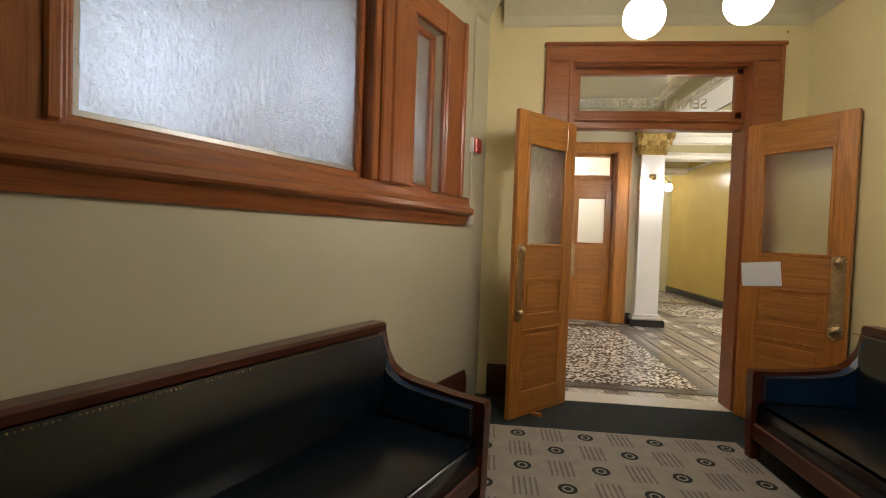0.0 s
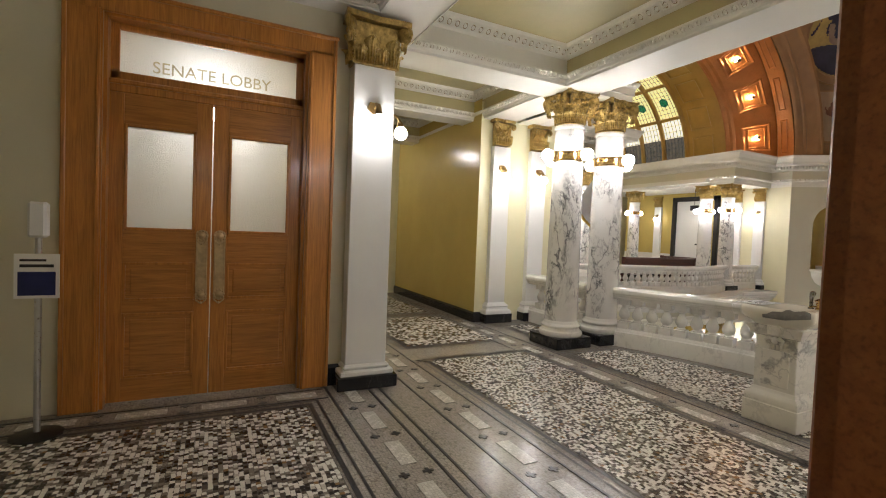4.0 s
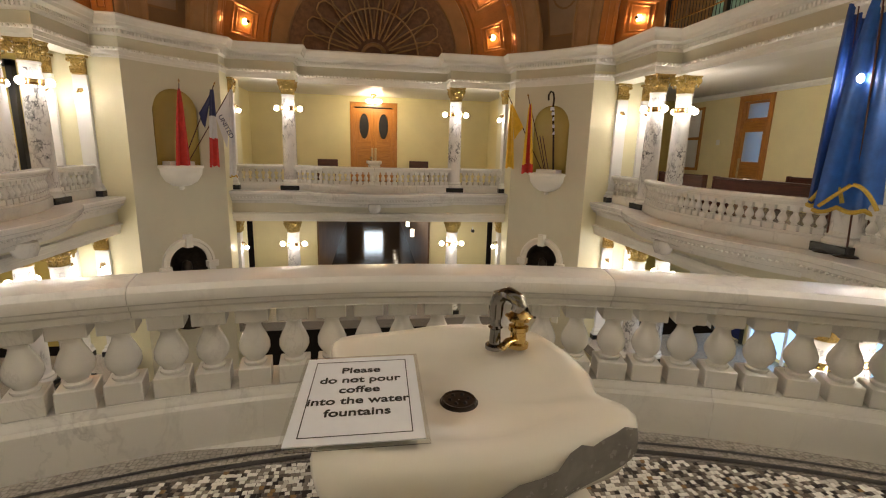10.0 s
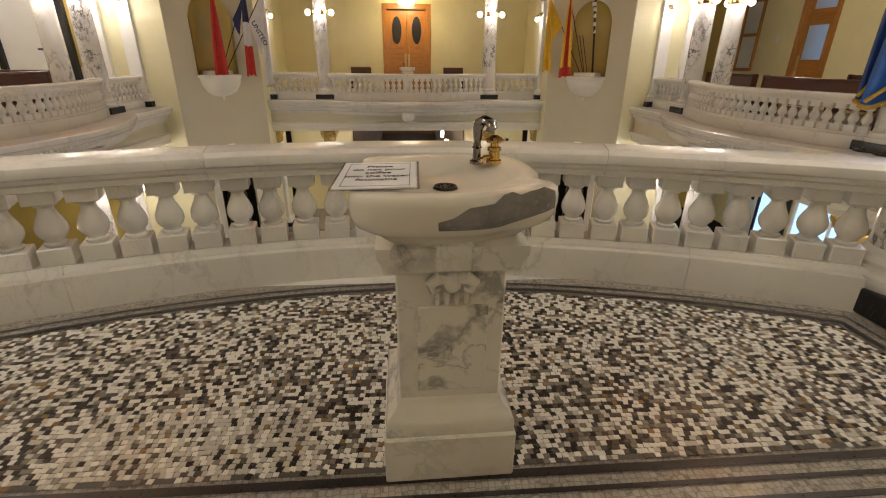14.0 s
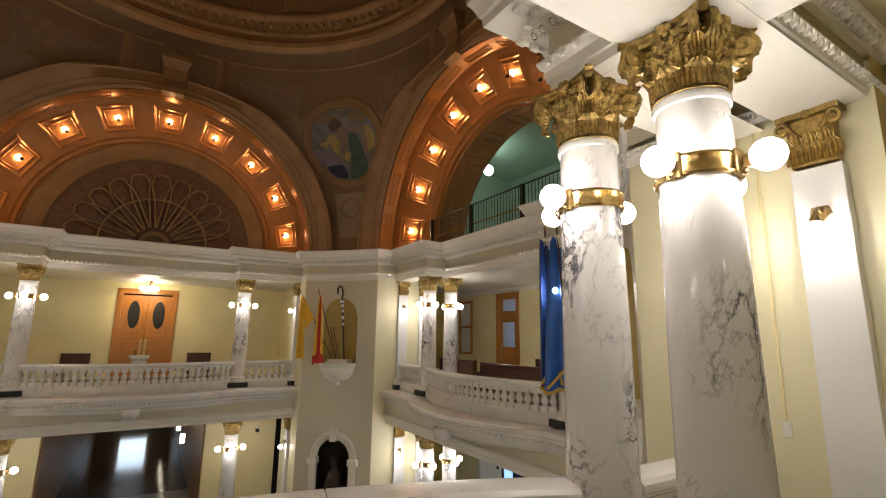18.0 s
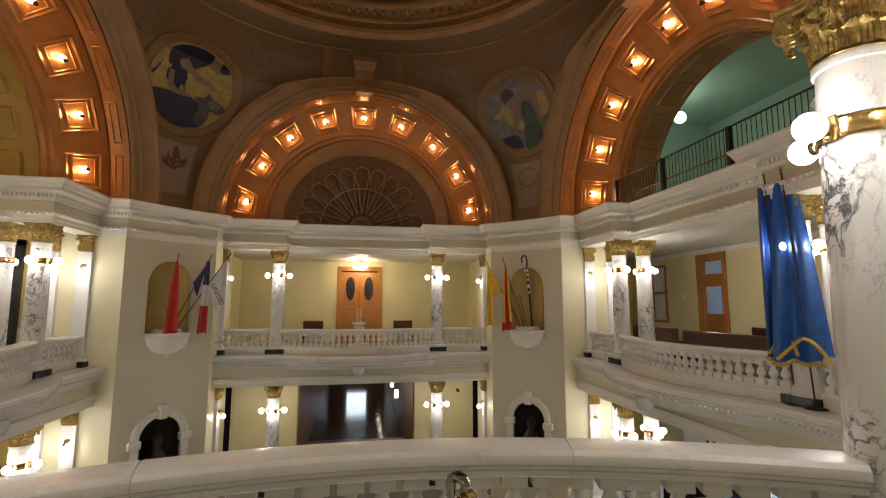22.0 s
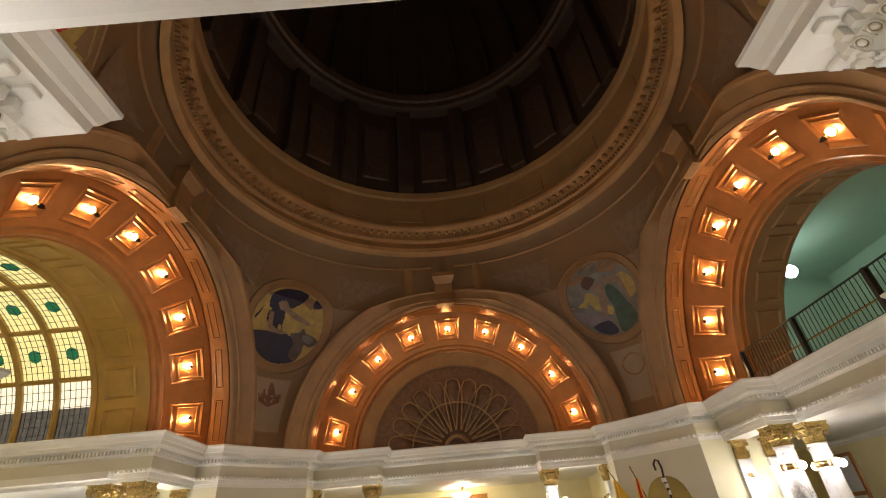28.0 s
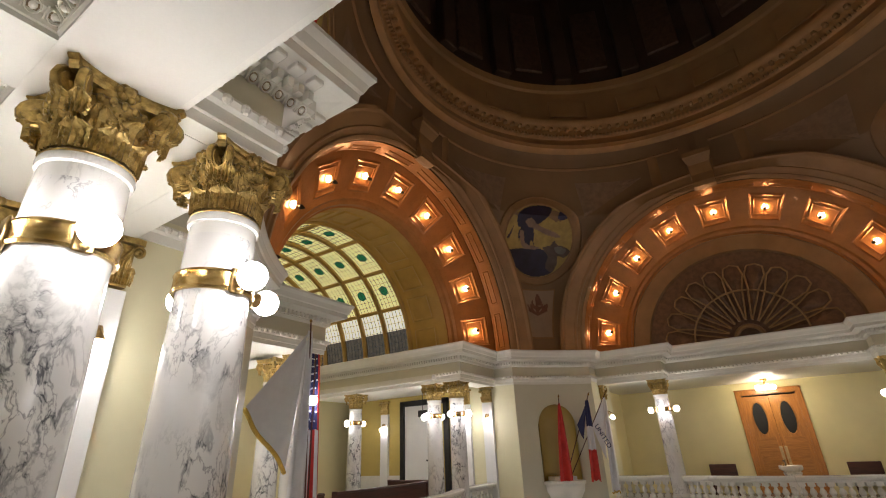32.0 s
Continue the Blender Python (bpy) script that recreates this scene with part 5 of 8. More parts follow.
# hall wall with the far lobby door
DOOR = 0.76     # half the door opening
DY = -4.46      # middle of the lobby doors
TZ = 3.04       # top of the transom
LX = 2.22       # lobby face of the east door wall
FW = 0.24       # width of the door frame
for s, nm in ((-1, "west"), (1, "east")):
    x0, x1 = (-WX - 0.3, -WX + 0.03) if s < 0 else (2.0, LX)
    wall_box("wall_%s" % nm, x0, -6.9, x1, DY - DOOR - 0.02, 0, 3.7, M_OLIVE if s < 0 else M_YELLOW, "olive-yellow painted hall wall")
    wall_box("wall_%s_b" % nm, x0, DY + DOOR + 0.02, x1, HS, 0, 3.7, M_OLIVE if s < 0 else M_YELLOW, "olive-yellow painted hall wall")
    wall_box("wall_%s_c" % nm, x0, DY - DOOR - 0.02, x1, DY + DOOR + 0.02, TZ + 0.06, 3.7, M_OLIVE if s < 0 else M_YELLOW, "olive-yellow painted wall over the door")
    # corridor walls
    wall_box("corridor_south_%s" % nm, *((-9.3, HS - 0.3, -WX - 0.3, HS) if s < 0 else (LX, HS - 0.3, 9.3, HS)), 0, 3.7, M_YELLOW, "yellow painted corridor wall")
    wall_box("corridor_north_%s" % nm, *((-9.3, CN, -5.3, CN + 0.2) if s < 0 else (5.3, CN, 9.3, CN + 0.2)), 0, 3.8, M_OCHRE, "glossy ochre painted corridor wall")
    wall_box("corridor_end_%s" % nm, *((-9.4, -3.3, -9.1, 0.2) if s < 0 else (9.1, -3.3, 9.4, 0.2)), 0, 3.7, M_YELLOW, "yellow painted corridor end wall")
    bb = setting("baseboard_%s" % nm, Mb().sweep([(s * 9.1, CN), (s * PN, CN), (s * PN, -0.1)][::s], [(0.0, 0.0), (0.03, 0.0), (0.03, 0.14), (0.015, 0.17), (0.0, 0.17)]), M_BLACK, "black marble skirting")
for s, nm in ((-1, "west"), (1, "east")):
    wall_box("near_return_%s" % nm, min(s * PN, s * 5.3), CN + 0.003, max(s * PN, s * 5.3), YC - PB - 0.02, -0.3, 3.75, M_PALEY, "pale yellow painted wall beside the balcony")
    wall_box("corridor_face_%s" % nm, min(s * (PN + 0.003), s * 5.3), CN, max(s * (PN + 0.003), s * 5.3), CN + 0.002, 0, 3.8, M_OCHRE, "glossy ochre painted corridor wall")
wall_box("wall_south", -WX - 0.3, -7.2, WX + 0.3, -6.9, 0, 3.7, M_YELLOW, "yellow painted hall end wall")
setting("baseboard_hall", Mb().sweep([(-WX + 0.03, HS), (-WX + 0.03, DY + DOOR + FW)], [(0.0, 0.0), (0.03, 0.0), (0.03, 0.17), (0.015, 0.20), (0.0, 0.20)][::-1]), M_BLACK, "black marble skirting")

# coffered ceiling: white beams, beige fields, egg mouldings
setting("ceiling", Mb().box(-9.3, -7.2, 3.96, 9.3, 0.3, 4.1), M_FIELD, "beige coffered ceiling fields")
BEAMS = [("x", -9.2, 9.2, -0.10, 0.56), ("x", -9.2, 9.2, HS + 0.06, 0.5), ("x", -WX, WX, -6.8, 0.3),
         ("y", HS + 0.3, -0.36, -CX + 0.02, 0.52), ("y", HS + 0.3, -0.36, CX - 0.02, 0.52), ("y", HS + 0.3, -0.36, -5.0, 0.4), ("y", HS + 0.3, -0.36, 5.0, 0.4),
         ("y", HS + 0.3, -0.36, -7.4, 0.4), ("y", HS + 0.3, -0.36, 7.4, 0.4), ("y", -6.8, HS - 0.1, -WX + 0.1, 0.3), ("y", -6.8, HS - 0.1, WX - 0.1, 0.3)]
bm = thing("ceiling_beams", "white plaster ceiling beams with moulded edges", "ceiling beams", None, kind="structure")
for ax, a, b, c, w in BEAMS:
    z0 = 3.505 if (ax == "x" and c < -1) or a < -5 and ax == "y" else 3.462
    part("beam", Mb().box(a, c - w / 2, z0, b, c + w / 2, 4.0) if ax == "x" else Mb().box(c - w / 2, a, z0 + 0.003, c + w / 2, b, 4.0), M_CEIL, bm)
for s in (-1, 1):
    part("beam", Mb().box(min(s * 2.67, s * 3.02), 0.18, 3.466, max(s * 2.67, s * 3.02), 0.72, 4.0), M_CEIL, bm)
    part("beam", Mb().box(min(s * 2.67, s * 4.5), 0.62, 3.468, max(s * 2.67, s * 4.5), 0.86, 3.9), M_CEIL, bm)
COFF = [(-2.48, HS + 0.31, 2.48, -0.38), (-4.8, HS + 0.31, -3.0, -0.38), (3.0, HS + 0.31, 4.8, -0.38), (-7.2, HS + 0.31, -5.2, -0.38), (5.2, HS + 0.31, 7.2, -0.38), (-1.89, -6.65, 1.89, HS - 0.19),
        (-4.38, 0.18, -3.04, 0.62), (3.04, 0.18, 4.38, 0.62)]
for x0, y0, x1, y1 in COFF:
    cf = thing("ceiling_coffer", "beige ceiling coffer with white egg-and-dart mouldings", "coffer", None, "ceiling coffers", "structure")
    dz = 0.0 if y0 < -5 else -0.03
    loop = [(x0, y0), (x1, y0), (x1, y1), (x0, y1)]
    part("moulding", Mb().sweep(loop, [(0.0, 3.52 + dz), (0.015, 3.53 + dz), (0.02, 3.58 + dz), (0.05, 3.60 + dz), (0.055, 3.63 + dz), (0.0, 3.64 + dz)], True), M_CREAM, cf)
    part("side_field", Mb().sweep(loop, [(0.004, 3.64 + dz), (0.004, 3.83 + dz)], True), M_COFF if dz else M_FIELD, cf)
    part("upper_moulding", Mb().sweep(loop, [(0.0, 3.82 + dz), (0.05, 3.83 + dz), (0.10, 3.87 + dz), (0.15, 3.92 + dz), (0.16, 3.957 + dz), (0.0, 3.957 + dz)], True), M_CREAM, cf)
    egg_and_dart(cf, along(loop, 0.082, True), 0.030, 3.588 + dz, 0.072)
    egg_and_dart(cf, along([(x0 + 0.1, y0 + 0.1), (x1 - 0.1, y0 + 0.1), (x1 - 0.1, y1 - 0.1), (x0 + 0.1, y1 - 0.1)], 0.098, True), 0.0, 3.874 + dz, 0.088)
    if dz:
        part("field", Mb().box(x0 + 0.02, y0 + 0.02, 3.925, x1 - 0.02, y1 - 0.02, 3.955), M_COFF, cf)

# ---- structure: lobby room ----
LO = Vector((2.20, -5.98, 0))      # corner with the slanting wall
LE = Vector((0.906, -0.423, 0))
SL = Matrix(((LE.x, -LE.y, 0, LO.x), (LE.y, LE.x, 0, LO.y), (0, 0, 1, 0), (0, 0, 0, 1)))     # along the wall, out into the room, up
WIN = (0.84, 3.25, 1.82, 3.04)      # window opening along the wall and in height
LOBX = 9.5
for a, b, z0, z1, i in ((-0.2, WIN[0], 0, 3.7, 1), (WIN[1], 9.0, 0, 3.7, 2), (WIN[0], WIN[1], 0, WIN[2], 3), (WIN[0], WIN[1], WIN[3], 3.7, 4)):
    setting("wall_lobby_%d" % i, Mb().box(a, -0.25, z0, b, 0.0, z1), M_OLIVE, "olive-beige painted lobby wall", SL)
LN = -3.2
wall_box("wall_lobby_north", LX, LN, LOBX, LN + 0.25, 0, 3.7, M_OLIVE, "olive-beige painted lobby wall")
wall_box("wall_lobby_east", LOBX, -10.5, LOBX + 0.2, LN + 0.2, 0, 3.7, M_OLIVE, "olive-beige painted lobby wall")
setting("lobby_ceiling", Mb().box(LX - 0.02, -10.5, 3.62, LOBX + 0.2, LN + 0.2, 3.75), M_FIELD, "pale yellow lobby ceiling")
setting("lobby_cove", Mb().sweep([(LX, LN), (LX, -5.87)], [(0.0, 3.42), (0.02, 3.44), (0.05, 3.5), (0.12, 3.58), (0.16, 3.62), (0.0, 3.62)][::1]), M_FIELD, "yellow ceiling cove")
setting("lobby_cove_b", Mb().sweep([(LOBX, LN), (LX, LN)], [(0.0, 3.42), (0.02, 3.44), (0.05, 3.5), (0.12, 3.58), (0.16, 3.62), (0.0, 3.62)]), M_FIELD, "yellow ceiling cove")
setting("lobby_cove_c", Mb().sweep([(0.1, 0), (8, 0)], [(0.0, 3.42), (0.02, 3.44), (0.05, 3.5), (0.12, 3.58), (0.16, 3.62), (0.0, 3.62)]), M_FIELD, "yellow ceiling cove", SL)
setting("lobby_carpet_border", Mb().box(LX - 0.02, -10.5, -0.002, LOBX, LN, 0.006), M_CARPET2, "dark green carpet border")
SKIRT = [(0.0, 0.0), (0.03, 0.0), (0.03, 0.24), (0.02, 0.27), (0.012, 0.30), (0.0, 0.30)]
setting("lobby_baseboard", Mb().sweep([(0.3, 0), (8, 0)], SKIRT), M_MAHOG, "dark mahogany skirting", SL)
setting("lobby_baseboard_b", Mb().sweep([(LX, DY - DOOR - FW), (LX, -5.9)], SKIRT), M_MAHOG, "dark mahogany skirting")
setting("lobby_baseboard_c", Mb().sweep([(LOBX, LN), (LX, LN), (LX, DY + DOOR + FW)], SKIRT), M_MAHOG, "dark mahogany skirting")

# figured carpet
cp = thing("carpet", "cream carpet with grey bars and ringed rosettes", "carpet", pose(0, 0, 0))
part("ground", Mb().box(2.92, -9.0, 0.004, LOBX - 0.3, -4.02, 0.010), M_CARPET, cp)
bars, rings = Mb(), Mb()
for i in range(26):
    for j in range(20):
        x, y = 3.05 + 0.25 * i, -4.15 - 0.25 * j
        if (i + j) % 2:
            for q in range(5):
                bars.box(x - 0.10, y - 0.075 + 0.034 * q, 0.010, x + 0.10, y - 0.062 + 0.034 * q, 0.012)
        else:
            for r0, r1 in ((0.0, 0.022), (0.034, 0.058)):
                n = 14
                vs = [(x + r * math.cos(2 * math.pi * a / n), y + r * math.sin(2 * math.pi * a / n), 0.0125) for r in (max(r0, 0.001), r1) for a in range(n)]
                rings.add(vs, [(a, (a + 1) % n, n + (a + 1) % n, n + a) for a in range(n)])
tagged(part("bar_figure", bars, M_CARPETG, cp), kind="stuff")
tagged(part("ring_figure", rings, M_CARPET2, cp), kind="stuff")


# ---- floor of the hall: inlaid lines, tiles and mosaic panels ----
def line_x(x0, x1, y, w=0.035):
    return Mb().box(x0, y - w / 2, -0.003, x1, y + w / 2, 0.001)


def line_y(y0, y1, x, w=0.035):
    return Mb().box(x - w / 2, y0, -0.003, x + w / 2, y1, 0.0015)


P1 = [(-2.26, -0.24), (2.26, -0.24)] + [(u, -V1 + SH + YC + bulge(u) - 0.36) for u in [2.26 - 4.52 * i / 30 for i in range(31)]]
PANELS = [P1, [(-2.56, -2.14), (2.56, -2.14), (2.56, -0.79), (-2.56, -0.79)], [(-1.63, -6.6), (1.63, -6.6), (1.63, -3.71), (-1.63, -3.71)],
          [(-5.2, -2.14), (-3.26, -2.14), (-3.26, -0.79), (-5.2, -0.79)], [(3.26, -2.14), (5.2, -2.14), (5.2, -0.79), (3.26, -0.79)],
          [(-8.6, -2.14), (-5.6, -2.14), (-5.6, -0.79), (-8.6, -0.79)], [(5.6, -2.14), (8.6, -2.14), (8.6, -0.79), (5.6, -0.79)],
          [(-4.1, -0.05), (-3.2, -0.05), (-3.2, 0.45), (-4.1, 0.45)], [(3.2, -0.05), (4.1, -0.05), (4.1, 0.45), (3.2, 0.45)]]


def inset(poly, d):
    w = Mb().sweep(poly, [(d, 0.0)], True, caps=False)
    return [(x, y) for x, y, z in w.v]


fl = thing("floor_inlay", "black inlaid floor lines and white tile inlays", "floor inlay", None, kind="structure")
for p in PANELS:
    for d, w in ((-0.05, 0.035), (-0.115, 0.02)):
        a, b = inset(p, d), inset(p, d + w)
        n = len(p)
        part("black_line", Mb().add([(x, y, 0.001) for x, y in a] + [(x, y, 0.001) for x, y in b], [(i, (i + 1) % n, n + (i + 1) % n, n + i) for i in range(n)]), M_TILED, fl)
for y in (-0.42, -0.84, -2.34, -2.72, -3.0, -3.10, -3.47):
    part("black_line", line_x(-WX if y < HS else -8.6, WX if y < HS else 8.6, y, 0.022), M_TILED, fl)
for s in (-1, 1):
    for x in (1.78, 2.02):
        part("black_line", line_y(-6.8, -3.5, s * x, 0.022), M_TILED, fl)
    for x in (2.56, 2.62):
        part("black_line", line_y(-2.3, -0.5, s * x, 0.015), M_TILED, fl)
plus = Mb()
for a, b in ((0.035, 0.012), (0.012, 0.035)):
    plus.box(-a, -b, -0.002, a, b, 0.0016)
plus_m = plus.mesh("black_cross", M_TILED)
tile_m = Mb().box(-0.17, -0.055, -0.002, 0.17, 0.055, 0.0016).add([], []).mesh("white_inlay", M_TILEW)
for i in range(-16, 17):
    for y in (-0.63, -2.53):
        if abs(i) % 2:
            part("white_inlay", tile_m, parent=fl, m=pose(i * 0.29, y, 0))
        else:
            part("black_cross", plus_m, parent=fl, m=pose(i * 0.29, y - 0.09, 0))
            part("black_cross", plus_m, parent=fl, m=pose(i * 0.29, y + 0.09, 0))
for i in range(-7, 8):
    if abs(i) % 2 == 0:
        part("white_inlay", tile_m, parent=fl, m=pose(i * 0.29, -3.28, 0))
    else:
        part("black_cross", plus_m, parent=fl, m=pose(i * 0.29, -3.20, 0))
        part("black_cross", plus_m, parent=fl, m=pose(i * 0.29, -3.36, 0))
for s in (-1, 1):
    for i in range(11):
        if i % 2 == 0:
            part("white_inlay", tile_m, parent=fl, m=pose(s * 1.9, -3.75 - 0.29 * i, 0, 0, 0, 90))
        else:
            part("black_cross", plus_m, parent=fl, m=pose(s * 1.83, -3.75 - 0.29 * i, 0))
            part("black_cross", plus_m, parent=fl, m=pose(s * 1.97, -3.75 - 0.29 * i, 0))


rng = random.Random(5)


def stone(x, y, s):
    """One mosaic stone: a small uneven block with a slanted top edge."""
    a = rng.uniform(-0.16, 0.16) + 0.35 * noise.noise((x * 1.5, y * 1.5, 0))
    w, h = s * rng.uniform(0.42, 0.53), s * rng.uniform(0.40, 0.49)
    q = [(sx * w * rng.uniform(0.85, 1.1), sy * h * rng.uniform(0.85, 1.1)) for sx, sy in ((-1, -1), (1, -1), (1, 1), (-1, 1))]
    c, d = math.cos(a), math.sin(a)
    z = 0.0022 + rng.uniform(0, 0.0012)
    top = [(x + c * u - d * v, y + d * u + c * v, z) for u, v in q]
    low = [(x + (c * u - d * v) * 1.08, y + (d * u + c * v) * 1.08, -0.001) for u, v in q]
    return low + top, [(4, 5, 6, 7), (0, 1, 5, 4), (1, 2, 6, 5), (2, 3, 7, 6), (3, 0, 4, 7)]


near_count = 0
for pi, poly in enumerate(PANELS):
    mo = thing("mosaic_panel", "mosaic floor panel of broken white, grey, brown and black stones", "mosaic", None, "mosaic panels", "structure")
    n = len(poly)
    part("grout_bed", Mb().add([(x, y, 0.0005) for x, y in poly], [tuple(range(n))]), M_GROUT, mo)
    s = 0.0225 if pi < 2 else 0.028 if pi == 2 else 0.042
    xs, ys = [p[0] for p in poly], [p[1] for p in poly]
    inner = poly
    rest = Mb()
    nx, ny = int((max(xs) - min(xs)) / s), int((max(ys) - min(ys)) / s)
    vs, fs = [], []
    for i in range(nx + 1):
        for j in range(ny + 1):
            x = min(xs) + (i + 0.5) * s + rng.uniform(-0.07, 0.07) * s + (0.5 * s if j % 2 else 0) * 0.6
            y = min(ys) + (j + 0.5) * s + rng.uniform(-0.07, 0.07) * s
            if not (inside((x - s / 2, y), inner) and inside((x + s / 2, y + s / 2), inner) and inside((x, y - s / 2), inner)):
                continue
            v, f = stone(x, y, s)
            if pi == 0 and abs(x + 0.15) < 1.1 and -0.24 < y < 0.12 and abs(x) > 0.3 and near_count < 300 and i % 2 == 0:
                near_count += 1
                part("mosaic_stone", Mb().add(v, f), M_TESS, mo)
                continue
            o = len(vs)
            vs += v
            fs += [tuple(k + o for k in q) for q in f]
    rest.v, rest.f = vs, fs
    me = rest.mesh("mosaic_stones", M_TESS, None, False)
    tagged(part("mosaic_stones", me, parent=mo), kind="stuff")


# ---- columns, pilasters, lamps ----
def leaf_mesh(h, w, out):
    """An acanthus leaf: a fluted, lobed tongue that rolls over at its tip."""
    def fn(u, v):
        s = 2 * u - 1
        half = w * (0.86 + 0.22 * math.sin(math.pi * v) + 0.13 * math.cos(11 * math.pi * v)) * (1 - 0.75 * max(0, v - 0.7) / 0.3)
        roll = max(0.0, v - 0.66) / 0.34
        y = 0.006 + out * 0.35 * v + out * 0.9 * math.sin(roll * 2.4) * 0.75
        z = h * min(v, 0.66) + h * 0.30 * math.sin(min(1.0, roll) * 2.6) * 0.8
        rib = 0.014 * (1 - abs(s)) + 0.007 * math.cos(5 * math.pi * s) * (1 - 0.5 * v)
        return (s * half, y + rib - 0.016 * s * s, z)
    return Mb().grid(fn, 10, 14)


def capital_parts(r0, r1, h, aw):
    """Meshes of a composite capital: bell, abacus, leaves, volutes, flowers."""
    bl = Mb().lathe([(r0 + 0.004, 0.0), (r0 + 0.014, 0.01), (r0 + 0.004, 0.022), (r0 - 0.004, 0.03), (r0 + 0.002, h * 0.50), (r0 + 0.018, h * 0.60), (r1 + 0.02, h * 0.64), (r1 + 0.036, h * 0.70), (r1 + 0.02, h * 0.76), (r1 + 0.004, h * 0.78), (r1 + 0.02, h * 0.86)], 32)
    for i in range(28):
        a = 2 * math.pi * i / 28
        bl.ball(((r1 + 0.03) * math.cos(a), (r1 + 0.03) * math.sin(a), h * 0.70), 0.020, 6, 5, 1.3)
    for i in range(40):
        a = 2 * math.pi * i / 40
        bl.ball(((r0 + 0.016) * math.cos(a), (r0 + 0.016) * math.sin(a), h * 0.60), 0.010, 5, 4)
    bell = bl.mesh("bell", M_GOLD, 50)
    ab = Mb()
    outline = []
    for q in range(4):
        c, s = math.cos(math.pi / 2 * q), math.sin(math.pi / 2 * q)
        for i in range(11):
            t = -1 + 2 * i / 10
            x, y = aw * t, aw * (1 - 0.24 * (1 - t * t))
            x += 0.035 if i == 0 else -0.035 if i == 10 else 0
            outline.append((x * c + y * s, -x * s + y * c))
    for k0, z0, z1, k1 in ((0.90, 0.84, 0.885, 1.04), (0.945, 0.885, 0.93, 1.0), (0.955, 0.93, 0.96, 1.045), (1.0, 0.96, 1.0, 1.0)):
        ab.prism([(x * k0, y * k0) for x, y in outline], h * z0, h * z1, None, k1)
    abacus = ab.mesh("abacus", M_GOLD, 30)
    lf = leaf_mesh(h * 0.34, r0 * 0.37, 0.05).mesh("acanthus_leaf", M_GOLD, 60)
    lf2 = leaf_mesh(h * 0.58, r0 * 0.36, 0.055).mesh("acanthus_leaf", M_GOLD, 60)
    vo = Mb()
    pts = []
    for i in range(26):
        a = math.pi / 2 + 0.5 * i
        r = 0.078 * (1 - i / 32)
        pts.append((0, -r * math.cos(a), r * math.sin(a)))
    vo.tube([(0, -0.20, 0.055), (0, -0.10, 0.078)] + pts, [0.020, 0.022] + [0.021 - 0.0004 * i for i in range(26)], 6)
    vo.lathe([(0.001, -0.028), (0.060, -0.024), (0.066, 0.0), (0.060, 0.024), (0.001, 0.028)], 14, Matrix.Rotation(math.pi / 2, 4, "Y"))
    vo.ball((0, 0, 0), 0.036, 8, 6)
    vo.add(*(lambda g: (g.v, g.f))(leaf_mesh(0.12, 0.045, 0.05)), Matrix.Translation((0, 0.0, -0.16)))
    volute = vo.mesh("volute", M_GOLD, 60)
    fl = Mb().ball((0, 0, 0), 0.036, 8, 6, 0.9)
    for i in range(6):
        a = math.pi / 3 * i
        fl.ball((0.038 * math.cos(a), -0.005, 0.038 * math.sin(a)), 0.024, 6, 5)
    flower = fl.mesh("rosette", M_GOLD, 60)
    return bell, abacus, lf, lf2, volute, flower


CAP_H = TOP - NECK
BELL, ABAC, LF1, LF2, VOL, FLO = capital_parts(0.192, 0.205, CAP_H, 0.285)


scr = Mb()
for sx in (-1, 1):
    scr.tube([(sx * (0.006 + 0.024 * (1 - i / 12) * math.cos(0.7 * i)) + sx * 0.018, 0.004, 0.024 * (1 - i / 12) * math.sin(0.7 * i)) for i in range(10)], 0.008, 5)
scr.ball((0, 0.004, -0.02), 0.014, 6, 5).ball((0, 0.004, 0.03), 0.012, 6, 5)
SCR = scr.mesh("leaf_scroll", M_GOLD, 60)


def add_capital(parent, z):
    cap = part("capital", BELL, parent=parent, label="gilded composite capital", m=pose(0, 0, z))
    part("abacus", ABAC, parent=cap)
    for i in range(8):
        part("acanthus_leaf", LF1, parent=cap, m=Matrix.Rotation(math.pi / 4 * i, 4, "Z") @ Matrix.Translation((0, 0.185, 0.03)))
        part("acanthus_leaf", LF2, parent=cap, m=Matrix.Rotation(math.pi / 4 * (i + 0.5), 4, "Z") @ Matrix.Translation((0, 0.187, 0.03)))
    for i in range(4):
        for s in (-1, 1):
            part("volute", VOL, parent=cap, m=Matrix.Rotation(math.pi / 2 * i + math.pi / 4, 4, "Z") @ Matrix.Translation((s * 0.034, 0.292, CAP_H * 0.70)) @ Matrix.Rotation(s * -0.30, 4, "Z"))
        part("rosette", FLO, parent=cap, m=Matrix.Rotation(math.pi / 2 * i, 4, "Z") @ Matrix.Translation((0, 0.228, CAP_H * 0.91)))
    for i in range(8):
        part("leaf_scroll", SCR, parent=cap, m=Matrix.Rotation(math.pi / 4 * (i + 0.25 + 0.5 * (i % 2)), 4, "Z") @ Matrix.Translation((0, 0.205, CAP_H * 0.50)))
    return cap


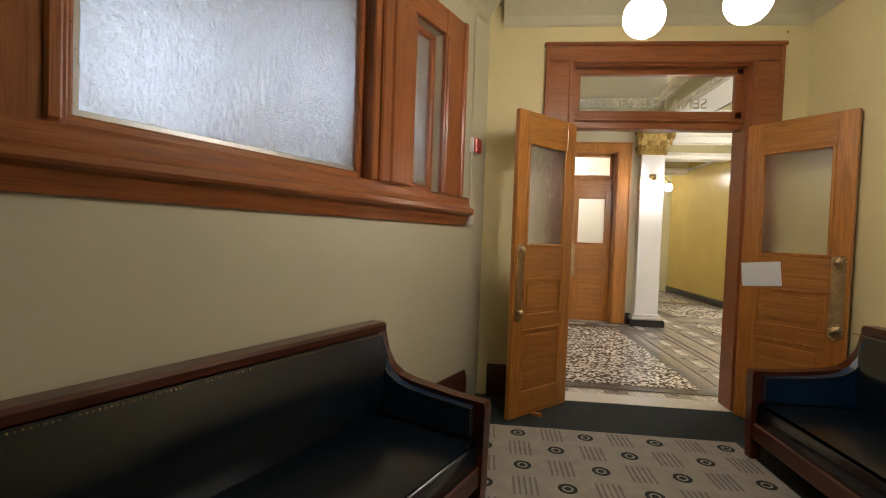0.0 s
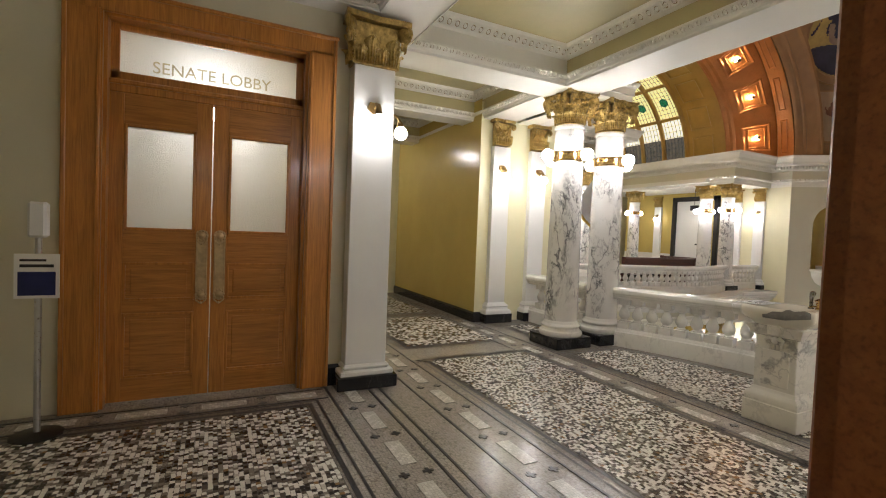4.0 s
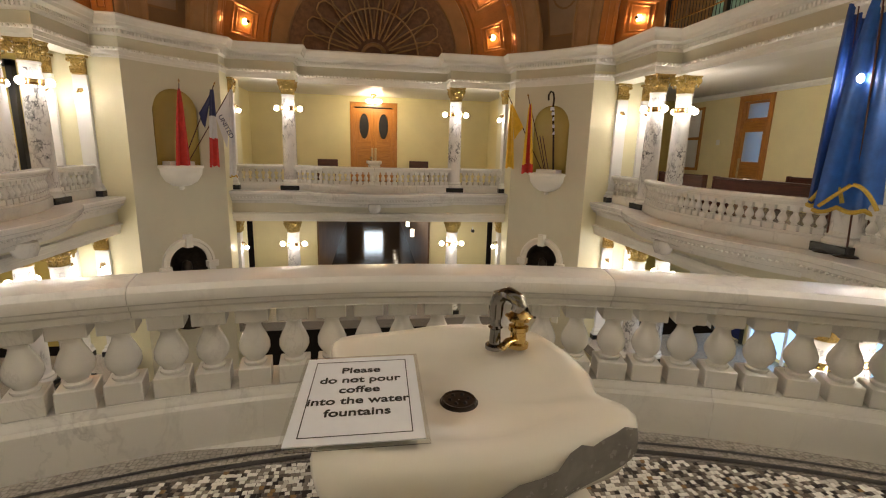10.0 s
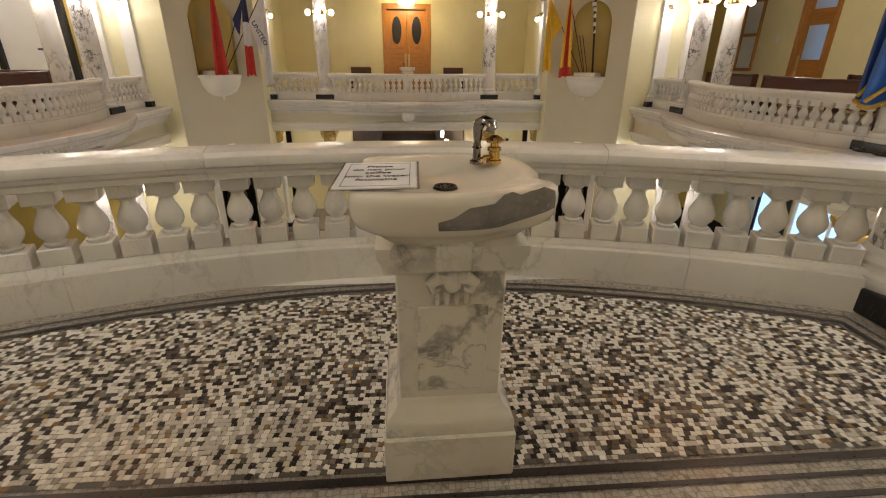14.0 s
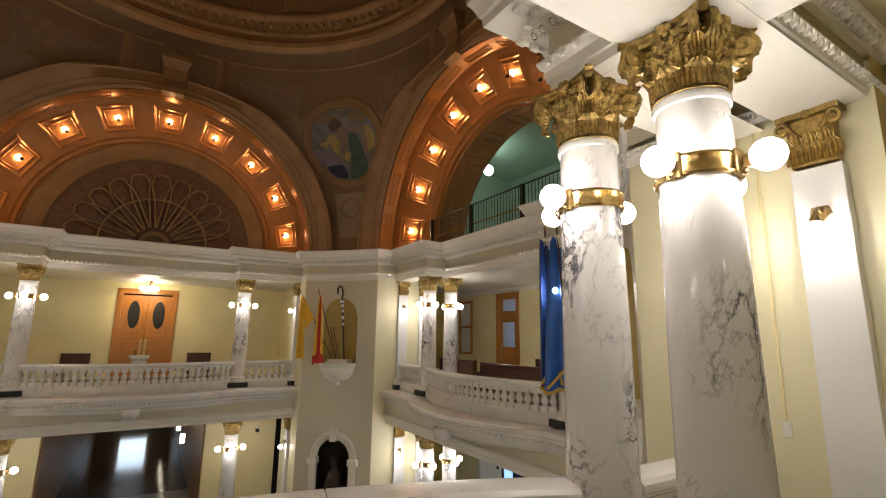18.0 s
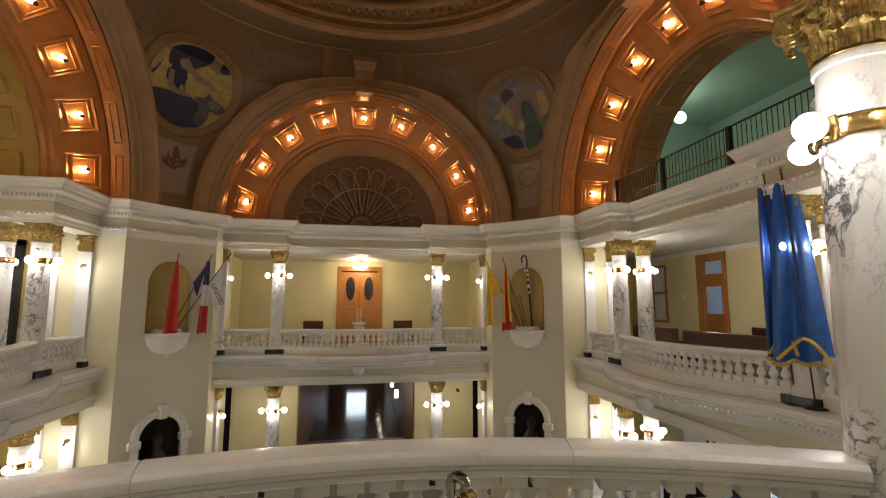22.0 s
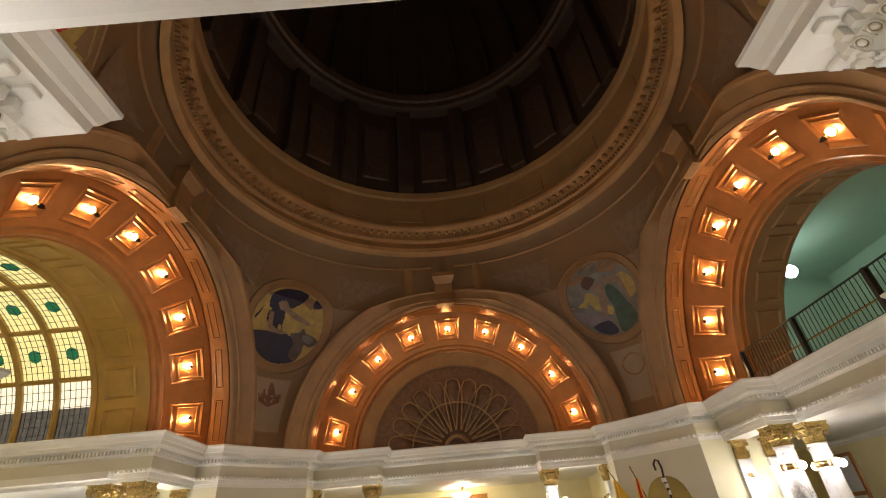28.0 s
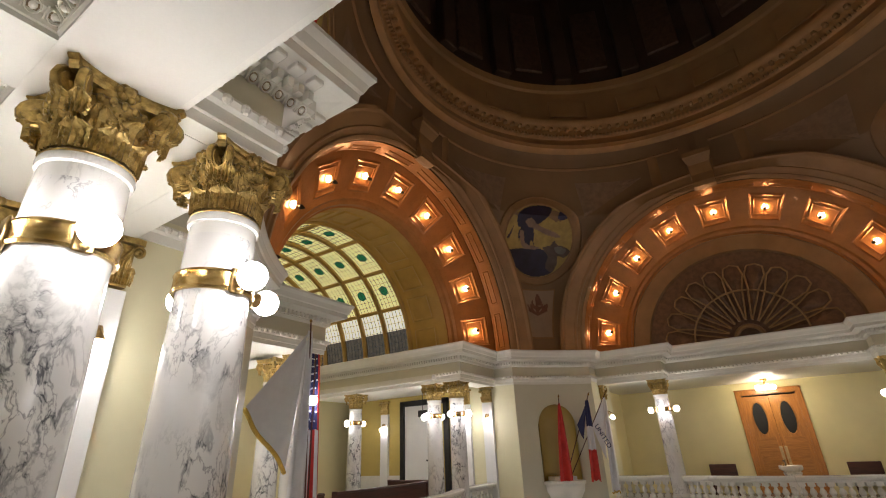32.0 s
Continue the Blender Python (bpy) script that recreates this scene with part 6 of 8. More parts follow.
JOINED = Mb()
for me, ms in ((BELL, [Matrix()]), (ABAC, [Matrix()]), (LF1, [Matrix.Rotation(math.pi / 4 * i, 4, "Z") @ Matrix.Translation((0, 0.185, 0.03)) for i in range(8)]),
               (LF2, [Matrix.Rotation(math.pi / 4 * (i + 0.5), 4, "Z") @ Matrix.Translation((0, 0.187, 0.03)) for i in range(8)]),
               (VOL, [Matrix.Rotation(math.pi / 2 * i + math.pi / 4, 4, "Z") @ Matrix.Translation((0, 0.285, CAP_H * 0.70)) for i in range(4)])):
    for mm in ms:
        JOINED.add([v.co for v in me.vertices], [tuple(p.vertices) for p in me.polygons], mm)
CAPJ = JOINED.mesh("capital", M_GOLD, 50)

PLINTH = Mb().box(-0.30, -0.30, 0, 0.30, 0.30, 0.15, None, 0.008).mesh("plinth", M_BLACK)
CBASE = Mb().lathe([(0.001, 0.15), (0.285, 0.15), (0.295, 0.165), (0.298, 0.19), (0.29, 0.215), (0.272, 0.225), (0.262, 0.24), (0.255, 0.26), (0.262, 0.275), (0.268, 0.29), (0.262, 0.305), (0.245, 0.315), (0.238, 0.33), (0.225, 0.36)], 40).mesh("base", M_RAIL, 40)
SHAFT = Mb().lathe([(0.224, 0.35), (0.222, 0.9), (0.216, 1.6), (0.206, 2.3), (0.194, NECK - 0.13)], 40).mesh("shaft", M_COL, 60)
NECKM = Mb().lathe([(0.194, NECK - 0.13), (0.190, NECK - 0.05), (0.205, NECK - 0.045), (0.21, NECK - 0.02), (0.205, NECK), (0.001, NECK)], 40).mesh("necking", M_RAIL, 40)
LZ = 2.61
M_ARM = surf("aged_brass", (0.34, 0.23, 0.09), 0.32, 0.4, 14.0, 0.1, 60.0, metal=0.9)
RINGM = Mb().lathe([(0.205, LZ - 0.06), (0.222, LZ - 0.06), (0.228, LZ - 0.045), (0.222, LZ - 0.03), (0.222, LZ + 0.03), (0.228, LZ + 0.045), (0.222, LZ + 0.06), (0.203, LZ + 0.06)], 32).mesh("lamp_band", M_BRASS, 40)
arm = Mb().box(-0.045, 0.215, LZ - 0.075, 0.045, 0.235, LZ + 0.075, None, 0.008)
arm.tube([(0, 0.22, LZ), (0, 0.235, LZ - 0.035), (0, 0.25, LZ - 0.025), (0, 0.265, LZ + 0.0)], [0.022, 0.016, 0.016, 0.02], 8)
arm.tube([(0, 0.258, LZ), (0, 0.295, LZ)], [0.034, 0.05], 10)
arm.ball((0, 0.245, LZ - 0.05), 0.022, 8, 6)
ARMM = arm.mesh("lamp_arm", M_ARM, 40)
GLOBEM = Mb().ball((0, 0.362, LZ), 0.082, 20, 14).mesh("globe", M_GLOBE, 60)


def column(k, u, v, z=0.0, fine=True):
    ob = thing("column", "veined white marble column with gilded capital and globe lamps" if z == 0 else "veined marble column with gilded capital in the storey below", "column", side(k) @ pose(u, -v, z, 0, 0, 0), "rotunda columns")
    part("plinth", PLINTH, parent=ob, label="black marble plinth")
    part("base", CBASE, parent=ob, label="white moulded base")
    part("shaft", SHAFT, parent=ob)
    part("necking", NECKM, parent=ob)
    if fine:
        add_capital(ob, NECK)
    else:
        part("capital", CAPJ, parent=ob, label="gilded composite capital", m=pose(0, 0, NECK))
    band = part("lamp_band", RINGM, parent=ob, label="brass lamp band")
    for a in (0 if v == V1 else 2, 1, 3):
        ar = part("lamp_arm", ARMM, parent=band, m=Matrix.Rotation(math.pi / 2 * a, 4, "Z"))
        g = part("globe", GLOBEM, parent=band, label="lit milk glass globe", m=ar.matrix_basis.copy())
    return ob


for k in range(4):
    for s in (-1, 1):
        for v in ((V1, V2) if k != 2 else (V1,)):
            cx = CX
            column(k, s * cx, v, 0.0, k == 0)
            column(k, s * cx, v, LOW, False)
# further columns in the stair hall
for v in (11.6,):
    for s in (-1, 1):
        column(3, s * CX, v, 0.0, False)

# pilasters
PW = 0.168
psh = Mb().box(-PW, -0.001, 0.33, PW, 0.10, NECK - 0.02, None, 0.004).mesh("shaft", M_WHITE)
pbs = Mb().sweep([(-PW - 0.0, 0.0), (-PW, 0.10), (PW, 0.10), (PW, 0.0)], [(0.09, 0.15), (0.09, 0.19), (0.075, 0.215), (0.05, 0.23), (0.04, 0.26), (0.055, 0.28), (0.03, 0.31), (0.0, 0.34)]).mesh("base", M_WHITE, 40)
ppl = Mb().box(-PW - 0.10, -0.001, 0, PW + 0.10, 0.21, 0.15, None, 0.006).mesh("plinth", M_BLACK)
pc = Mb()
pc.prism([(-PW - 0.015, 0), (-PW - 0.015, 0.115), (PW + 0.015, 0.115), (PW + 0.015, 0)], 0.0, CAP_H * 0.86, None, 1.04)
pc.prism([(-PW - 0.09, 0), (-PW - 0.09, 0.16), (-PW, 0.17), (0, 0.145), (PW, 0.17), (PW + 0.09, 0.16), (PW + 0.09, 0)], CAP_H * 0.88, CAP_H)
pc.v = [(x * 0.80, y, z) for x, y, z in pc.v]
pcap = pc.mesh("capital", M_GOLD, 50)
pl1 = leaf_mesh(CAP_H * 0.36, 0.052, 0.05).mesh("acanthus_leaf", M_GOLD, 60)
pl2 = leaf_mesh(CAP_H * 0.60, 0.050, 0.055).mesh("acanthus_leaf", M_GOLD, 60)
pv = Mb().tube([(-0.10, 0, -0.09), (-0.05, 0, -0.01)] + [(0.055 * (1 - i / 16) * math.cos(1.9 - 0.55 * i), 0.004, 0.055 * (1 - i / 16) * math.sin(1.9 - 0.55 * i)) for i in range(14)], 0.018, 6)
pv.ball((0, 0.005, 0), 0.030, 8, 6)
pvol = [pv.mesh("volute", M_GOLD, 60), Mb().add([(-x, y, z) for x, y, z in pv.v], pv.f).mesh("volute", M_GOLD, 60)]
pflo = Mb().ball((0, 0, 0), 0.034, 8, 6).mesh("rosette", M_GOLD, 60)
wl = Mb().prism([(-0.05, -0.03), (0.05, -0.03), (0.07, 0.03), (0.0, 0.09), (-0.07, 0.03)], 0.0, 0.03, Matrix.Translation((0, 0.10, LZ + 0.05)) @ Matrix.Rotation(-math.pi / 2, 4, "X"))
wl.tube([(0, 0.12, LZ + 0.03), (0, 0.17, LZ + 0.06), (0, 0.22, LZ + 0.02), (0, 0.24, LZ - 0.03)], [0.016, 0.014, 0.014, 0.03], 8)
wl.tube([(0, 0.24, LZ - 0.02), (0, 0.245, LZ - 0.06)], [0.03, 0.045], 10)
wlm = wl.mesh("lamp_arm", M_ARM, 40)
wgm = Mb().ball((0, 0.25, LZ - 0.12), 0.066, 16, 10).mesh("globe", M_GLOBE, 60)


def pilaster(m, lamp=True, label="white painted pilaster with gilded capital and wall lamp", z=0.0):
    ob = thing("pilaster", label, "pilaster", m @ Matrix.Translation((0, 0, z)), "pilasters")
    part("plinth", ppl, parent=ob, label="black marble plinth")
    part("base", pbs, parent=ob)
    part("shaft", psh, parent=ob)
    cap = part("capital", pcap, parent=ob, label="gilded pilaster capital", m=pose(0, 0, NECK))
    for i in range(4):
        part("acanthus_leaf", pl1, parent=cap, m=pose(-0.135 + 0.09 * i, 0.115, 0.02))
    for i in range(3):
        part("acanthus_leaf", pl2, parent=cap, m=pose(-0.09 + 0.09 * i, 0.112, 0.02))
    for i, sx in enumerate((1, -1)):
        part("volute", pvol[i], parent=cap, m=pose(sx * 0.165, 0.15, CAP_H * 0.72))
    part("rosette", pflo, parent=cap, m=pose(0, 0.15, CAP_H * 0.92))
    if lamp:
        ar = part("lamp_arm", wlm, parent=ob, label="dark bronze lamp arm")
        part("globe", wgm, parent=ob, label="lit milk glass globe")
    return ob


# pilasters on the pier returns: local x along the wall, y out of it
for k in range(4):
    for s in (-1, 1):
        for v in ((V1 - 0.03, 8.56) if k != 2 else (V1 - 0.03,)):
            for z in (0.0, LOW):
                pilaster(side(k) @ pose(s * (PA if k else PN), -v, 0, 0, 0, s * 90), True, z=z)
# pilasters at the ends of the hall walls
for s in (-1, 1):
    ob = thing("hall_pilaster", "white square pilaster with gilded capital at the hall corner", "pilaster", pose(-2.16 if s < 0 else WX - 0.08, -3.11, 0) @ Matrix.Diagonal((1 if s < 0 else 0.5, 1, 1, 1)), "hall pilasters")
    part("plinth", Mb().box(-0.30, -0.29, 0, 0.30, 0.29, 0.12, None, 0.006), M_BLACK, ob, "black marble plinth")
    part("base", Mb().box(-0.27, -0.26, 0.12, 0.27, 0.26, 0.17, None, 0.01).box(-0.24, -0.23, 0.17, 0.24, 0.23, 0.22, None, 0.02), M_WHITE, ob)
    part("shaft", Mb().box(-0.20, -0.20, 0.2, 0.20, 0.20, NECK, None, 0.006), M_WHITE, ob)
    cp2 = part("capital", Mb().prism([(-0.22, -0.22), (0.22, -0.22), (0.22, 0.22), (-0.22, 0.22)], 0, CAP_H * 0.86, None, 1.05).prism([(-0.31, -0.31), (0, -0.28), (0.31, -0.31), (0.28, 0), (0.31, 0.31), (0, 0.28), (-0.31, 0.31), (-0.28, 0)], CAP_H * 0.88, CAP_H), M_GOLD, ob, "gilded capital", pose(0, 0, NECK))
    for side_a, off, n in ((0, 0.222, 4), (90, 0.222, 4), (180, 0.222, 4), (270, 0.222, 4)):
        for i in range(n):
            part("acanthus_leaf", LF1 if i % 2 else LF2, parent=cp2, m=Matrix.Rotation(radians(side_a), 4, "Z") @ Matrix.Translation(((i - (n - 1) / 2) * 0.105, off, 0.02)))
    for sx in (-1, 1):
        for sy in (-1, 1):
            part("volute", VOL, parent=cp2, m=Matrix.Translation((sx * 0.22, sy * 0.22, CAP_H * 0.74)) @ Matrix.Rotation(math.atan2(-sx, sy), 4, "Z") @ Matrix.Translation((0, 0.05, 0)))
    for ang, off in ((90 * s, 0.10), (0, 0.10)):
        lm = Matrix.Rotation(radians(ang), 4, "Z") @ Matrix.Translation((0, off, 0))
        part("lamp_arm", wlm, parent=ob, label="dark bronze lamp arm", m=lm)
        part("globe", wgm, parent=ob, label="lit milk glass globe", m=lm)

# ---- balustrades ----
B0, B1 = 0.25, 0.665
bal = Mb()
bal.box(-0.076, -0.074, B0, 0.076, 0.074, B0 + 0.10, None, 0.005)
bal.lathe([(0.050, B0 + 0.100), (0.055, B0 + 0.108), (0.055, B0 + 0.117), (0.042, B0 + 0.123), (0.044, B0 + 0.132), (0.064, B0 + 0.157), (0.074, B0 + 0.182), (0.073, B0 + 0.212), (0.058, B0 + 0.251), (0.042, B0 + 0.283), (0.036, B0 + 0.306), (0.038, B0 + 0.315), (0.050, B0 + 0.319), (0.050, B0 + 0.330), (0.040, B0 + 0.337)], 18)
bal.box(-0.074, -0.072, B0 + 0.337, 0.074, 0.072, B1 + 0.005, None, 0.004)
BALM = bal.mesh("baluster", M_RAIL, 35)
RAILPROF = [(-0.115, B1), (0.10, B1), (0.105, B1 + 0.03), (0.125, B1 + 0.045), (0.13, B1 + 0.065), (0.145, B1 + 0.075), (0.15, B1 + 0.10), (0.145, B1 + 0.125), (0.12, B1 + 0.15), (0.06, RAIL), (-0.06, RAIL), (-0.12, B1 + 0.15), (-0.145, B1 + 0.125), (-0.15, B1 + 0.10), (-0.145, B1 + 0.075), (-0.13, B1 + 0.065), (-0.125, B1 + 0.045), (-0.105, B1 + 0.03), (-0.10, B1)]
BASEPROF = [(-0.13, -0.01), (0.13, -0.01), (0.13, 0.18), (0.125, 0.20), (0.10, 0.21), (0.095, 0.225), (0.085, 0.235), (0.08, B0), (-0.08, B0), (-0.085, 0.235), (-0.095, 0.225), (-0.10, 0.21), (-0.125, 0.20), (-0.13, 0.18), (-0.13, -0.01)]


def curve_at(u):
    y = -V1 + bulge(u)
    e = 0.01
    return y, math.atan2(bulge(u + e) - bulge(u - e), 2 * e)


for k in range(4):
    ob = thing("balustrade", "white marble balustrade with turned balusters", "balustrade", side(k), "gallery balustrades")
    # lengths by arc, so that balusters stand evenly
    fine = [-2.52 + 5.04 * i / 400 for i in range(401)]
    acc = [0.0]
    for a, b in zip(fine, fine[1:]):
        acc.append(acc[-1] + math.hypot(b - a, bulge(b) - bulge(a)))
    total = acc[-1]
    n = 28
    js = [fine[min(range(401), key=lambda q: abs(acc[q] - total * (i + 0.5) / n))] for i in range(n)]
    for u in js:
        y, a = curve_at(u)
        part("baluster", BALM, parent=ob, m=pose(u, y, 0, 0, 0, math.degrees(a)))
    cuts = [-2.56, -1.62, 0.0 if k else -0.98, 1.62 if k else 1.05, 2.56] if k else [-2.56, -1.14, 1.16, 2.56]
    for a, b in zip(cuts, cuts[1:]):
        pts = [(u, -V1 + bulge(u)) for u in [a + 0.003 + (b - a - 0.006) * i / 14 for i in range(15)]]
        part("rail", Mb().sweep(pts, RAILPROF), M_RAIL, ob, smooth=30)
    cuts = [-2.56, -1.9, -0.62, 0.75, 1.7, 2.56]
    for a, b in zip(cuts, cuts[1:]):
        pts = [(u, -V1 + bulge(u)) for u in [a + 0.002 + (b - a - 0.004) * i / 10 for i in range(11)]]
        part("base_course", Mb().sweep(pts, BASEPROF), M_RAIL, ob, smooth=30)
    for s in (-1, 1):
        pts = [(s * 2.96, -V1), (s * ((PA if k else PN) - 0.09), -V1)][::s]
        part("rail", Mb().sweep(pts, RAILPROF), M_RAIL, ob, smooth=30)
        part("base_course", Mb().sweep(pts, BASEPROF), M_RAIL, ob, smooth=30)
        for i in range(9 if k else 6):
            part("baluster", BALM, parent=ob, m=pose(s * (3.12 + 0.205 * i), -V1, 0))

# ---- drinking fountains ----
def fountain(m, label):
    ob = thing("drinking_fountain", label, "fountain", m)
    part("plinth_block", Mb().box(-0.212, -0.214, 0, 0.212, 0.214, 0.18, None, 0.006), M_FOUNT, ob)
    part("plinth_moulding", Mb().sweep([(-0.160, -0.158), (-0.160, 0.158), (0.160, 0.158), (0.160, -0.158)], [(0.045, 0.18), (0.045, 0.225), (0.035, 0.245), (0.012, 0.265), (0.005, 0.29), (0.0, 0.30)], True), M_FOUNT, ob, smooth=40)
    part("shaft", Mb().box(-0.160, -0.158, 0.18, 0.160, 0.158, 0.80, None, 0.006), M_FOUNT, ob)
    part("shaft_panel", Mb().box(-0.100, -0.167, 0.33, 0.110, -0.156, 0.63, None, 0.004), M_FOUNT, ob)
    part("neck_moulding", Mb().sweep([(-0.160, -0.158), (-0.160, 0.158), (0.160, 0.158), (0.160, -0.158)], [(0.0, 0.74), (0.03, 0.75), (0.035, 0.77), (0.038, 0.785), (0.048, 0.80), (0.05, 0.83), (0.0, 0.84)], True), M_FOUNT, ob, smooth=40)
    br = Mb().box(-0.06, -0.225, 0.755, 0.06, -0.16, 0.845, None, 0.010)
    for sx in (-1, 1):
        br.tube([(sx * 0.012, -0.19, 0.725), (sx * 0.045, -0.205, 0.735), (sx * 0.07, -0.20, 0.715), (sx * 0.06, -0.195, 0.69), (sx * 0.038, -0.19, 0.695)], [0.016, 0.02, 0.018, 0.014, 0.01], 8)
    br.ball((0, -0.19, 0.715), 0.032, 10, 7, 1.1)
    for i in range(4):
        br.box(-0.056 + 0.032 * i, -0.19, 0.635, -0.038 + 0.032 * i, -0.165, 0.680, None, 0.005)
    br.v = [(x * 0.9, y + 0.014, z) for x, y, z in br.v]
    part("carved_bracket", br, M_FOUNT, ob, smooth=40)
    # basin: scalloped outline, belly, rim and hollow
    out = smooth_loop([(-0.30, 0.25), (-0.14, 0.285), (0.0, 0.32), (0.13, 0.315), (0.255, 0.265), (0.31, 0.13), (0.318, -0.02), (0.292, -0.13), (0.332, -0.20), (0.29, -0.255), (0.19, -0.29), (0.07, -0.335), (-0.10, -0.34), (-0.25, -0.315), (-0.318, -0.235), (-0.288, -0.13), (-0.305, 0.0), (-0.30, 0.13)], 4)
    out = [(x * 0.85, y * 0.85) for x, y in out]
    n = len(out)
    hx, hy = 0.0, -0.02
    rings = [(0.62, 0.80, 0), (0.68, 0.835, 0), (0.77, 0.860, 0), (0.87, 0.878, 0), (0.95, 0.895, 0), (0.985, 0.917, 0), (1.0, 0.945, 0), (1.0, 0.968, 0), (0.985, 0.985, 0), (0.95, 0.992, 0), (0.86, 0.992, 1), (0.78, 0.986, 1), (0.70, 0.976, 1), (0.58, 0.963, 1), (0.42, 0.954, 1), (0.25, 0.949, 1), (0.10, 0.946, 1), (0.002, 0.945, 1)]
    vs = []
    for s, z, inner in rings:
        for j, (x, y) in enumerate(out):
            if inner:
                a = math.atan2(y - hy, x - hx)
                rx, ry = 0.25, 0.235
                q = (1 - min(1, (s - 0.3) / 0.65)) if s > 0.3 else 1.0
                ex, ey = hx + rx * math.cos(a) * s, hy + ry * math.sin(a) * s
                px, py = x * s, y * s
                vs.append((px * (1 - q) + ex * q, py * (1 - q) + ey * q, z))
            else:
                vs.append((x * s, y * s, z))
    fs = [(i * n + j, i * n + (j + 1) % n, (i + 1) * n + (j + 1) % n, (i + 1) * n + j) for i in range(len(rings) - 1) for j in range(n)]
    part("basin", Mb().add(vs, fs), M_BASIN, ob, "cream marble scalloped basin", smooth=50)
    st = Mb()
    # grey streak across the front belly
    seg = [j for j in range(n) if out[j][1] < -0.166 and -0.083 < out[j][0] < 0.27]
    stp = []
    for j in seg:
        x, y = out[j]
        t = (x + 0.083) / 0.357
        stp.append((x, y, t))
    stp.sort(key=lambda p: p[2])
    vs = []
    for x, y, t in stp:
        wob = 0.006 * math.sin(23 * t + 1) + 0.004 * math.sin(51 * t)
        foot = 0.906 + 0.035 * max(0.0, t - 0.55) / 0.45
        top = 0.908 + 0.080 * min(1.0, t / 0.62) ** 0.7 + wob * min(1.0, 4 * t)
        for q in range(5):
            z = top + (foot - top) * q / 4
            s = 1.008 - max(0, z - 0.965) * 0.75 - (0 if z > 0.94 else (0.94 - z) * 0.55 if z > 0.92 else 0.011 + (0.92 - z) * 2.4)
            vs.append((x * s, y * s - 0.004, z + (0.004 if q == 0 else 0)))
    st.add(vs, [(5 * i + a, 5 * i + 5 + a, 5 * i + 6 + a, 5 * i + 1 + a) for i in range(len(stp) - 1) for a in range(4)])
    part("grey_streak", st, M_GREYVEIN, ob, "grey vein across the basin's front")
    dr = part("drain", Mb().lathe([(0.001, 0.934), (0.028, 0.934), (0.033, 0.936), (0.035, 0.931), (0.038, 0.929)], 18, Matrix.Translation((hx - 0.008, hy - 0.016, 0.020))), M_BRONZE, ob, "dark drain grate")
    hl = Mb()
    for i in range(6):
        a = math.pi / 3 * i
        hl.ball((hx - 0.008 + 0.018 * math.cos(a), hy - 0.016 + 0.018 * math.sin(a), 0.955), 0.004, 6, 4)
    part("drain_holes", hl, M_IRON, dr)
    sp = Mb()
    sp.lathe([(0.001, 0.985), (0.018, 0.985), (0.018, 0.995), (0.011, 1.0), (0.010, 1.04), (0.014, 1.045), (0.010, 1.05), (0.009, 1.08)], 12, Matrix.Translation((0.125, 0.195, 0)))
    sp.tube([(0.125, 0.195, 1.07), (0.125, 0.195, 1.11), (0.130, 0.19, 1.135), (0.140, 0.175, 1.145), (0.150, 0.158, 1.14), (0.153, 0.15, 1.125), (0.148, 0.155, 1.11)], [0.011, 0.013, 0.016, 0.018, 0.016, 0.013, 0.010], 10)
    sp.v = [(0.107 + (x - 0.125) * 1.25, 0.125 + (y - 0.195) * 1.25, 0.985 + (z - 0.985) * 0.86) for x, y, z in sp.v]
    part("spout", sp, M_CHROME, ob, "dark chrome gooseneck spout", smooth=40)
    vl = Mb().lathe([(0.001, 0.985), (0.024, 0.985), (0.024, 1.0), (0.018, 1.005), (0.017, 1.04), (0.022, 1.045), (0.022, 1.06), (0.014, 1.065), (0.012, 1.08), (0.026, 1.085), (0.028, 1.095), (0.020, 1.105), (0.010, 1.115), (0.001, 1.117)], 16, Matrix.Translation((0.185, 0.185, 0)))
    vl.tube([(0.185, 0.185, 1.015), (0.155, 0.16, 1.022), (0.135, 0.145, 1.005)], [0.012, 0.010, 0.009], 8)
    for i in range(5):
        a = 2 * math.pi / 5 * i
        vl.ball((0.185 + 0.026 * math.cos(a), 0.185 + 0.026 * math.sin(a), 1.09), 0.007, 6, 5)
    vl.v = [(0.163 + (x - 0.185) * 1.05, 0.128 + (y - 0.185) * 1.05, 0.985 + (z - 0.985) * 0.68) for x, y, z in vl.v]
    part("valve", vl, M_BRASS, ob, "polished brass push valve", smooth=40)
    return ob


fountain(pose(0.107, -0.067, 0, 0, 0, 1), "cream marble pedestal drinking fountain with a scalloped basin")
fountain(side(2) @ pose(0, -8.55, 0), "cream marble pedestal drinking fountain on the far gallery")

nt = thing("notice", "laminated white notice lying on the fountain's basin", "notice", pose(-0.090, -0.145, 1.001, 1.0, -1.0, -1.0))
part("sheet", Mb().box(-0.106, -0.140, -0.0012, 0.106, 0.140, 0.0008), M_PAPER, nt)
part("laminate", Mb().box(-0.113, -0.150, -0.0022, 0.113, 0.150, -0.0014), M_CLEAR, nt)
bd = Mb()
for d, w in ((0.018, 0.0016),):
    for x0, y0, x1, y1 in ((-0.106 + d, -0.140 + d, 0.106 - d, -0.140 + d + w), (-0.106 + d, 0.140 - d - w, 0.106 - d, 0.140 - d), (-0.106 + d, -0.140 + d, -0.106 + d + w, 0.140 - d), (0.106 - d - w, -0.140 + d, 0.106 - d, 0.140 - d)):
        bd.box(x0, y0, 0.0009, x1, y1, 0.0013)
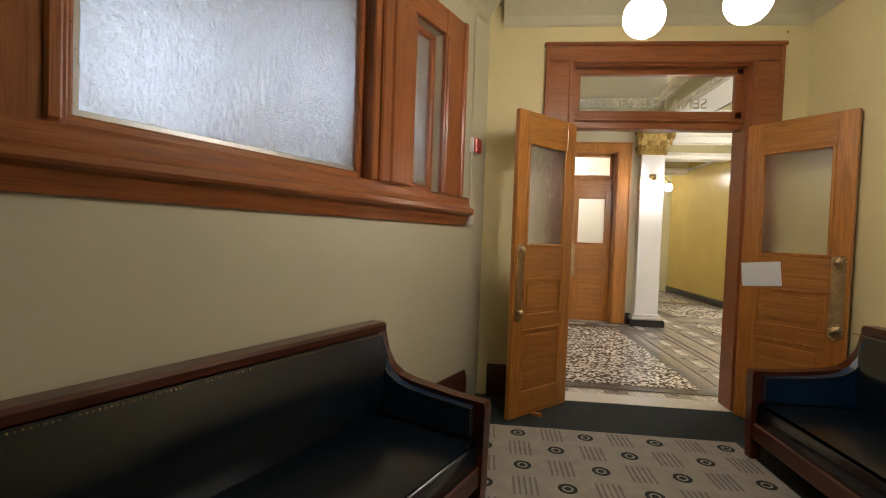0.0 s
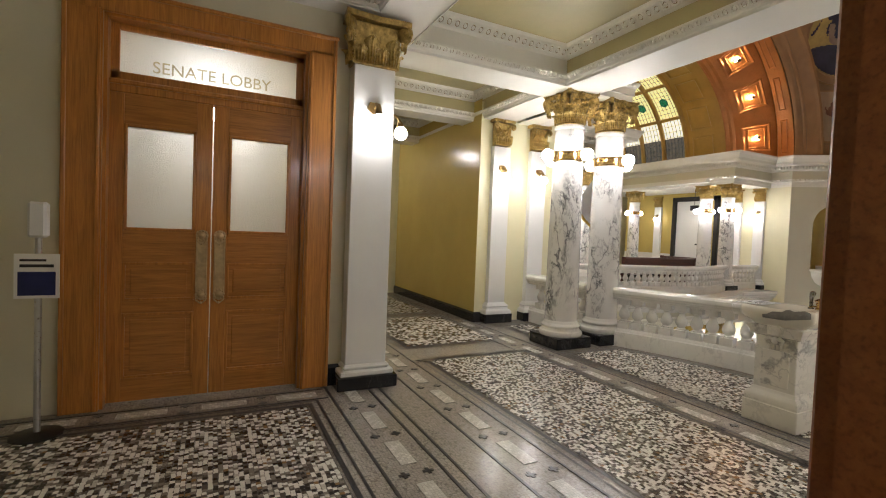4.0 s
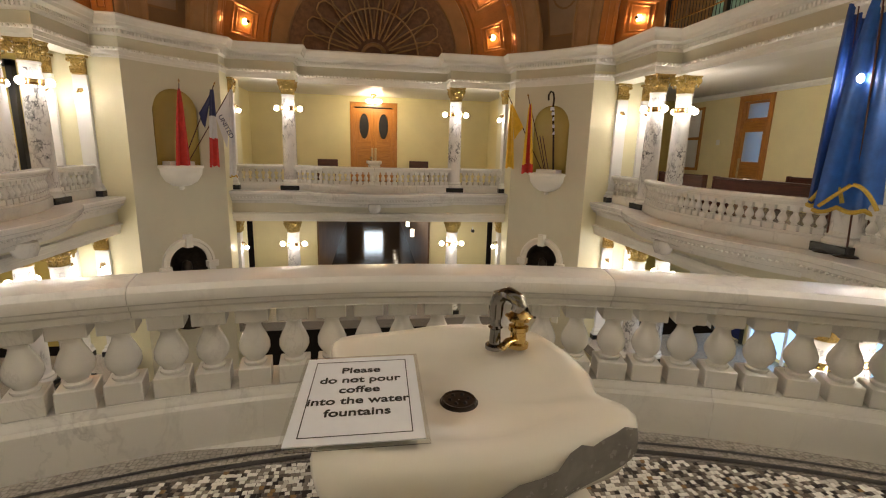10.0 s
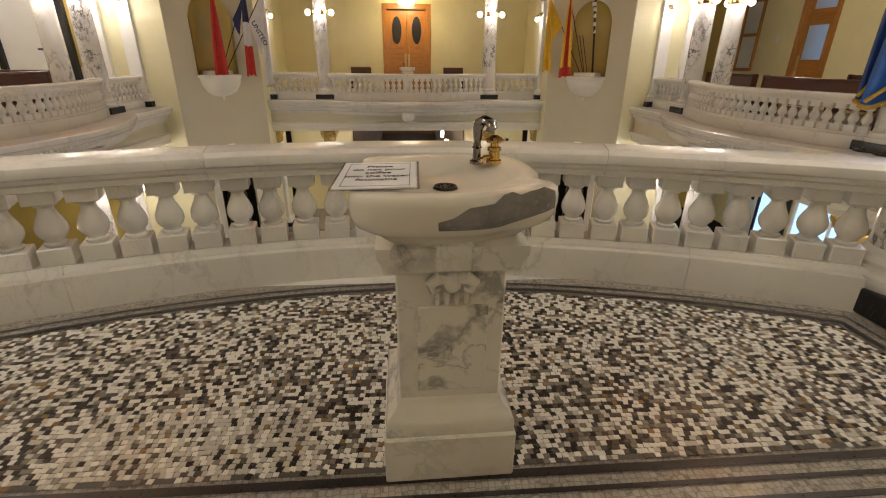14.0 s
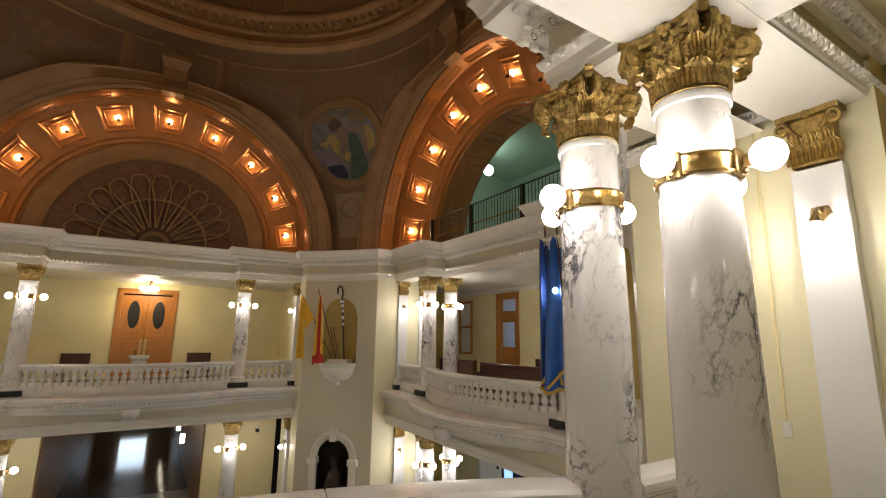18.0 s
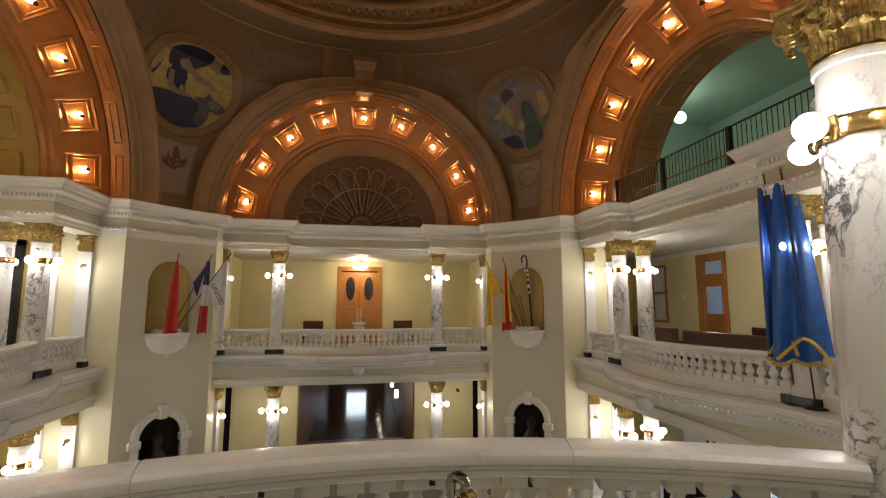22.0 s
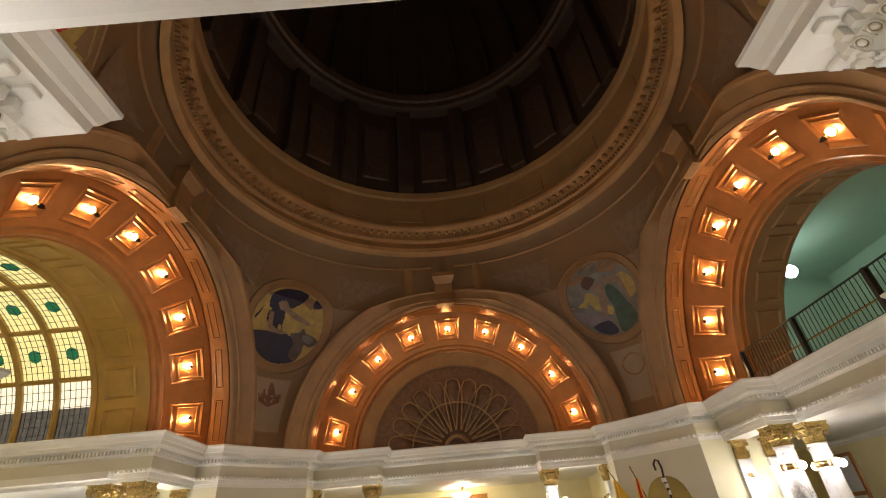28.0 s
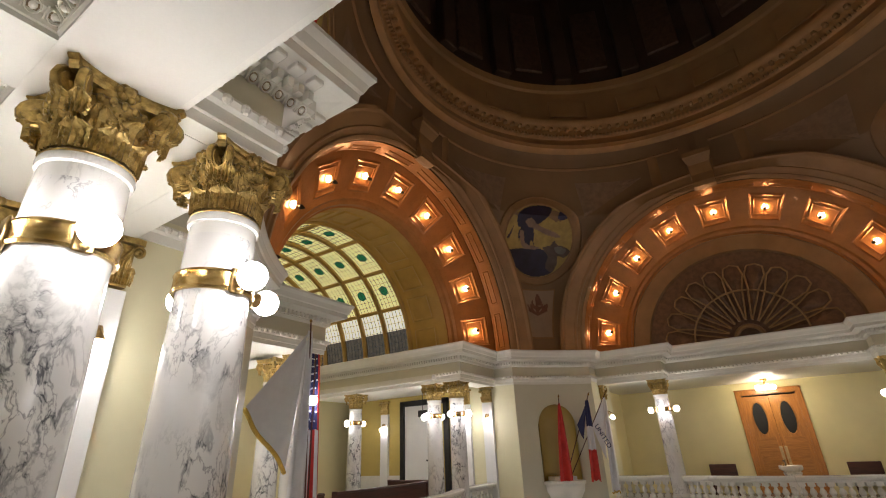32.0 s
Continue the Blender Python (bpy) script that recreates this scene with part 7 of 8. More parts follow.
part("border_line", bd, M_INK, nt)
for i, t in enumerate(("Please", "do not pour", "coffee", "into the water", "fountains")):
    lettering(t, 0.030, M_INK, nt, pose(0, 0.075 - 0.036 * i, 0.0012), depth=0.0003, bold=0.018)


# ---- doors ----
def door_leaf(parent, m, w, h, frame_mt=None, glass_z=(1.42, 2.28), glass_mt=None, handles=True, z0=0.012, oval=False):
    """A panelled leaf, hinged at local x = 0, opening width along x; y is its thickness."""
    mt = frame_mt or M_OAK
    t = 0.022
    lf = part("leaf", Mb().box(0.0, -t, z0, 0.12, t, h, None, 0.003).box(w - 0.12, -t, z0, w, t, h, None, 0.003), mt, parent, "golden oak panelled leaf", m)
    g0, g1 = glass_z
    levels = [(z0, 0.20), (0.74, 0.84), (1.16, g0), (g1, h)]
    for a, b in levels:
        part("rail", Mb().box(0.12, -t + 0.001, a, w - 0.12, t - 0.001, b, None, 0.002), M_OAKH, lf)
    for a, b in ((0.20, 0.74), (0.84, 1.16)):
        pn = Mb().box(0.12, -0.010, a, w - 0.12, 0.010, b).box(0.175, -0.016, a + 0.055, w - 0.175, 0.016, b - 0.055, None, 0.005)
        part("panel", pn, M_OAKH, lf)
        fr = Mb()
        for y in (-0.017, 0.017):
            for q in ((0.12, a, w - 0.12, a + 0.022), (0.12, b - 0.022, w - 0.12, b), (0.12, a, 0.142, b), (w - 0.142, a, w - 0.12, b)):
                fr.box(q[0], y - 0.008, q[1], q[2], y + 0.008, q[3], None, 0.004)
        part("moulding", fr, mt, lf)
    if oval:
        pl = part("upper_panel", Mb().box(0.12, -0.012, g0, w - 0.12, 0.012, g1), mt, lf)
        ov = Mb()
        cx, cz, rx, rz = w / 2, (g0 + g1) / 2, w * 0.24, (g1 - g0) * 0.42
        n = 28
        vs = [(cx + rx * math.cos(2 * math.pi * i / n), -0.02, cz + rz * math.sin(2 * math.pi * i / n)) for i in range(n)]
        ov.add(vs, [tuple(range(n))]).add([(x, -y, z) for x, y, z in vs], [tuple(range(n))])
        part("oval_glass", ov, M_IRON, lf, "dark oval glass pane")
        fr = Mb()
        for yy in (-0.022, 0.022):
            fr.tube([(cx + (rx + 0.02) * math.cos(2 * math.pi * i / n), yy, cz + (rz + 0.02) * math.sin(2 * math.pi * i / n)) for i in range(n + 1)], 0.022, 6)
        part("oval_frame", fr, mt, lf)
    else:
        fr = Mb()
        for y in (-0.018, 0.018):
            for q in ((0.12, g0, w - 0.12, g0 + 0.025), (0.12, g1 - 0.025, w - 0.12, g1), (0.12, g0, 0.145, g1), (w - 0.145, g0, w - 0.12, g1)):
                fr.box(q[0], y - 0.010, q[1], q[2], y + 0.010, q[3], None, 0.005)
        part("glass_stop", fr, mt, lf)
        gp = part("glass", Mb().box(0.13, -0.004, g0 + 0.01, w - 0.13, 0.004, g1 - 0.01), glass_mt or M_DFROST, lf, "frosted glass pane")
        gp.visible_shadow = False
    if handles:
        for y in (-1, 1):
            hd = Mb()
            pts = [(-0.045, 0.88), (-0.046, 0.855), (-0.025, 0.84), (0.0, 0.832), (0.025, 0.84), (0.046, 0.855), (0.045, 0.88), (0.045, 1.37), (0.05, 1.40), (0.04, 1.43), (0.0, 1.445), (-0.04, 1.43), (-0.05, 1.40), (-0.045, 1.37)]
            pm = Matrix.Translation((w - 0.066, y * t, 0)) @ Matrix.Rotation(math.pi / 2, 4, "X") @ Matrix.Scale(-y, 4, (0, 0, 1))
            hd.prism(pts, 0.0, 0.006, pm)
            for sx in (-1, 1):
                hd.tube([(w - 0.066 + sx * 0.036, y * (t + 0.006), 0.90), (w - 0.066 + sx * 0.036, y * (t + 0.006), 1.35)], 0.004, 6)
            pp = part("push_plate", hd, M_PLATE, lf, "ornate brass push plate")
            for z, r in ((1.395, 0.030), (0.885, 0.028)):
                part("knob", Mb().lathe([(0.001, 0.050), (r * 0.6, 0.046), (r, 0.034), (r * 0.9, 0.020), (0.020, 0.014), (0.034, 0.010), (0.042, 0.004), (0.044, 0.0)], 16, Matrix.Translation((w - 0.066, y * t, z)) @ Matrix.Rotation(-y * math.pi / 2, 4, "X")), M_PLATE, pp, "brass knob", smooth=50)
                sc = Mb()
                for i in range(10):
                    a = math.pi * 2 * i / 10
                    sc.ball((w - 0.066 + 0.040 * math.cos(a), y * (t + 0.008), z + 0.040 * math.sin(a)), 0.0095, 6, 5)
                for sx in (-1, 1):
                    sc.tube([(w - 0.066 + sx * 0.012, y * (t + 0.009), z - 0.075), (w - 0.066 + sx * 0.022, y * (t + 0.01), z - 0.060), (w - 0.066 + sx * 0.034, y * (t + 0.01), z - 0.052), (w - 0.066 + sx * 0.044, y * (t + 0.009), z - 0.036)], [0.004, 0.007, 0.007, 0.004], 6)
                sc.ball((w - 0.066, y * (t + 0.008), z - 0.072), 0.012, 8, 6)
                part("scrollwork", sc, M_PLATE, pp)
    return lf


def door_frame(name, label, m, w, h, tz, mt, depth, text=None, mirror=False, fw=None, transom=True):
    """A cased opening with a transom; local x along the wall, y out of it, the wall between y = -depth and 0."""
    ob = thing(name, label, "door", m, kind="structure")
    FW = fw or 0.24
    for yy, sg in ((0.0, 1), (-depth, -1)):
        for s in (-1, 1):
            part("casing", Mb().sweep([(s * (w + 0.005), yy), (s * (w + FW), yy)][::s], [(0.0, 0.0), (0.035 * sg, 0.0), (0.035 * sg, tz + 0.07), (0.0, tz + 0.07)]), mt, ob)
            part("casing_bead", Mb().box(s * (w + FW) - 0.015, min(yy, yy + 0.05 * sg), 0, s * (w + FW) + 0.015, max(yy, yy + 0.05 * sg), tz + 0.20, None, 0.006), mt, ob)
            part("inner_bead", Mb().box(s * (w + 0.03) - 0.012, min(yy, yy + 0.046 * sg), 0, s * (w + 0.03) + 0.012, max(yy, yy + 0.046 * sg), tz + 0.06, None, 0.005), mt, ob)
        part("head_casing", Mb().box(-w - FW, min(yy, yy + 0.035 * sg), tz + 0.05, w + FW, max(yy, yy + 0.035 * sg), tz + 0.20, None, 0.004), mt, ob)
        part("head_cap", Mb().box(-w - FW - 0.03, min(yy, yy + 0.065 * sg), tz + 0.19, w + FW + 0.03, max(yy, yy + 0.065 * sg), tz + 0.225, None, 0.01), mt, ob)
    for s in (-1, 1):
        part("jamb", Mb().box(s * w - 0.02, -depth, 0, s * w + 0.02, 0, tz + 0.06), mt, ob)
    part("head", Mb().box(-w, -depth, tz + 0.03, w, 0, tz + 0.06), mt, ob)
    if not transom:
        return ob
    part("transom_bar", Mb().box(-w, -depth / 2 - 0.06, h, w, -depth / 2 + 0.06, h + 0.10, None, 0.006).box(-w, -depth / 2 - 0.085, h + 0.06, w, -depth / 2 + 0.085, h + 0.10, None, 0.01), mt, ob)
    fr = Mb()
    for q in ((-w, h + 0.10, w, h + 0.17), (-w, tz - 0.02, w, tz + 0.03), (-w, h + 0.1, -w + 0.08, tz + 0.03), (w - 0.08, h + 0.1, w, tz + 0.03)):
        fr.box(q[0], -depth / 2 - 0.03, q[1], q[2], -depth / 2 + 0.03, q[3], None, 0.005)
    part("transom_frame", fr, mt, ob)
    gp = part("transom_glass", Mb().box(-w + 0.07, -depth / 2 - 0.004, h + 0.16, w - 0.07, -depth / 2 + 0.004, tz - 0.01), M_CLEAR if mirror else M_DFROST, ob, "transom pane")
    gp.visible_shadow = False
    if text:
        lm = pose(0, -depth / 2 - 0.007 if mirror else -depth / 2 + 0.007, h + 0.205, 90, 0, 0 if mirror else 180)
        lettering(text, 0.135, surf("gold_letter_paint", (0.62, 0.55, 0.36), 0.5, 0.1, 10.0, 0.0), ob, lm, depth=0.0006)
    return ob


DH = 2.52
# far lobby door, closed: its casing faces east into the hall
fd = door_frame("door_west", "golden oak double door with a lettered transom, closed", pose(-WX + 0.03, DY, 0, 0, 0, -90), DOOR, DH, TZ, M_OAK, 0.3, "SENATE LOBBY")
for s in (-1, 1):
    door_leaf(fd, pose(s * DOOR, -0.12, 0, 0, 0, 0 if s < 0 else 180), DOOR - 0.004, DH, glass_mt=M_DFROST)
setting("lobby_beyond", Mb().box(-4.6, -6.6, 0, -4.5, -2.9, 3.7), M_CREAM, "pale wall of the room behind the closed door")
setting("lobby_beyond_ceiling", Mb().box(-4.6, -6.9, 3.6, -WX - 0.3, -2.9, 3.7), M_CEIL, "pale ceiling behind the closed door")
lb = thing("lobby_globe", "lit globe lamp in the room behind the closed door", "lamp", pose(-3.6, DY, 2.8))
part("globe", Mb().ball((0, 0, 0), 0.13, 14, 9), M_GLOBE, lb)
part("stem", Mb().tube([(0, 0, 0.12), (0, 0, 0.8)], 0.012, 6), M_BRASS, lb)
# lobby door that the walk passes through, open into the lobby
nd = door_frame("door_east", "cherry-framed double doorway with a lettered transom, doors open", pose(LX, DY, 0, 0, 0, -90), DOOR, DH, TZ, M_CHERRY, 0.22, "SENATE LOBBY", True)
dl = thing("door_leaf", "golden oak door leaf with frosted glass, standing open", "door", pose(LX + 0.08, DY - DOOR + 0.02, 0, 0, 0, math.degrees(math.atan2(-0.54, 0.53))), "open door leaves")
door_leaf(dl, pose(0, 0, 0), 0.745, DH, glass_mt=M_FROST)
dr = thing("door_leaf", "golden oak door leaf with frosted glass, standing open", "door", pose(LX + 0.08, DY + DOOR - 0.02, 0, 0, 0, math.degrees(math.atan2(0.45, 0.60))), "open door leaves")
door_leaf(dr, pose(0, 0, 0), 0.745, DH, glass_mt=M_LEAFG)
ds = thing("door_wedge", "pale wooden wedge under an open door leaf", "door wedge", pose(LX + 0.42, DY - DOOR - 0.27, 0.006, 0, 0, 40))
part("wedge", Mb().add([(-0.07, -0.025, 0), (0.07, -0.025, 0), (0.07, 0.025, 0), (-0.07, 0.025, 0), (0.07, -0.025, 0.03), (0.07, 0.025, 0.03)], [(0, 3, 2, 1), (0, 1, 4), (3, 5, 2), (1, 2, 5, 4), (0, 4, 5, 3)]), M_OAK, ds)
pn = thing("paper_notice", "white paper sheet taped slanting to a door leaf", "notice", dr.matrix_basis @ pose(0.16, -0.030, 1.26, 90, 0, 0) @ pose(0, 0, 0, 0, 0, 6))
part("sheet", Mb().box(-0.15, -0.10, -0.001, 0.15, 0.10, 0.001), M_PAPER, pn)
th = setting("threshold", Mb().box(1.98, DY - DOOR, -0.002, LX + 0.02, DY + DOOR, 0.009), M_RAIL, "white marble threshold")

# window to the next room, in the slanting wall
w0, w1, wz0, wz1 = WIN
wn = thing("window_1", "cherry-framed lobby window with hammered glass", "window", SL, kind="structure")
MUL = (1.21, 1.67)
for a, b in ((w0, MUL[0]), (MUL[1], w1)):
    g = part("pane", Mb().box(a + 0.03, -0.10, wz0 + 0.03, b - 0.03, -0.092, wz1 - 0.03), M_FROST, wn, "hammered frosted glass")
    g.visible_shadow = False
    fr = Mb()
    for q in ((a, wz0, b, wz0 + 0.05), (a, wz1 - 0.05, b, wz1), (a, wz0, a + 0.05, wz1), (b - 0.05, wz0, b, wz1)):
        fr.box(q[0], -0.12, q[1], q[2], -0.06, q[3], None, 0.01)
    part("sash", fr, M_CHERRY, wn)
    bv = Mb()
    for q in ((a + 0.05, wz0 + 0.05, b - 0.05, wz0 + 0.075), (b - 0.075, wz0 + 0.05, b - 0.05, wz1 - 0.05)):
        bv.box(q[0], -0.090, q[1], q[2], -0.084, q[3], None, 0.002)
    part("bevelled_edge", bv, M_STEEL, wn, "bright bevelled glass edge")
part("mullion", Mb().box(MUL[0], -0.2, wz0, MUL[1], 0.02, wz1, None, 0.01).box(MUL[0] + 0.06, 0.0, wz0, MUL[1] - 0.06, 0.045, wz1, None, 0.012).box(MUL[0] + 0.15, 0.0, wz0, MUL[1] - 0.15, 0.06, wz1, None, 0.012), M_CHERRYV, wn)
for x0, x1 in ((w0 - 0.34, w0), (w1, w1 + 0.34)):
    part("casing", Mb().box(x0, -0.02, wz0 - 0.02, x1, 0.035, wz1 + 0.2, None, 0.008).box(x0 + 0.02, 0.0, wz0, x0 + 0.07, 0.055, wz1 + 0.2, None, 0.01).box(x1 - 0.06, 0.0, wz0, x1 - 0.01, 0.055, wz1, None, 0.01), M_CHERRYV, wn)
part("head_casing", Mb().box(w0 - 0.34, -0.02, wz1, w1 + 0.34, 0.03, wz1 + 0.2, None, 0.008), M_CHERRY, wn)
part("sill", Mb().sweep([(w0 - 0.44, 0.0), (w1 + 0.44, 0.0)], [(0.0, 1.580), (0.02, 1.580), (0.03, 1.610), (0.045, 1.640), (0.05, 1.660), (0.085, 1.675), (0.095, 1.690), (0.095, 1.720), (0.06, 1.735), (0.045, 1.760), (0.045, 1.800), (0.03, 1.820), (0.0, 1.820)]), M_CHERRY, wn)
# the room behind it
setting("next_room_wall", Mb().box(-0.5, -2.6, 0, 6, -2.5, 3.7), M_CREAM, "pale wall of the next room", SL)
setting("next_room_ceiling", Mb().box(-0.5, -2.6, 3.6, 6, -0.25, 3.7), M_WHITE, "pale ceiling of the next room", SL)
setting("next_room_floor", Mb().box(-0.5, -2.6, -0.1, 6, -0.25, 0.0), M_TILE, "floor of the next room", SL)
for x, y, z in ((2.37, -1.6, 2.5), (1.15, -1.6, 2.78), (0.64, -0.95, 2.45)):
    g = thing("room_lamp", "lit globe lamp in the room behind the window", "lamp", SL @ pose(x, y, z))
    part("globe", Mb().ball((0, 0, 0), 0.12, 14, 9), glow("lit_cool_globe", (0.80, 0.90, 1.0), 6.5), g)
    part("stem", Mb().tube([(0, 0, 0.11), (0, 0, 3.6 - z)], 0.012, 6), M_BRASS, g)


# ---- lobby furniture ----
def settee(m, length, label):
    """A settee along local x, its back against y = 0, facing +y."""
    ob = thing("settee", label, "settee", m, "lobby settees")
    D = 0.84
    part("back_frame", Mb().sweep([(0, 0.06), (length, 0.06)], [(-0.05, 0.90), (0.045, 0.90), (0.06, 0.915), (0.06, 0.95), (0.045, 0.965), (-0.05, 0.965), (-0.06, 0.94)]), M_MAHOG, ob, "dark mahogany top rail")
    bk = Mb()

    def back(u, v):
        z = 0.40 + 0.51 * v
        return (0.06 + (length - 0.12) * u, 0.13 + 0.05 * math.sin(math.pi * v) + 0.10 * (1 - v) * 0.6, z)
    part("backrest", bk.grid(back, 24, 8).box(0.06, 0.0, 0.1, length - 0.06, 0.10, 0.90), M_LEATHER, ob, "dark blue-green leather backrest", smooth=50)
    st = Mb()

    def seat(u, v):
        e = 0.04 * math.sin(math.pi * min(1, max(0, u))) ** 0.3 * math.sin(math.pi * (0.12 + 0.88 * v) / 1.0 * 0.9) ** 0.4
        return (0.07 + (length - 0.14) * u, 0.12 + (D - 0.14) * v, 0.40 + e)
    st.grid(seat, 24, 8).box(0.07, 0.1, 0.24, length - 0.07, D - 0.02, 0.405, None, 0.02)
    part("seat", st, M_LEATHER, ob, "dark leather seat", smooth=50)
    part("front_rail", Mb().box(0.0, D - 0.06, 0.14, length, D - 0.01, 0.26, None, 0.01), M_MAHOG, ob)
    for x in (0.0, length):
        s = 1 if x == 0 else -1
        # arm: profile that drops from the back and sweeps forward
        pr = [(0.0, 0.10), (0.0, 0.95), (0.06, 0.965), (0.10, 0.955), (0.125, 0.90), (0.15, 0.80), (0.20, 0.72), (0.27, 0.675), (0.36, 0.655), (0.50, 0.64), (0.66, 0.625), (D, 0.62), (D + 0.01, 0.59), (D, 0.10)]
        vs = [(xx, y, z) for xx in (x, x + s * 0.075) for y, z in pr]
        L = len(pr)
        part("arm_frame", Mb().add(vs, [(i, (i + 1) % L, L + (i + 1) % L, L + i) for i in range(L)] + [tuple(range(L)), tuple(range(L, 2 * L))]), M_MAHOG, ob, "dark mahogany swept arm")
        pi2 = [(0.14, 0.42), (0.14, 0.85), (0.17, 0.75), (0.22, 0.68), (0.29, 0.635), (0.38, 0.615), (0.52, 0.60), (D - 0.06, 0.585), (D - 0.06, 0.42)]
        xa = x + s * 0.075
        part("arm_pad", Mb().add([(xa + s * 0.03, y, z) for y, z in pi2] + [(xa, y + (0.02 if y < 0.3 else -0.0), z + 0.01) for y, z in pi2], [tuple(range(9))] + [(i, (i + 1) % 9, 9 + (i + 1) % 9, 9 + i) for i in range(9)]), M_LEATHER2, ob, "navy leather arm panel")
        sd = Mb()
        edge = pi2[1:]
        for (y0, z0), (y1, z1) in zip(edge, edge[1:]):
            k = max(1, int(math.hypot(y1 - y0, z1 - z0) / 0.018))
            for i in range(k):
                sd.ball((xa + s * 0.031, y0 + (y1 - y0) * i / k, z0 + (z1 - z0) * i / k), 0.0048, 6, 4)
        tagged(part("brass_studs", sd, M_STUD, ob, "row of brass studs"), kind="stuff")
        for y in (0.05, D - 0.04):
            part("leg", Mb().box(x - 0.0 if s > 0 else x - 0.075, y - 0.04, 0.0, x + 0.075 if s > 0 else x, y + 0.04, 0.16, None, 0.01), M_MAHOG, ob)
    sd = Mb()
    for i in range(int(length / 0.018)):
        sd.ball((0.07 + 0.018 * i, 0.135, 0.898), 0.0048, 6, 4)
    tagged(part("brass_studs", sd, M_STUD, ob, "row of brass studs"), kind="stuff")
    return ob


settee(SL @ pose(1.64, 0.03, 0.006) @ Matrix.Diagonal((1, 1, 0.965, 1)), 2.35, "long dark leather settee with a mahogany frame by the wall")
settee(pose(5.06, LN - 0.02, 0.006, 0, 0, 180), 1.95, "dark leather settee with a mahogany frame beside the open door")

lt = thing("lobby_chandelier", "brass ceiling light with four lit globes", "lamp", pose(4.22, -4.98, 2.72))
part("stem", Mb().tube([(0, 0, 0.10), (0, 0, 1.0)], 0.018, 8), M_BRASS, lt)
part("hub", Mb().ball((0, 0, 0.12), 0.07, 12, 8), M_BRASS, lt)
for i in range(4):
    a = math.pi / 2 * i + 0.45
    c, s = math.cos(a), math.sin(a)
    ar = part("arm", Mb().tube([(0.05 * c, 0.05 * s, 0.12), (0.18 * c, 0.18 * s, 0.08), (0.30 * c, 0.30 * s, 0.14), (0.34 * c, 0.34 * s, 0.12)], 0.012, 8), M_BRASS, lt)
    part("globe", Mb().ball((0.34 * c, 0.34 * s, 0.0), 0.11, 16, 10), M_LOBBY, ar, "lit milk glass globe")

al = thing("fire_alarm", "small red wall alarm box by the window", "alarm", SL @ pose(0.30, 0.0, 2.28))
part("back_box", Mb().box(-0.05, 0, -0.07, 0.05, 0.045, 0.07, None, 0.008), M_WHITE, al)
part("body", Mb().box(-0.055, 0.045, -0.065, 0.055, 0.075, 0.065, None, 0.012), M_ALARM, al)
ou = thing("wall_switch", "white metal switch box on the lobby wall", "switch", SL @ pose(0.33, 0.0, 1.66))
part("box", Mb().box(-0.04, 0, -0.07, 0.04, 0.045, 0.07, None, 0.006), M_WHITE, ou)
for z in (-0.03, 0.03):
    part("switch", Mb().box(-0.016, 0.045, z - 0.02, 0.016, 0.054, z + 0.02, None, 0.004), M_CREAM, ou)
cd = thing("wall_conduit", "thin painted conduit running up the wall to the alarm", "conduit", SL)
part("pipe", Mb().tube([(0.33, 0.015, 1.72), (0.33, 0.015, 3.6)], 0.010, 6), M_OLIVE, cd)

# sanitiser stand near the far lobby door
sn = thing("sanitiser_stand", "steel sanitiser stand with a blue printed card", "stand", pose(-1.72, -5.5, 0))
part("base", Mb().lathe([(0.001, 0.0), (0.15, 0.0), (0.15, 0.012), (0.03, 0.03), (0.001, 0.03)], 18), M_IRON, sn)
part("pole", Mb().tube([(0, 0, 0.02), (0, 0, 1.5)], 0.02, 10), M_STEEL, sn)
part("dispenser", Mb().box(-0.05, -0.05, 1.36, 0.05, 0.05, 1.60, None, 0.015), M_WHITE, sn)
cdp = part("card", Mb().box(0.02, -0.12, 0.95, 0.03, 0.12, 1.25), M_WHITE, sn)
part("card_print", Mb().box(0.0305, -0.10, 0.97, 0.0315, 0.10, 1.13), M_NAVY, cdp)
part("card_text", Mb().box(0.0305, -0.09, 1.16, 0.0315, 0.09, 1.18).box(0.0305, -0.09, 1.20, 0.0315, 0.05, 1.215), M_INK, cdp)

fx = thing("framed_board", "dark framed board hanging on the corridor wall", "board", pose(-9.08, -1.2, 1.55, 0, 0, -90))
part("frame", Mb().box(-0.28, 0, -0.38, 0.28, 0.03, 0.38, None, 0.008), M_IRON, fx)
part("sheet", Mb().box(-0.24, 0.03, -0.34, 0.24, 0.034, 0.34), M_BRONZE, fx)
ot = thing("wall_outlet", "small cream wall outlet by the balustrade", "outlet", pose(PN - 0.002, 0.40, 1.02, 0, 0, 90))
part("plate", Mb().box(-0.035, 0, -0.06, 0.035, 0.012, 0.06, None, 0.004), M_CREAM, ot)
part("socket", Mb().box(-0.018, 0.012, -0.035, 0.018, 0.018, 0.035, None, 0.003), M_WHITE, ot)

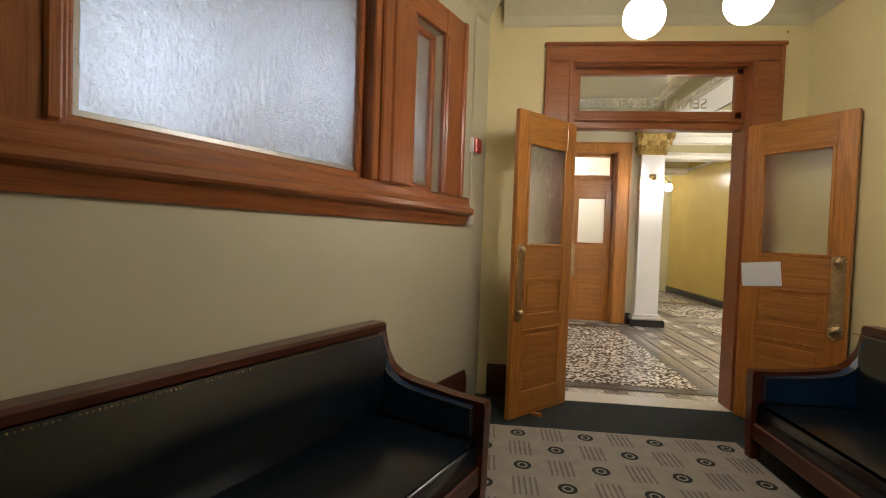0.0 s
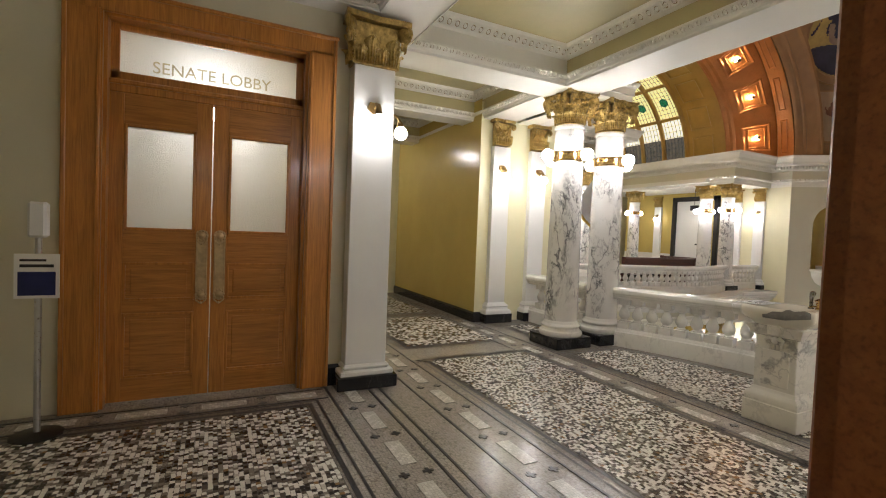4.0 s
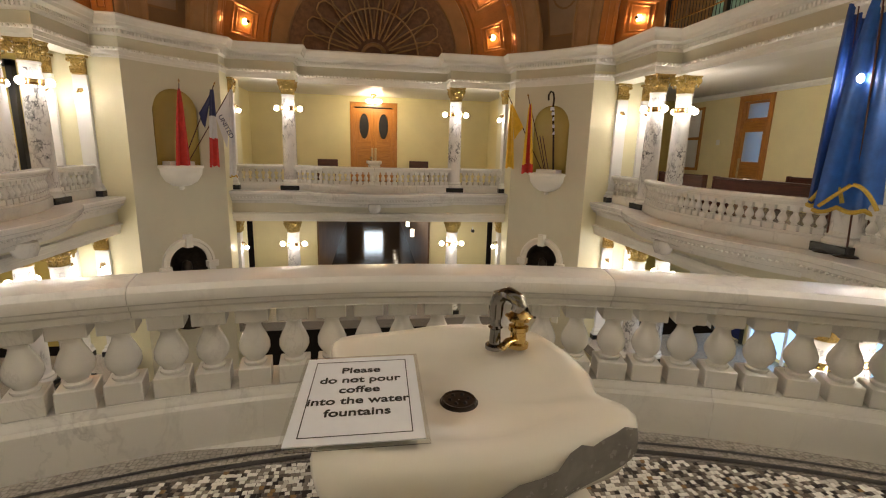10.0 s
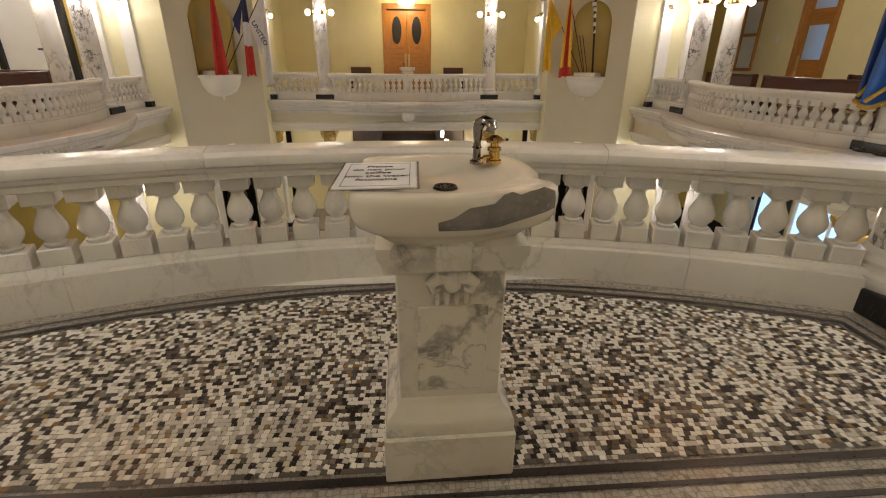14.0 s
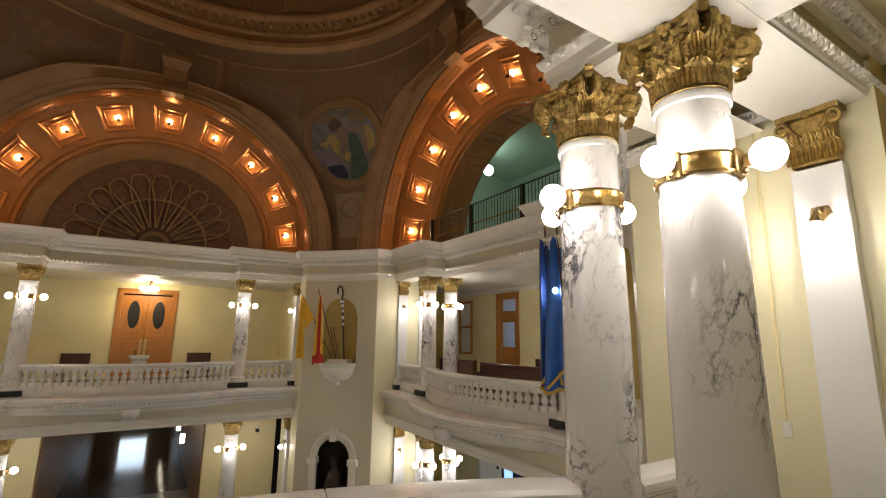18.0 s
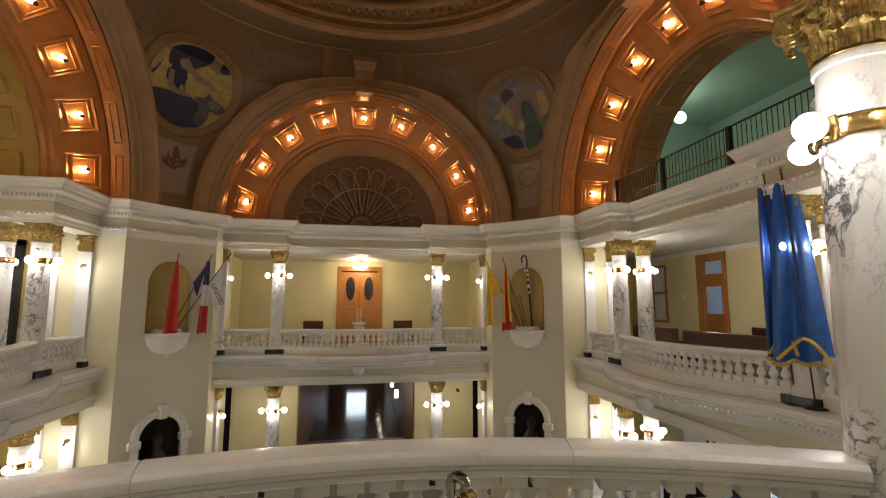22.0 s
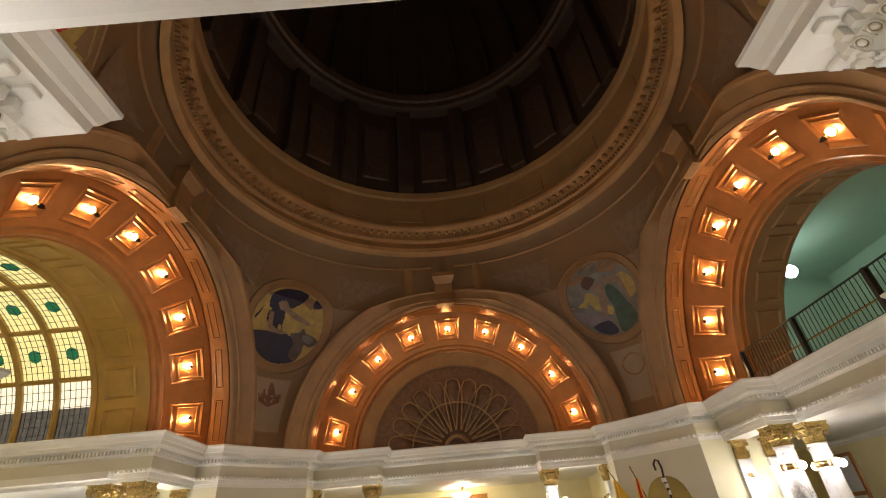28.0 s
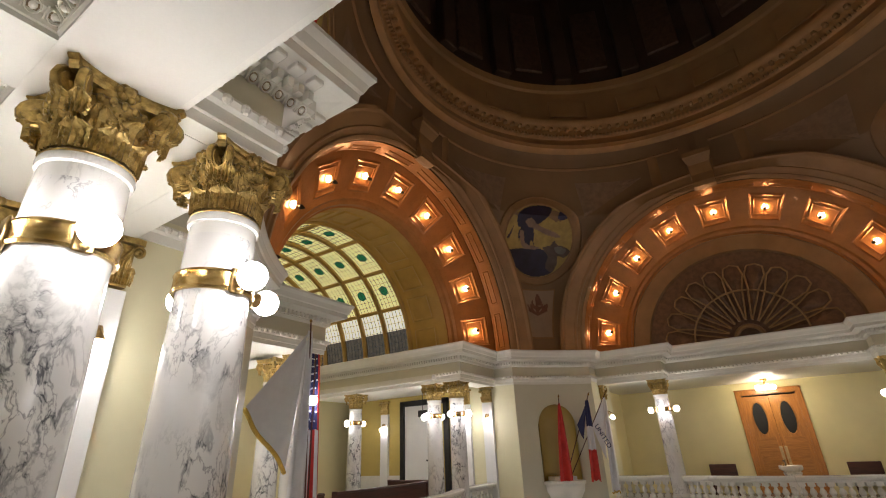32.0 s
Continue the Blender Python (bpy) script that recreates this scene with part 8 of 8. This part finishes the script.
# ---- far gallery things ----
gd = door_frame("door_far", "oak double door with dark oval panes, closed", side(2) @ pose(0, -12.38, 0), 0.82, 3.05, 3.10, M_OAK, 0.2, fw=0.16, transom=False)
for s in (-1, 1):
    door_leaf(gd, pose(s * 0.82, -0.03, 0, 0, 0, 0 if s < 0 else 180), 0.816, 3.08, glass_z=(1.72, 2.96), oval=True)
for x in (-1.95, 1.95):
    ch = thing("hall_bench", "small dark wooden bench against the gallery wall", "bench", side(2) @ pose(x, -11.98, 0), "gallery benches")
    part("seat", Mb().box(-0.42, -0.25, 0.40, 0.42, 0.25, 0.45, None, 0.01), M_MAHOG, ch)
    part("backrest", Mb().box(-0.42, -0.29, 0.45, 0.42, -0.24, 0.92, None, 0.012), M_MAHOG, ch)
    for a in (-0.36, 0.36):
        for b in (-0.22, 0.22):
            part("leg", Mb().box(a - 0.03, b - 0.03, 0, a + 0.03, b + 0.03, 0.41, None, 0.006), M_MAHOG, ch)
gc = thing("gallery_ceiling_lamp", "brass ceiling lamp with three lit shades over the far door", "lamp", side(2) @ pose(0, -11.4, 3.30))
part("rose", Mb().lathe([(0.001, 0.26), (0.12, 0.26), (0.10, 0.20), (0.03, 0.17), (0.02, 0.06), (0.04, 0.02), (0.001, 0.0)], 14), M_BRASS, gc)
for i in range(4):
    a = math.pi / 2 * i + 0.3
    part("shade", Mb().ball((0.22 * math.cos(a), 0.22 * math.sin(a), -0.02), 0.095, 12, 8, 0.85), glow("lit_warm_shade", (1.0, 0.84, 0.55), 58.0), gc, "lit cream shade")

# ---- right gallery things ----
rd = door_frame("door_right", "oak gallery door with a blue-lit pane, closed", side(1) @ pose(4.56, -12.33, 0), 0.50, 2.52, 3.16, M_OAK, 0.25, fw=0.16)
door_leaf(rd, pose(-0.5, -0.06, 0), 1.0, 2.52, glass_z=(1.3, 2.28))
rw = thing("window_2", "tall oak-framed sash window in the gallery wall", "window", side(1) @ pose(7.35, -12.33, 0), kind="structure")
for x in (-0.42, 0.42):
    part("casing", Mb().box(x - 0.06, 0, 0.95, x + 0.06, 0.05, 3.2, None, 0.008), M_OAK, rw)
for z in (1.0, 2.1, 3.15):
    part("rail", Mb().box(-0.4, 0, z - 0.05, 0.4, 0.045, z + 0.05, None, 0.008), M_OAK, rw)
for z0, z1 in ((1.05, 2.05), (2.15, 3.1)):
    part("pane", Mb().box(-0.36, 0.004, z0, 0.36, 0.012, z1), M_WHITE, rw, "pale blind behind the pane")


def pew(m, length, label):
    ob = thing("pew", label, "bench", m, "gallery pews")
    part("backrest", Mb().box(-length / 2, -0.26, 0.42, length / 2, -0.21, 0.92, None, 0.012), M_MAHOG, ob)
    part("cap_rail", Mb().box(-length / 2 - 0.03, -0.29, 0.92, length / 2 + 0.03, -0.18, 0.96, None, 0.012), M_MAHOG, ob)
    part("seat", Mb().box(-length / 2, -0.22, 0.40, length / 2, 0.24, 0.46, None, 0.012), M_MAHOG, ob)
    for s in (-1, 1):
        part("end_panel", Mb().box(s * length / 2 - 0.03, -0.28, 0, s * length / 2 + 0.03, 0.26, 0.62, None, 0.012).box(s * length / 2 - 0.03, -0.28, 0.62, s * length / 2 + 0.03, -0.12, 0.97, None, 0.012), M_MAHOG, ob)
    return ob


pew(side(1) @ pose(3.62, -9.6, 0, 0, 0, 180), 1.95, "dark mahogany pew standing on the gallery")
pew(side(1) @ pose(0.05, -9.35, 0, 0, 0, 180), 3.7, "long dark mahogany pew behind the balustrade")
pew(side(1) @ pose(1.93, -11.9, 0), 1.6, "dark mahogany pew against the gallery wall")
pew(side(3) @ pose(-1.2, -9.25, 0, 0, 0, 180), 3.4, "long dark mahogany pew behind the balustrade")
pew(side(3) @ pose(-3.7, -9.9, 0, 0, 0, 90), 1.8, "dark mahogany pew in the stair hall")
pew(side(3) @ pose(2.2, -9.25, 0, 0, 0, 180), 2.6, "dark mahogany pew behind the balustrade")

# lift front in the stair hall
el = thing("lift_front", "dark bronze lift frame with a white door", "lift", side(3) @ pose(-5.15, -10.6, 0, 0, 0, -90))
for a, b in ((-1.0, -0.84), (0.84, 1.0)):
    part("frame_post", Mb().box(a, 0, 0, b, 0.16, 3.35, None, 0.01), M_IRON, el)
part("frame_head", Mb().box(-1.0, 0, 3.2, 1.0, 0.16, 3.38, None, 0.01), M_IRON, el)
part("door", Mb().box(-0.3, 0.02, 0.02, 0.84, 0.06, 3.2, None, 0.006), M_WHITE, el, "white lift door")
part("side_panel", Mb().box(-0.84, 0.01, 0.02, -0.32, 0.05, 3.2, None, 0.006), M_OCHRE, el)
part("plate", Mb().box(-0.22, 0.06, 1.42, -0.05, 0.07, 1.47), M_IRON, el)
ex = thing("exit_sign", "small dark exit sign hung over the lift", "sign", side(3) @ pose(-4.2, -10.0, 2.75, 0, 0, -90))
part("box", Mb().box(-0.17, 0, 0, 0.17, 0.06, 0.2, None, 0.008), M_IRON, ex)
part("hanger", Mb().tube([(0, 0.03, 0.2), (0, 0.03, 0.82)], 0.01, 6), M_IRON, ex)
for s in (-1, 1):
    for v in (9.1, 12.4):
        pilaster(side(3) @ pose(s * 5.2, -v, 0, 0, 0, s * 90), True)


# ---- flags ----
def bit(fn, u0, u1, v0, v1, nu=16, nv=18):
    return Mb().grid(lambda a, b: fn(u0 + (u1 - u0) * a, v0 + (v1 - v0) * b), nu, nv)


# a flag draped from its pole: a drawn-out corner beside a hanging fold
def corner_fn(T, L, B, out=0.05, waves=2.0):
    T, L, B = Vector(T), Vector(L), Vector(B)
    nrm = (L - T).cross(B - T).normalized()

    def fn(u, v):
        p = T * (1 - v) + (L * (1 - u) + B * u) * v + nrm * (out * v * math.sin(2 * math.pi * waves * u + 1.5 * v) + 0.04 * math.sin(math.pi * v) * (1 - u))
        return tuple(p)
    return fn


def fold_fn(T, foot, w0, w1, depth=0.05, waves=1.6, along_x=(1, 0, 0)):
    """A hanging fold from T down to foot, its width growing from w0 to w1."""
    T, foot, ax = Vector(T), Vector(foot), Vector(along_x)
    nrm = ax.cross(Vector((0, 0, 1)))

    def fn(u, v):
        p = T * (1 - v) + foot * v + ax * ((u - 0.5) * (w0 + (w1 - w0) * v ** 0.7)) + nrm * (depth * (0.3 + 0.7 * v) * math.sin(2 * math.pi * waves * u + 0.6 * v))
        p.z -= 0.06 * abs(math.sin(2.5 * math.pi * u + 0.5)) * v + 0.02 * math.sin(9 * v + 4 * u)
        return tuple(p)
    return fn


def pole_parts(ob, root, tip):
    part("pole", Mb().tube([root, tuple((a + b) / 2 for a, b in zip(root, tip)), tip], 0.014, 8), M_MAHOG, ob, "dark wooden pole")
    d = (Vector(tip) - Vector(root)).normalized()
    part("finial", Mb().lathe([(0.001, 0.13), (0.012, 0.09), (0.03, 0.05), (0.012, 0.02), (0.016, 0.0), (0.001, 0.0)], 10, Matrix.Translation(tip) @ d.to_track_quat("Z", "Y").to_matrix().to_4x4()), M_BRASS, ob, "brass spear finial")


# blue flags by the right gallery's near column
# the back flag's cloth is darkened to stand for the shadow side
for ox, oy, mt, w1, zb, seed in ((-0.26, 0.22, M_BLUE_SHADED, 0.46, 0.78, 2.1), (0.0, 0.0, M_BLUE, 0.80, 0.72, 1.7)):
    base = Matrix.Translation((6.97, 5.12, 0)) @ Matrix.Rotation(radians(-50), 4, "Z") @ Matrix.Translation((ox, oy, 0))
    bf = thing("standing_flag", "royal blue flag with gold fringe on a floor pole", "flag", base)
    pole_parts(bf, (0.16, 0.0, 0.0), (-0.02, 0.0, 3.86))
    c4 = fold_fn((0.0, 0, 3.70), (0.06, 0, zb), 0.26, w1, 0.10, seed)
    part("cloth", bit(c4, 0, 1, 0, 1, 36, 24), mt, bf, smooth=70)
    part("fringe", Mb().tube([c4(i / 24, 1.0) for i in range(25)], 0.035, 6), M_FRINGE, bf, "gold fringe")
    part("side_fringe", Mb().tube([(c4(0.52 + 0.40 * i / 12, 0.88 + 0.10 * i / 12)[0], -0.13, c4(0.5, 0.86 + 0.12 * (i / 12) ** 2)[2]) for i in range(13)], 0.03, 6), M_FRINGE, bf, "gold fringe")
    part("side_fringe", Mb().tube([(c4(0.50 - 0.44 * i / 12, 0.9)[0], -0.13, c4(0.5, 0.86 + 0.12 * (i / 12))[2]) for i in range(13)], 0.03, 6), M_FRINGE, bf, "gold fringe")
    st = thing("flag_stand", "round dark flag stand on the gallery floor", "flag stand", base @ pose(0.16, 0, 0))
    part("foot", Mb().lathe([(0.001, 0), (0.16, 0), (0.16, 0.02), (0.03, 0.05), (0.022, 0.16), (0.001, 0.16)], 16), M_BRONZE, st)

# white flag and striped flag by the stair hall's near column; local x runs towards the far side
base = Matrix.Translation((-6.90, 5.05, 0)) @ Matrix.Rotation(math.pi / 2, 4, "Z")
wf = thing("standing_flag", "white flag with gold fringe on a floor pole", "flag", base)
pole_parts(wf, (0.22, 0, 0.0), (0.0, 0, 3.98))
c1 = corner_fn((0.0, 0, 3.86), (-1.22, 0, 2.40), (-0.28, 0, 1.46), 0.05, 1.4)
part("cloth", bit(c1, 0, 1, 0, 1, 24, 20), M_WCLOTH, wf, smooth=70)
part("fringe", Mb().tube([c1(i / 20, 1.0) for i in range(21)], 0.035, 6), M_FRINGE, wf, "gold fringe")
c2 = fold_fn((0.0, 0, 3.84), (-0.06, 0, 0.85), 0.10, 0.42, 0.07, 1.5)
part("cloth_fold", bit(c2, 0, 1, 0, 1, 24, 20), M_WCLOTH, wf, smooth=70)
part("fold_fringe", Mb().tube([c2(i / 20, 1.0) for i in range(21)], 0.03, 6), M_FRINGE, wf, "gold fringe")
st = thing("flag_stand", "round dark flag stand on the gallery floor", "flag stand", base @ pose(0.22, 0, 0))
part("foot", Mb().lathe([(0.001, 0), (0.16, 0), (0.16, 0.02), (0.03, 0.05), (0.022, 0.16), (0.001, 0.16)], 16), M_BRONZE, st)
base = Matrix.Translation((-7.04, 5.32, 0)) @ Matrix.Rotation(math.pi / 2, 4, "Z")
us = thing("standing_flag", "red, white and blue striped flag on a floor pole", "flag", base)
pole_parts(us, (0.10, 0, 0.0), (0.02, 0, 3.66))
c3 = fold_fn((0.02, 0, 3.52), (0.06, 0, 0.80), 0.16, 0.46, 0.07, 1.4)
part("canton", bit(c3, 0, 0.8, 0, 0.50, 14, 14), M_NAVY, us, smooth=70)
part("stripe", bit(c3, 0.8, 1.0, 0, 0.5, 4, 14), M_RED, us, smooth=70)
for i in range(7):
    part("stripe", bit(c3, i / 7, (i + 1) / 7, 0.50, 1, 4, 12), M_RED if i % 2 == 0 else M_WCLOTH, us, smooth=70)
sp = Mb()
for i in range(5):
    for j in range(9):
        p = c3(0.08 + 0.15 * i + (0.06 if j % 2 else 0), 0.05 + 0.05 * j)
        sp.ball((p[0], p[1] - 0.008, p[2]), 0.015, 5, 4)
        sp.ball((p[0], p[1] + 0.008, p[2]), 0.015, 5, 4)
tagged(part("stars", sp, M_WCLOTH, us), kind="stuff")
st = thing("flag_stand", "round dark flag stand on the gallery floor", "flag stand", base @ pose(0.10, 0, 0))
part("foot", Mb().lathe([(0.001, 0), (0.16, 0), (0.16, 0.02), (0.03, 0.05), (0.022, 0.16), (0.001, 0.16)], 16), M_BRONZE, st)


# flags fixed in the niches; local y points into the niche, x along the wall
NL, NR = niche_frame(2), niche_frame(1)
f = thing("niche_flag", "red flag hanging from a pole in the niche", "flag", NL)
pole_parts(f, (0.05, 0.1, 0.80), (0.0, -0.36, 3.02))
part("cloth", bit(fold_fn((0.0, -0.34, 2.88), (-0.04, -0.30, 0.78), 0.06, 0.44, 0.05, 1.7), 0, 1, 0, 1, 18, 18), M_RED, f, smooth=70)
f = thing("niche_flag", "blue, white and red flag hanging from a niche pole", "flag", NL)
pole_parts(f, (0.18, 0.1, 0.95), (0.93, -0.42, 3.06))
cA = corner_fn((0.90, -0.40, 2.98), (0.46, -0.36, 2.26), (0.62, -0.36, 1.86), 0.03, 0.8)
part("blue_band", bit(cA, 0, 1, 0, 1, 12, 10), M_NAVY, f, smooth=70)
cB = fold_fn((0.86, -0.42, 2.95), (0.80, -0.38, 0.80), 0.10, 0.30, 0.04, 1.3)
for nm, mt, v0, v1 in (("blue_band", M_NAVY, 0, 0.34), ("white_band", M_WCLOTH, 0.34, 0.62), ("red_band", M_RED, 0.62, 1)):
    part(nm, bit(cB, 0, 1, v0, v1, 12, 8), mt, f, smooth=70)
f = thing("niche_flag", "white lettered flag hanging from a niche pole", "flag", NL)
pole_parts(f, (0.30, 0.1, 0.90), (1.50, -0.45, 3.14))
cA = corner_fn((1.44, -0.42, 3.04), (0.92, -0.40, 2.22), (1.22, -0.40, 1.30), 0.015, 0.8)
part("cloth", bit(cA, 0, 1, 0, 1, 14, 12), M_WCLOTH, f, smooth=70)
cB = fold_fn((1.44, -0.44, 3.02), (1.36, -0.40, 0.50), 0.08, 0.28, 0.05, 1.5)
part("cloth_fold", bit(cB, 0, 1, 0, 1, 14, 16), M_WCLOTH, f, smooth=70)
part("fringe", Mb().tube([cB(i / 12, 1.0) for i in range(13)], 0.02, 6), M_FRINGE, f, "gold fringe")
lettering("UNITED", 0.20, M_NAVY, f, Matrix.Translation((1.12, -0.50, 1.90)) @ pose(0, 0, 0, 90, 0, 0) @ pose(0, 0, 0, 0, 0, -62), bold=0.01)
f = thing("niche_flag", "yellow flag hanging from a pole in the niche", "flag", NR)
pole_parts(f, (-0.28, 0.1, 0.90), (-1.32, -0.42, 3.14))
part("cloth", bit(corner_fn((-1.22, -0.40, 2.96), (-0.80, -0.36, 2.20), (-1.10, -0.36, 1.80), 0.03, 1.0), 0, 1, 0, 1, 12, 12), M_YCLOTH, f, smooth=70)
part("cloth_fold", bit(fold_fn((-1.22, -0.42, 2.94), (-1.18, -0.38, 0.95), 0.08, 0.30, 0.05, 1.4), 0, 1, 0, 1, 14, 16), M_YCLOTH, f, smooth=70)
f = thing("niche_flag", "red and yellow flag hanging from a niche pole", "flag", NR)
pole_parts(f, (-0.18, 0.1, 0.90), (-0.66, -0.38, 3.12))
cB = fold_fn((-0.58, -0.38, 2.92), (-0.56, -0.34, 0.80), 0.08, 0.40, 0.05, 1.4)
for nm, mt, u0, u1 in (("yellow_band", M_YCLOTH, 0, 0.3), ("red_band", M_RED, 0.3, 0.74), ("yellow_band", M_YCLOTH, 0.74, 1)):
    part(nm, bit(cB, u0, u1, 0, 0.86, 6, 14), mt, f, smooth=70)
part("red_hem", bit(cB, 0, 1, 0.86, 1, 10, 4), M_RED, f, smooth=70)
cs = thing("feathered_staff", "dark hooked staff with white wrappings leaning in the niche", "staff", NR)
part("shaft", Mb().tube([(0.14, 0.1, 0.8), (0.14, -0.10, 2.0), (0.10, -0.2, 2.80), (0.12, -0.2, 3.05), (0.08, -0.2, 3.24), (0.0, -0.2, 3.28), (-0.07, -0.2, 3.18), (-0.06, -0.2, 3.02)], 0.03, 8), M_BRONZE, cs)
for z, x, r in ((2.0, 0.14, 0.036), (2.2, 0.13, 0.045), (2.42, 0.12, 0.04), (2.58, 0.11, 0.055), (2.72, 0.08, 0.075)):
    part("wrapping", Mb().tube([(x, -0.10 - (z - 2.0) * 0.12, z), (x, -0.11 - (z - 2.0) * 0.12, z + 0.10)], [r, r * 0.8], 8), M_WCLOTH, cs)
for x in (-0.02, -0.12):
    part("rod", Mb().tube([(x, 0.12, 0.8), (x - 0.22, -0.05, 1.95)], 0.014, 6), M_MAHOG, cs)

# corridor ceiling lamps
for s in (-1, 1):
    cl = thing("corridor_lamp", "round lit ceiling lamp in the side corridor", "lamp", pose(s * 7.9, -2.1, 3.42), "corridor lamps")
    part("globe", Mb().ball((0, 0, 0), 0.11, 14, 9, 0.8), M_GLOBE, cl)
    part("rose", Mb().lathe([(0.06, 0.06), (0.12, 0.10), (0.12, 0.54), (0.001, 0.54)], 14), M_BRASS, cl)

# ---- storey below, right side: white doors lit by cool daylight ----
ld = thing("lower_door", "white panelled door with cool light on it, ajar", "door", side(1) @ pose(5.6, -12.28, LOW), kind="structure")
part("casing", Mb().box(-0.75, 0, 0, -0.6, 0.06, 3.0, None, 0.01).box(0.6, 0, 0, 0.75, 0.06, 3.0, None, 0.01).box(-0.75, 0, 2.9, 0.75, 0.06, 3.05, None, 0.01), M_WHITE, ld)
part("leaf", Mb().box(-0.6, 0.0, 0.02, 0.6, 0.05, 2.9, None, 0.008), M_WHITE, ld, "pale door leaf")
part("lock_plate", Mb().box(-0.55, 0.05, 1.35, -0.42, 0.07, 1.55, None, 0.006), M_IRON, ld)
lw = thing("lower_window", "dark bronze glazed screen with cool daylight behind it", "window", side(1) @ pose(4.2, -12.28, LOW), kind="structure")
for a in (-0.62, 0.0, 0.62):
    part("post", Mb().box(a - 0.05, 0, 0, a + 0.05, 0.08, 3.0, None, 0.008), M_IRON, lw)
part("dark_pane", Mb().box(-0.57, 0.01, 0.1, -0.05, 0.03, 2.9), M_NAVY, lw)
part("bright_pane", Mb().box(0.05, 0.01, 0.1, 0.57, 0.03, 2.9), M_BDAY, lw, "pane with cool daylight behind it")
ld2 = thing("lower_glass_doors", "glazed doors with cool daylight behind them", "door", side(1) @ pose(1.4, -12.28, LOW), kind="structure")
for i in range(6):
    part("pane", Mb().box(-1.9 + 0.64 * i, 0.01, 0.15, -1.36 + 0.64 * i, 0.03, 2.9), M_BDAY, ld2, "pane with cool daylight behind it")
    part("stile", Mb().box(-1.36 + 0.64 * i, 0.0, 0.0, -1.26 + 0.64 * i, 0.07, 3.0, None, 0.006), M_WHITE, ld2)
# stair handrail in the opening beyond the corridor
hr = thing("stair_handrail", "dark double handrail sloping down beside the stairs", "handrail", None)
for dz in (0.0, 0.16):
    part("rail", Mb().tube([(7.25, 3.80, 2.65 + dz), (7.20, 2.75, 0.55 + dz)], 0.03, 8), M_IRON, hr)
# conduit beside the pilaster, down to the outlet
cd2 = thing("wall_conduit", "thin yellow painted conduit running down to an outlet", "conduit", None)
part("pipe", Mb().tube([(PN - 0.012, 0.40, 1.08), (PN - 0.012, 0.40, 3.5)], 0.011, 6), M_YELLOW, cd2)
sc = thing("security_camera", "small dark camera under the lower gallery's edge", "camera", side(2) @ pose(-3.55, -8.0, -1.28))
part("mount", Mb().tube([(0, 0, 0), (0, 0, -0.10)], 0.02, 8), M_WHITE, sc)
part("body", Mb().box(-0.05, -0.06, -0.20, 0.05, 0.12, -0.10, None, 0.015), M_IRON, sc)
ws = thing("wall_thermostat", "small pale wall box beside the gallery door", "thermostat", side(1) @ pose(6.0, -12.33, 1.95))
part("box", Mb().box(-0.07, 0, -0.09, 0.07, 0.04, 0.09, None, 0.008), M_CREAM, ws)
sg = thing("wall_plate", "blank white sheet fixed to the corridor's end wall", "notice", pose(9.09, -1.7, 1.5, 0, 0, 90))
part("sheet", Mb().box(-0.2, 0, -0.17, 0.2, 0.006, 0.17), M_PAPER, sg)
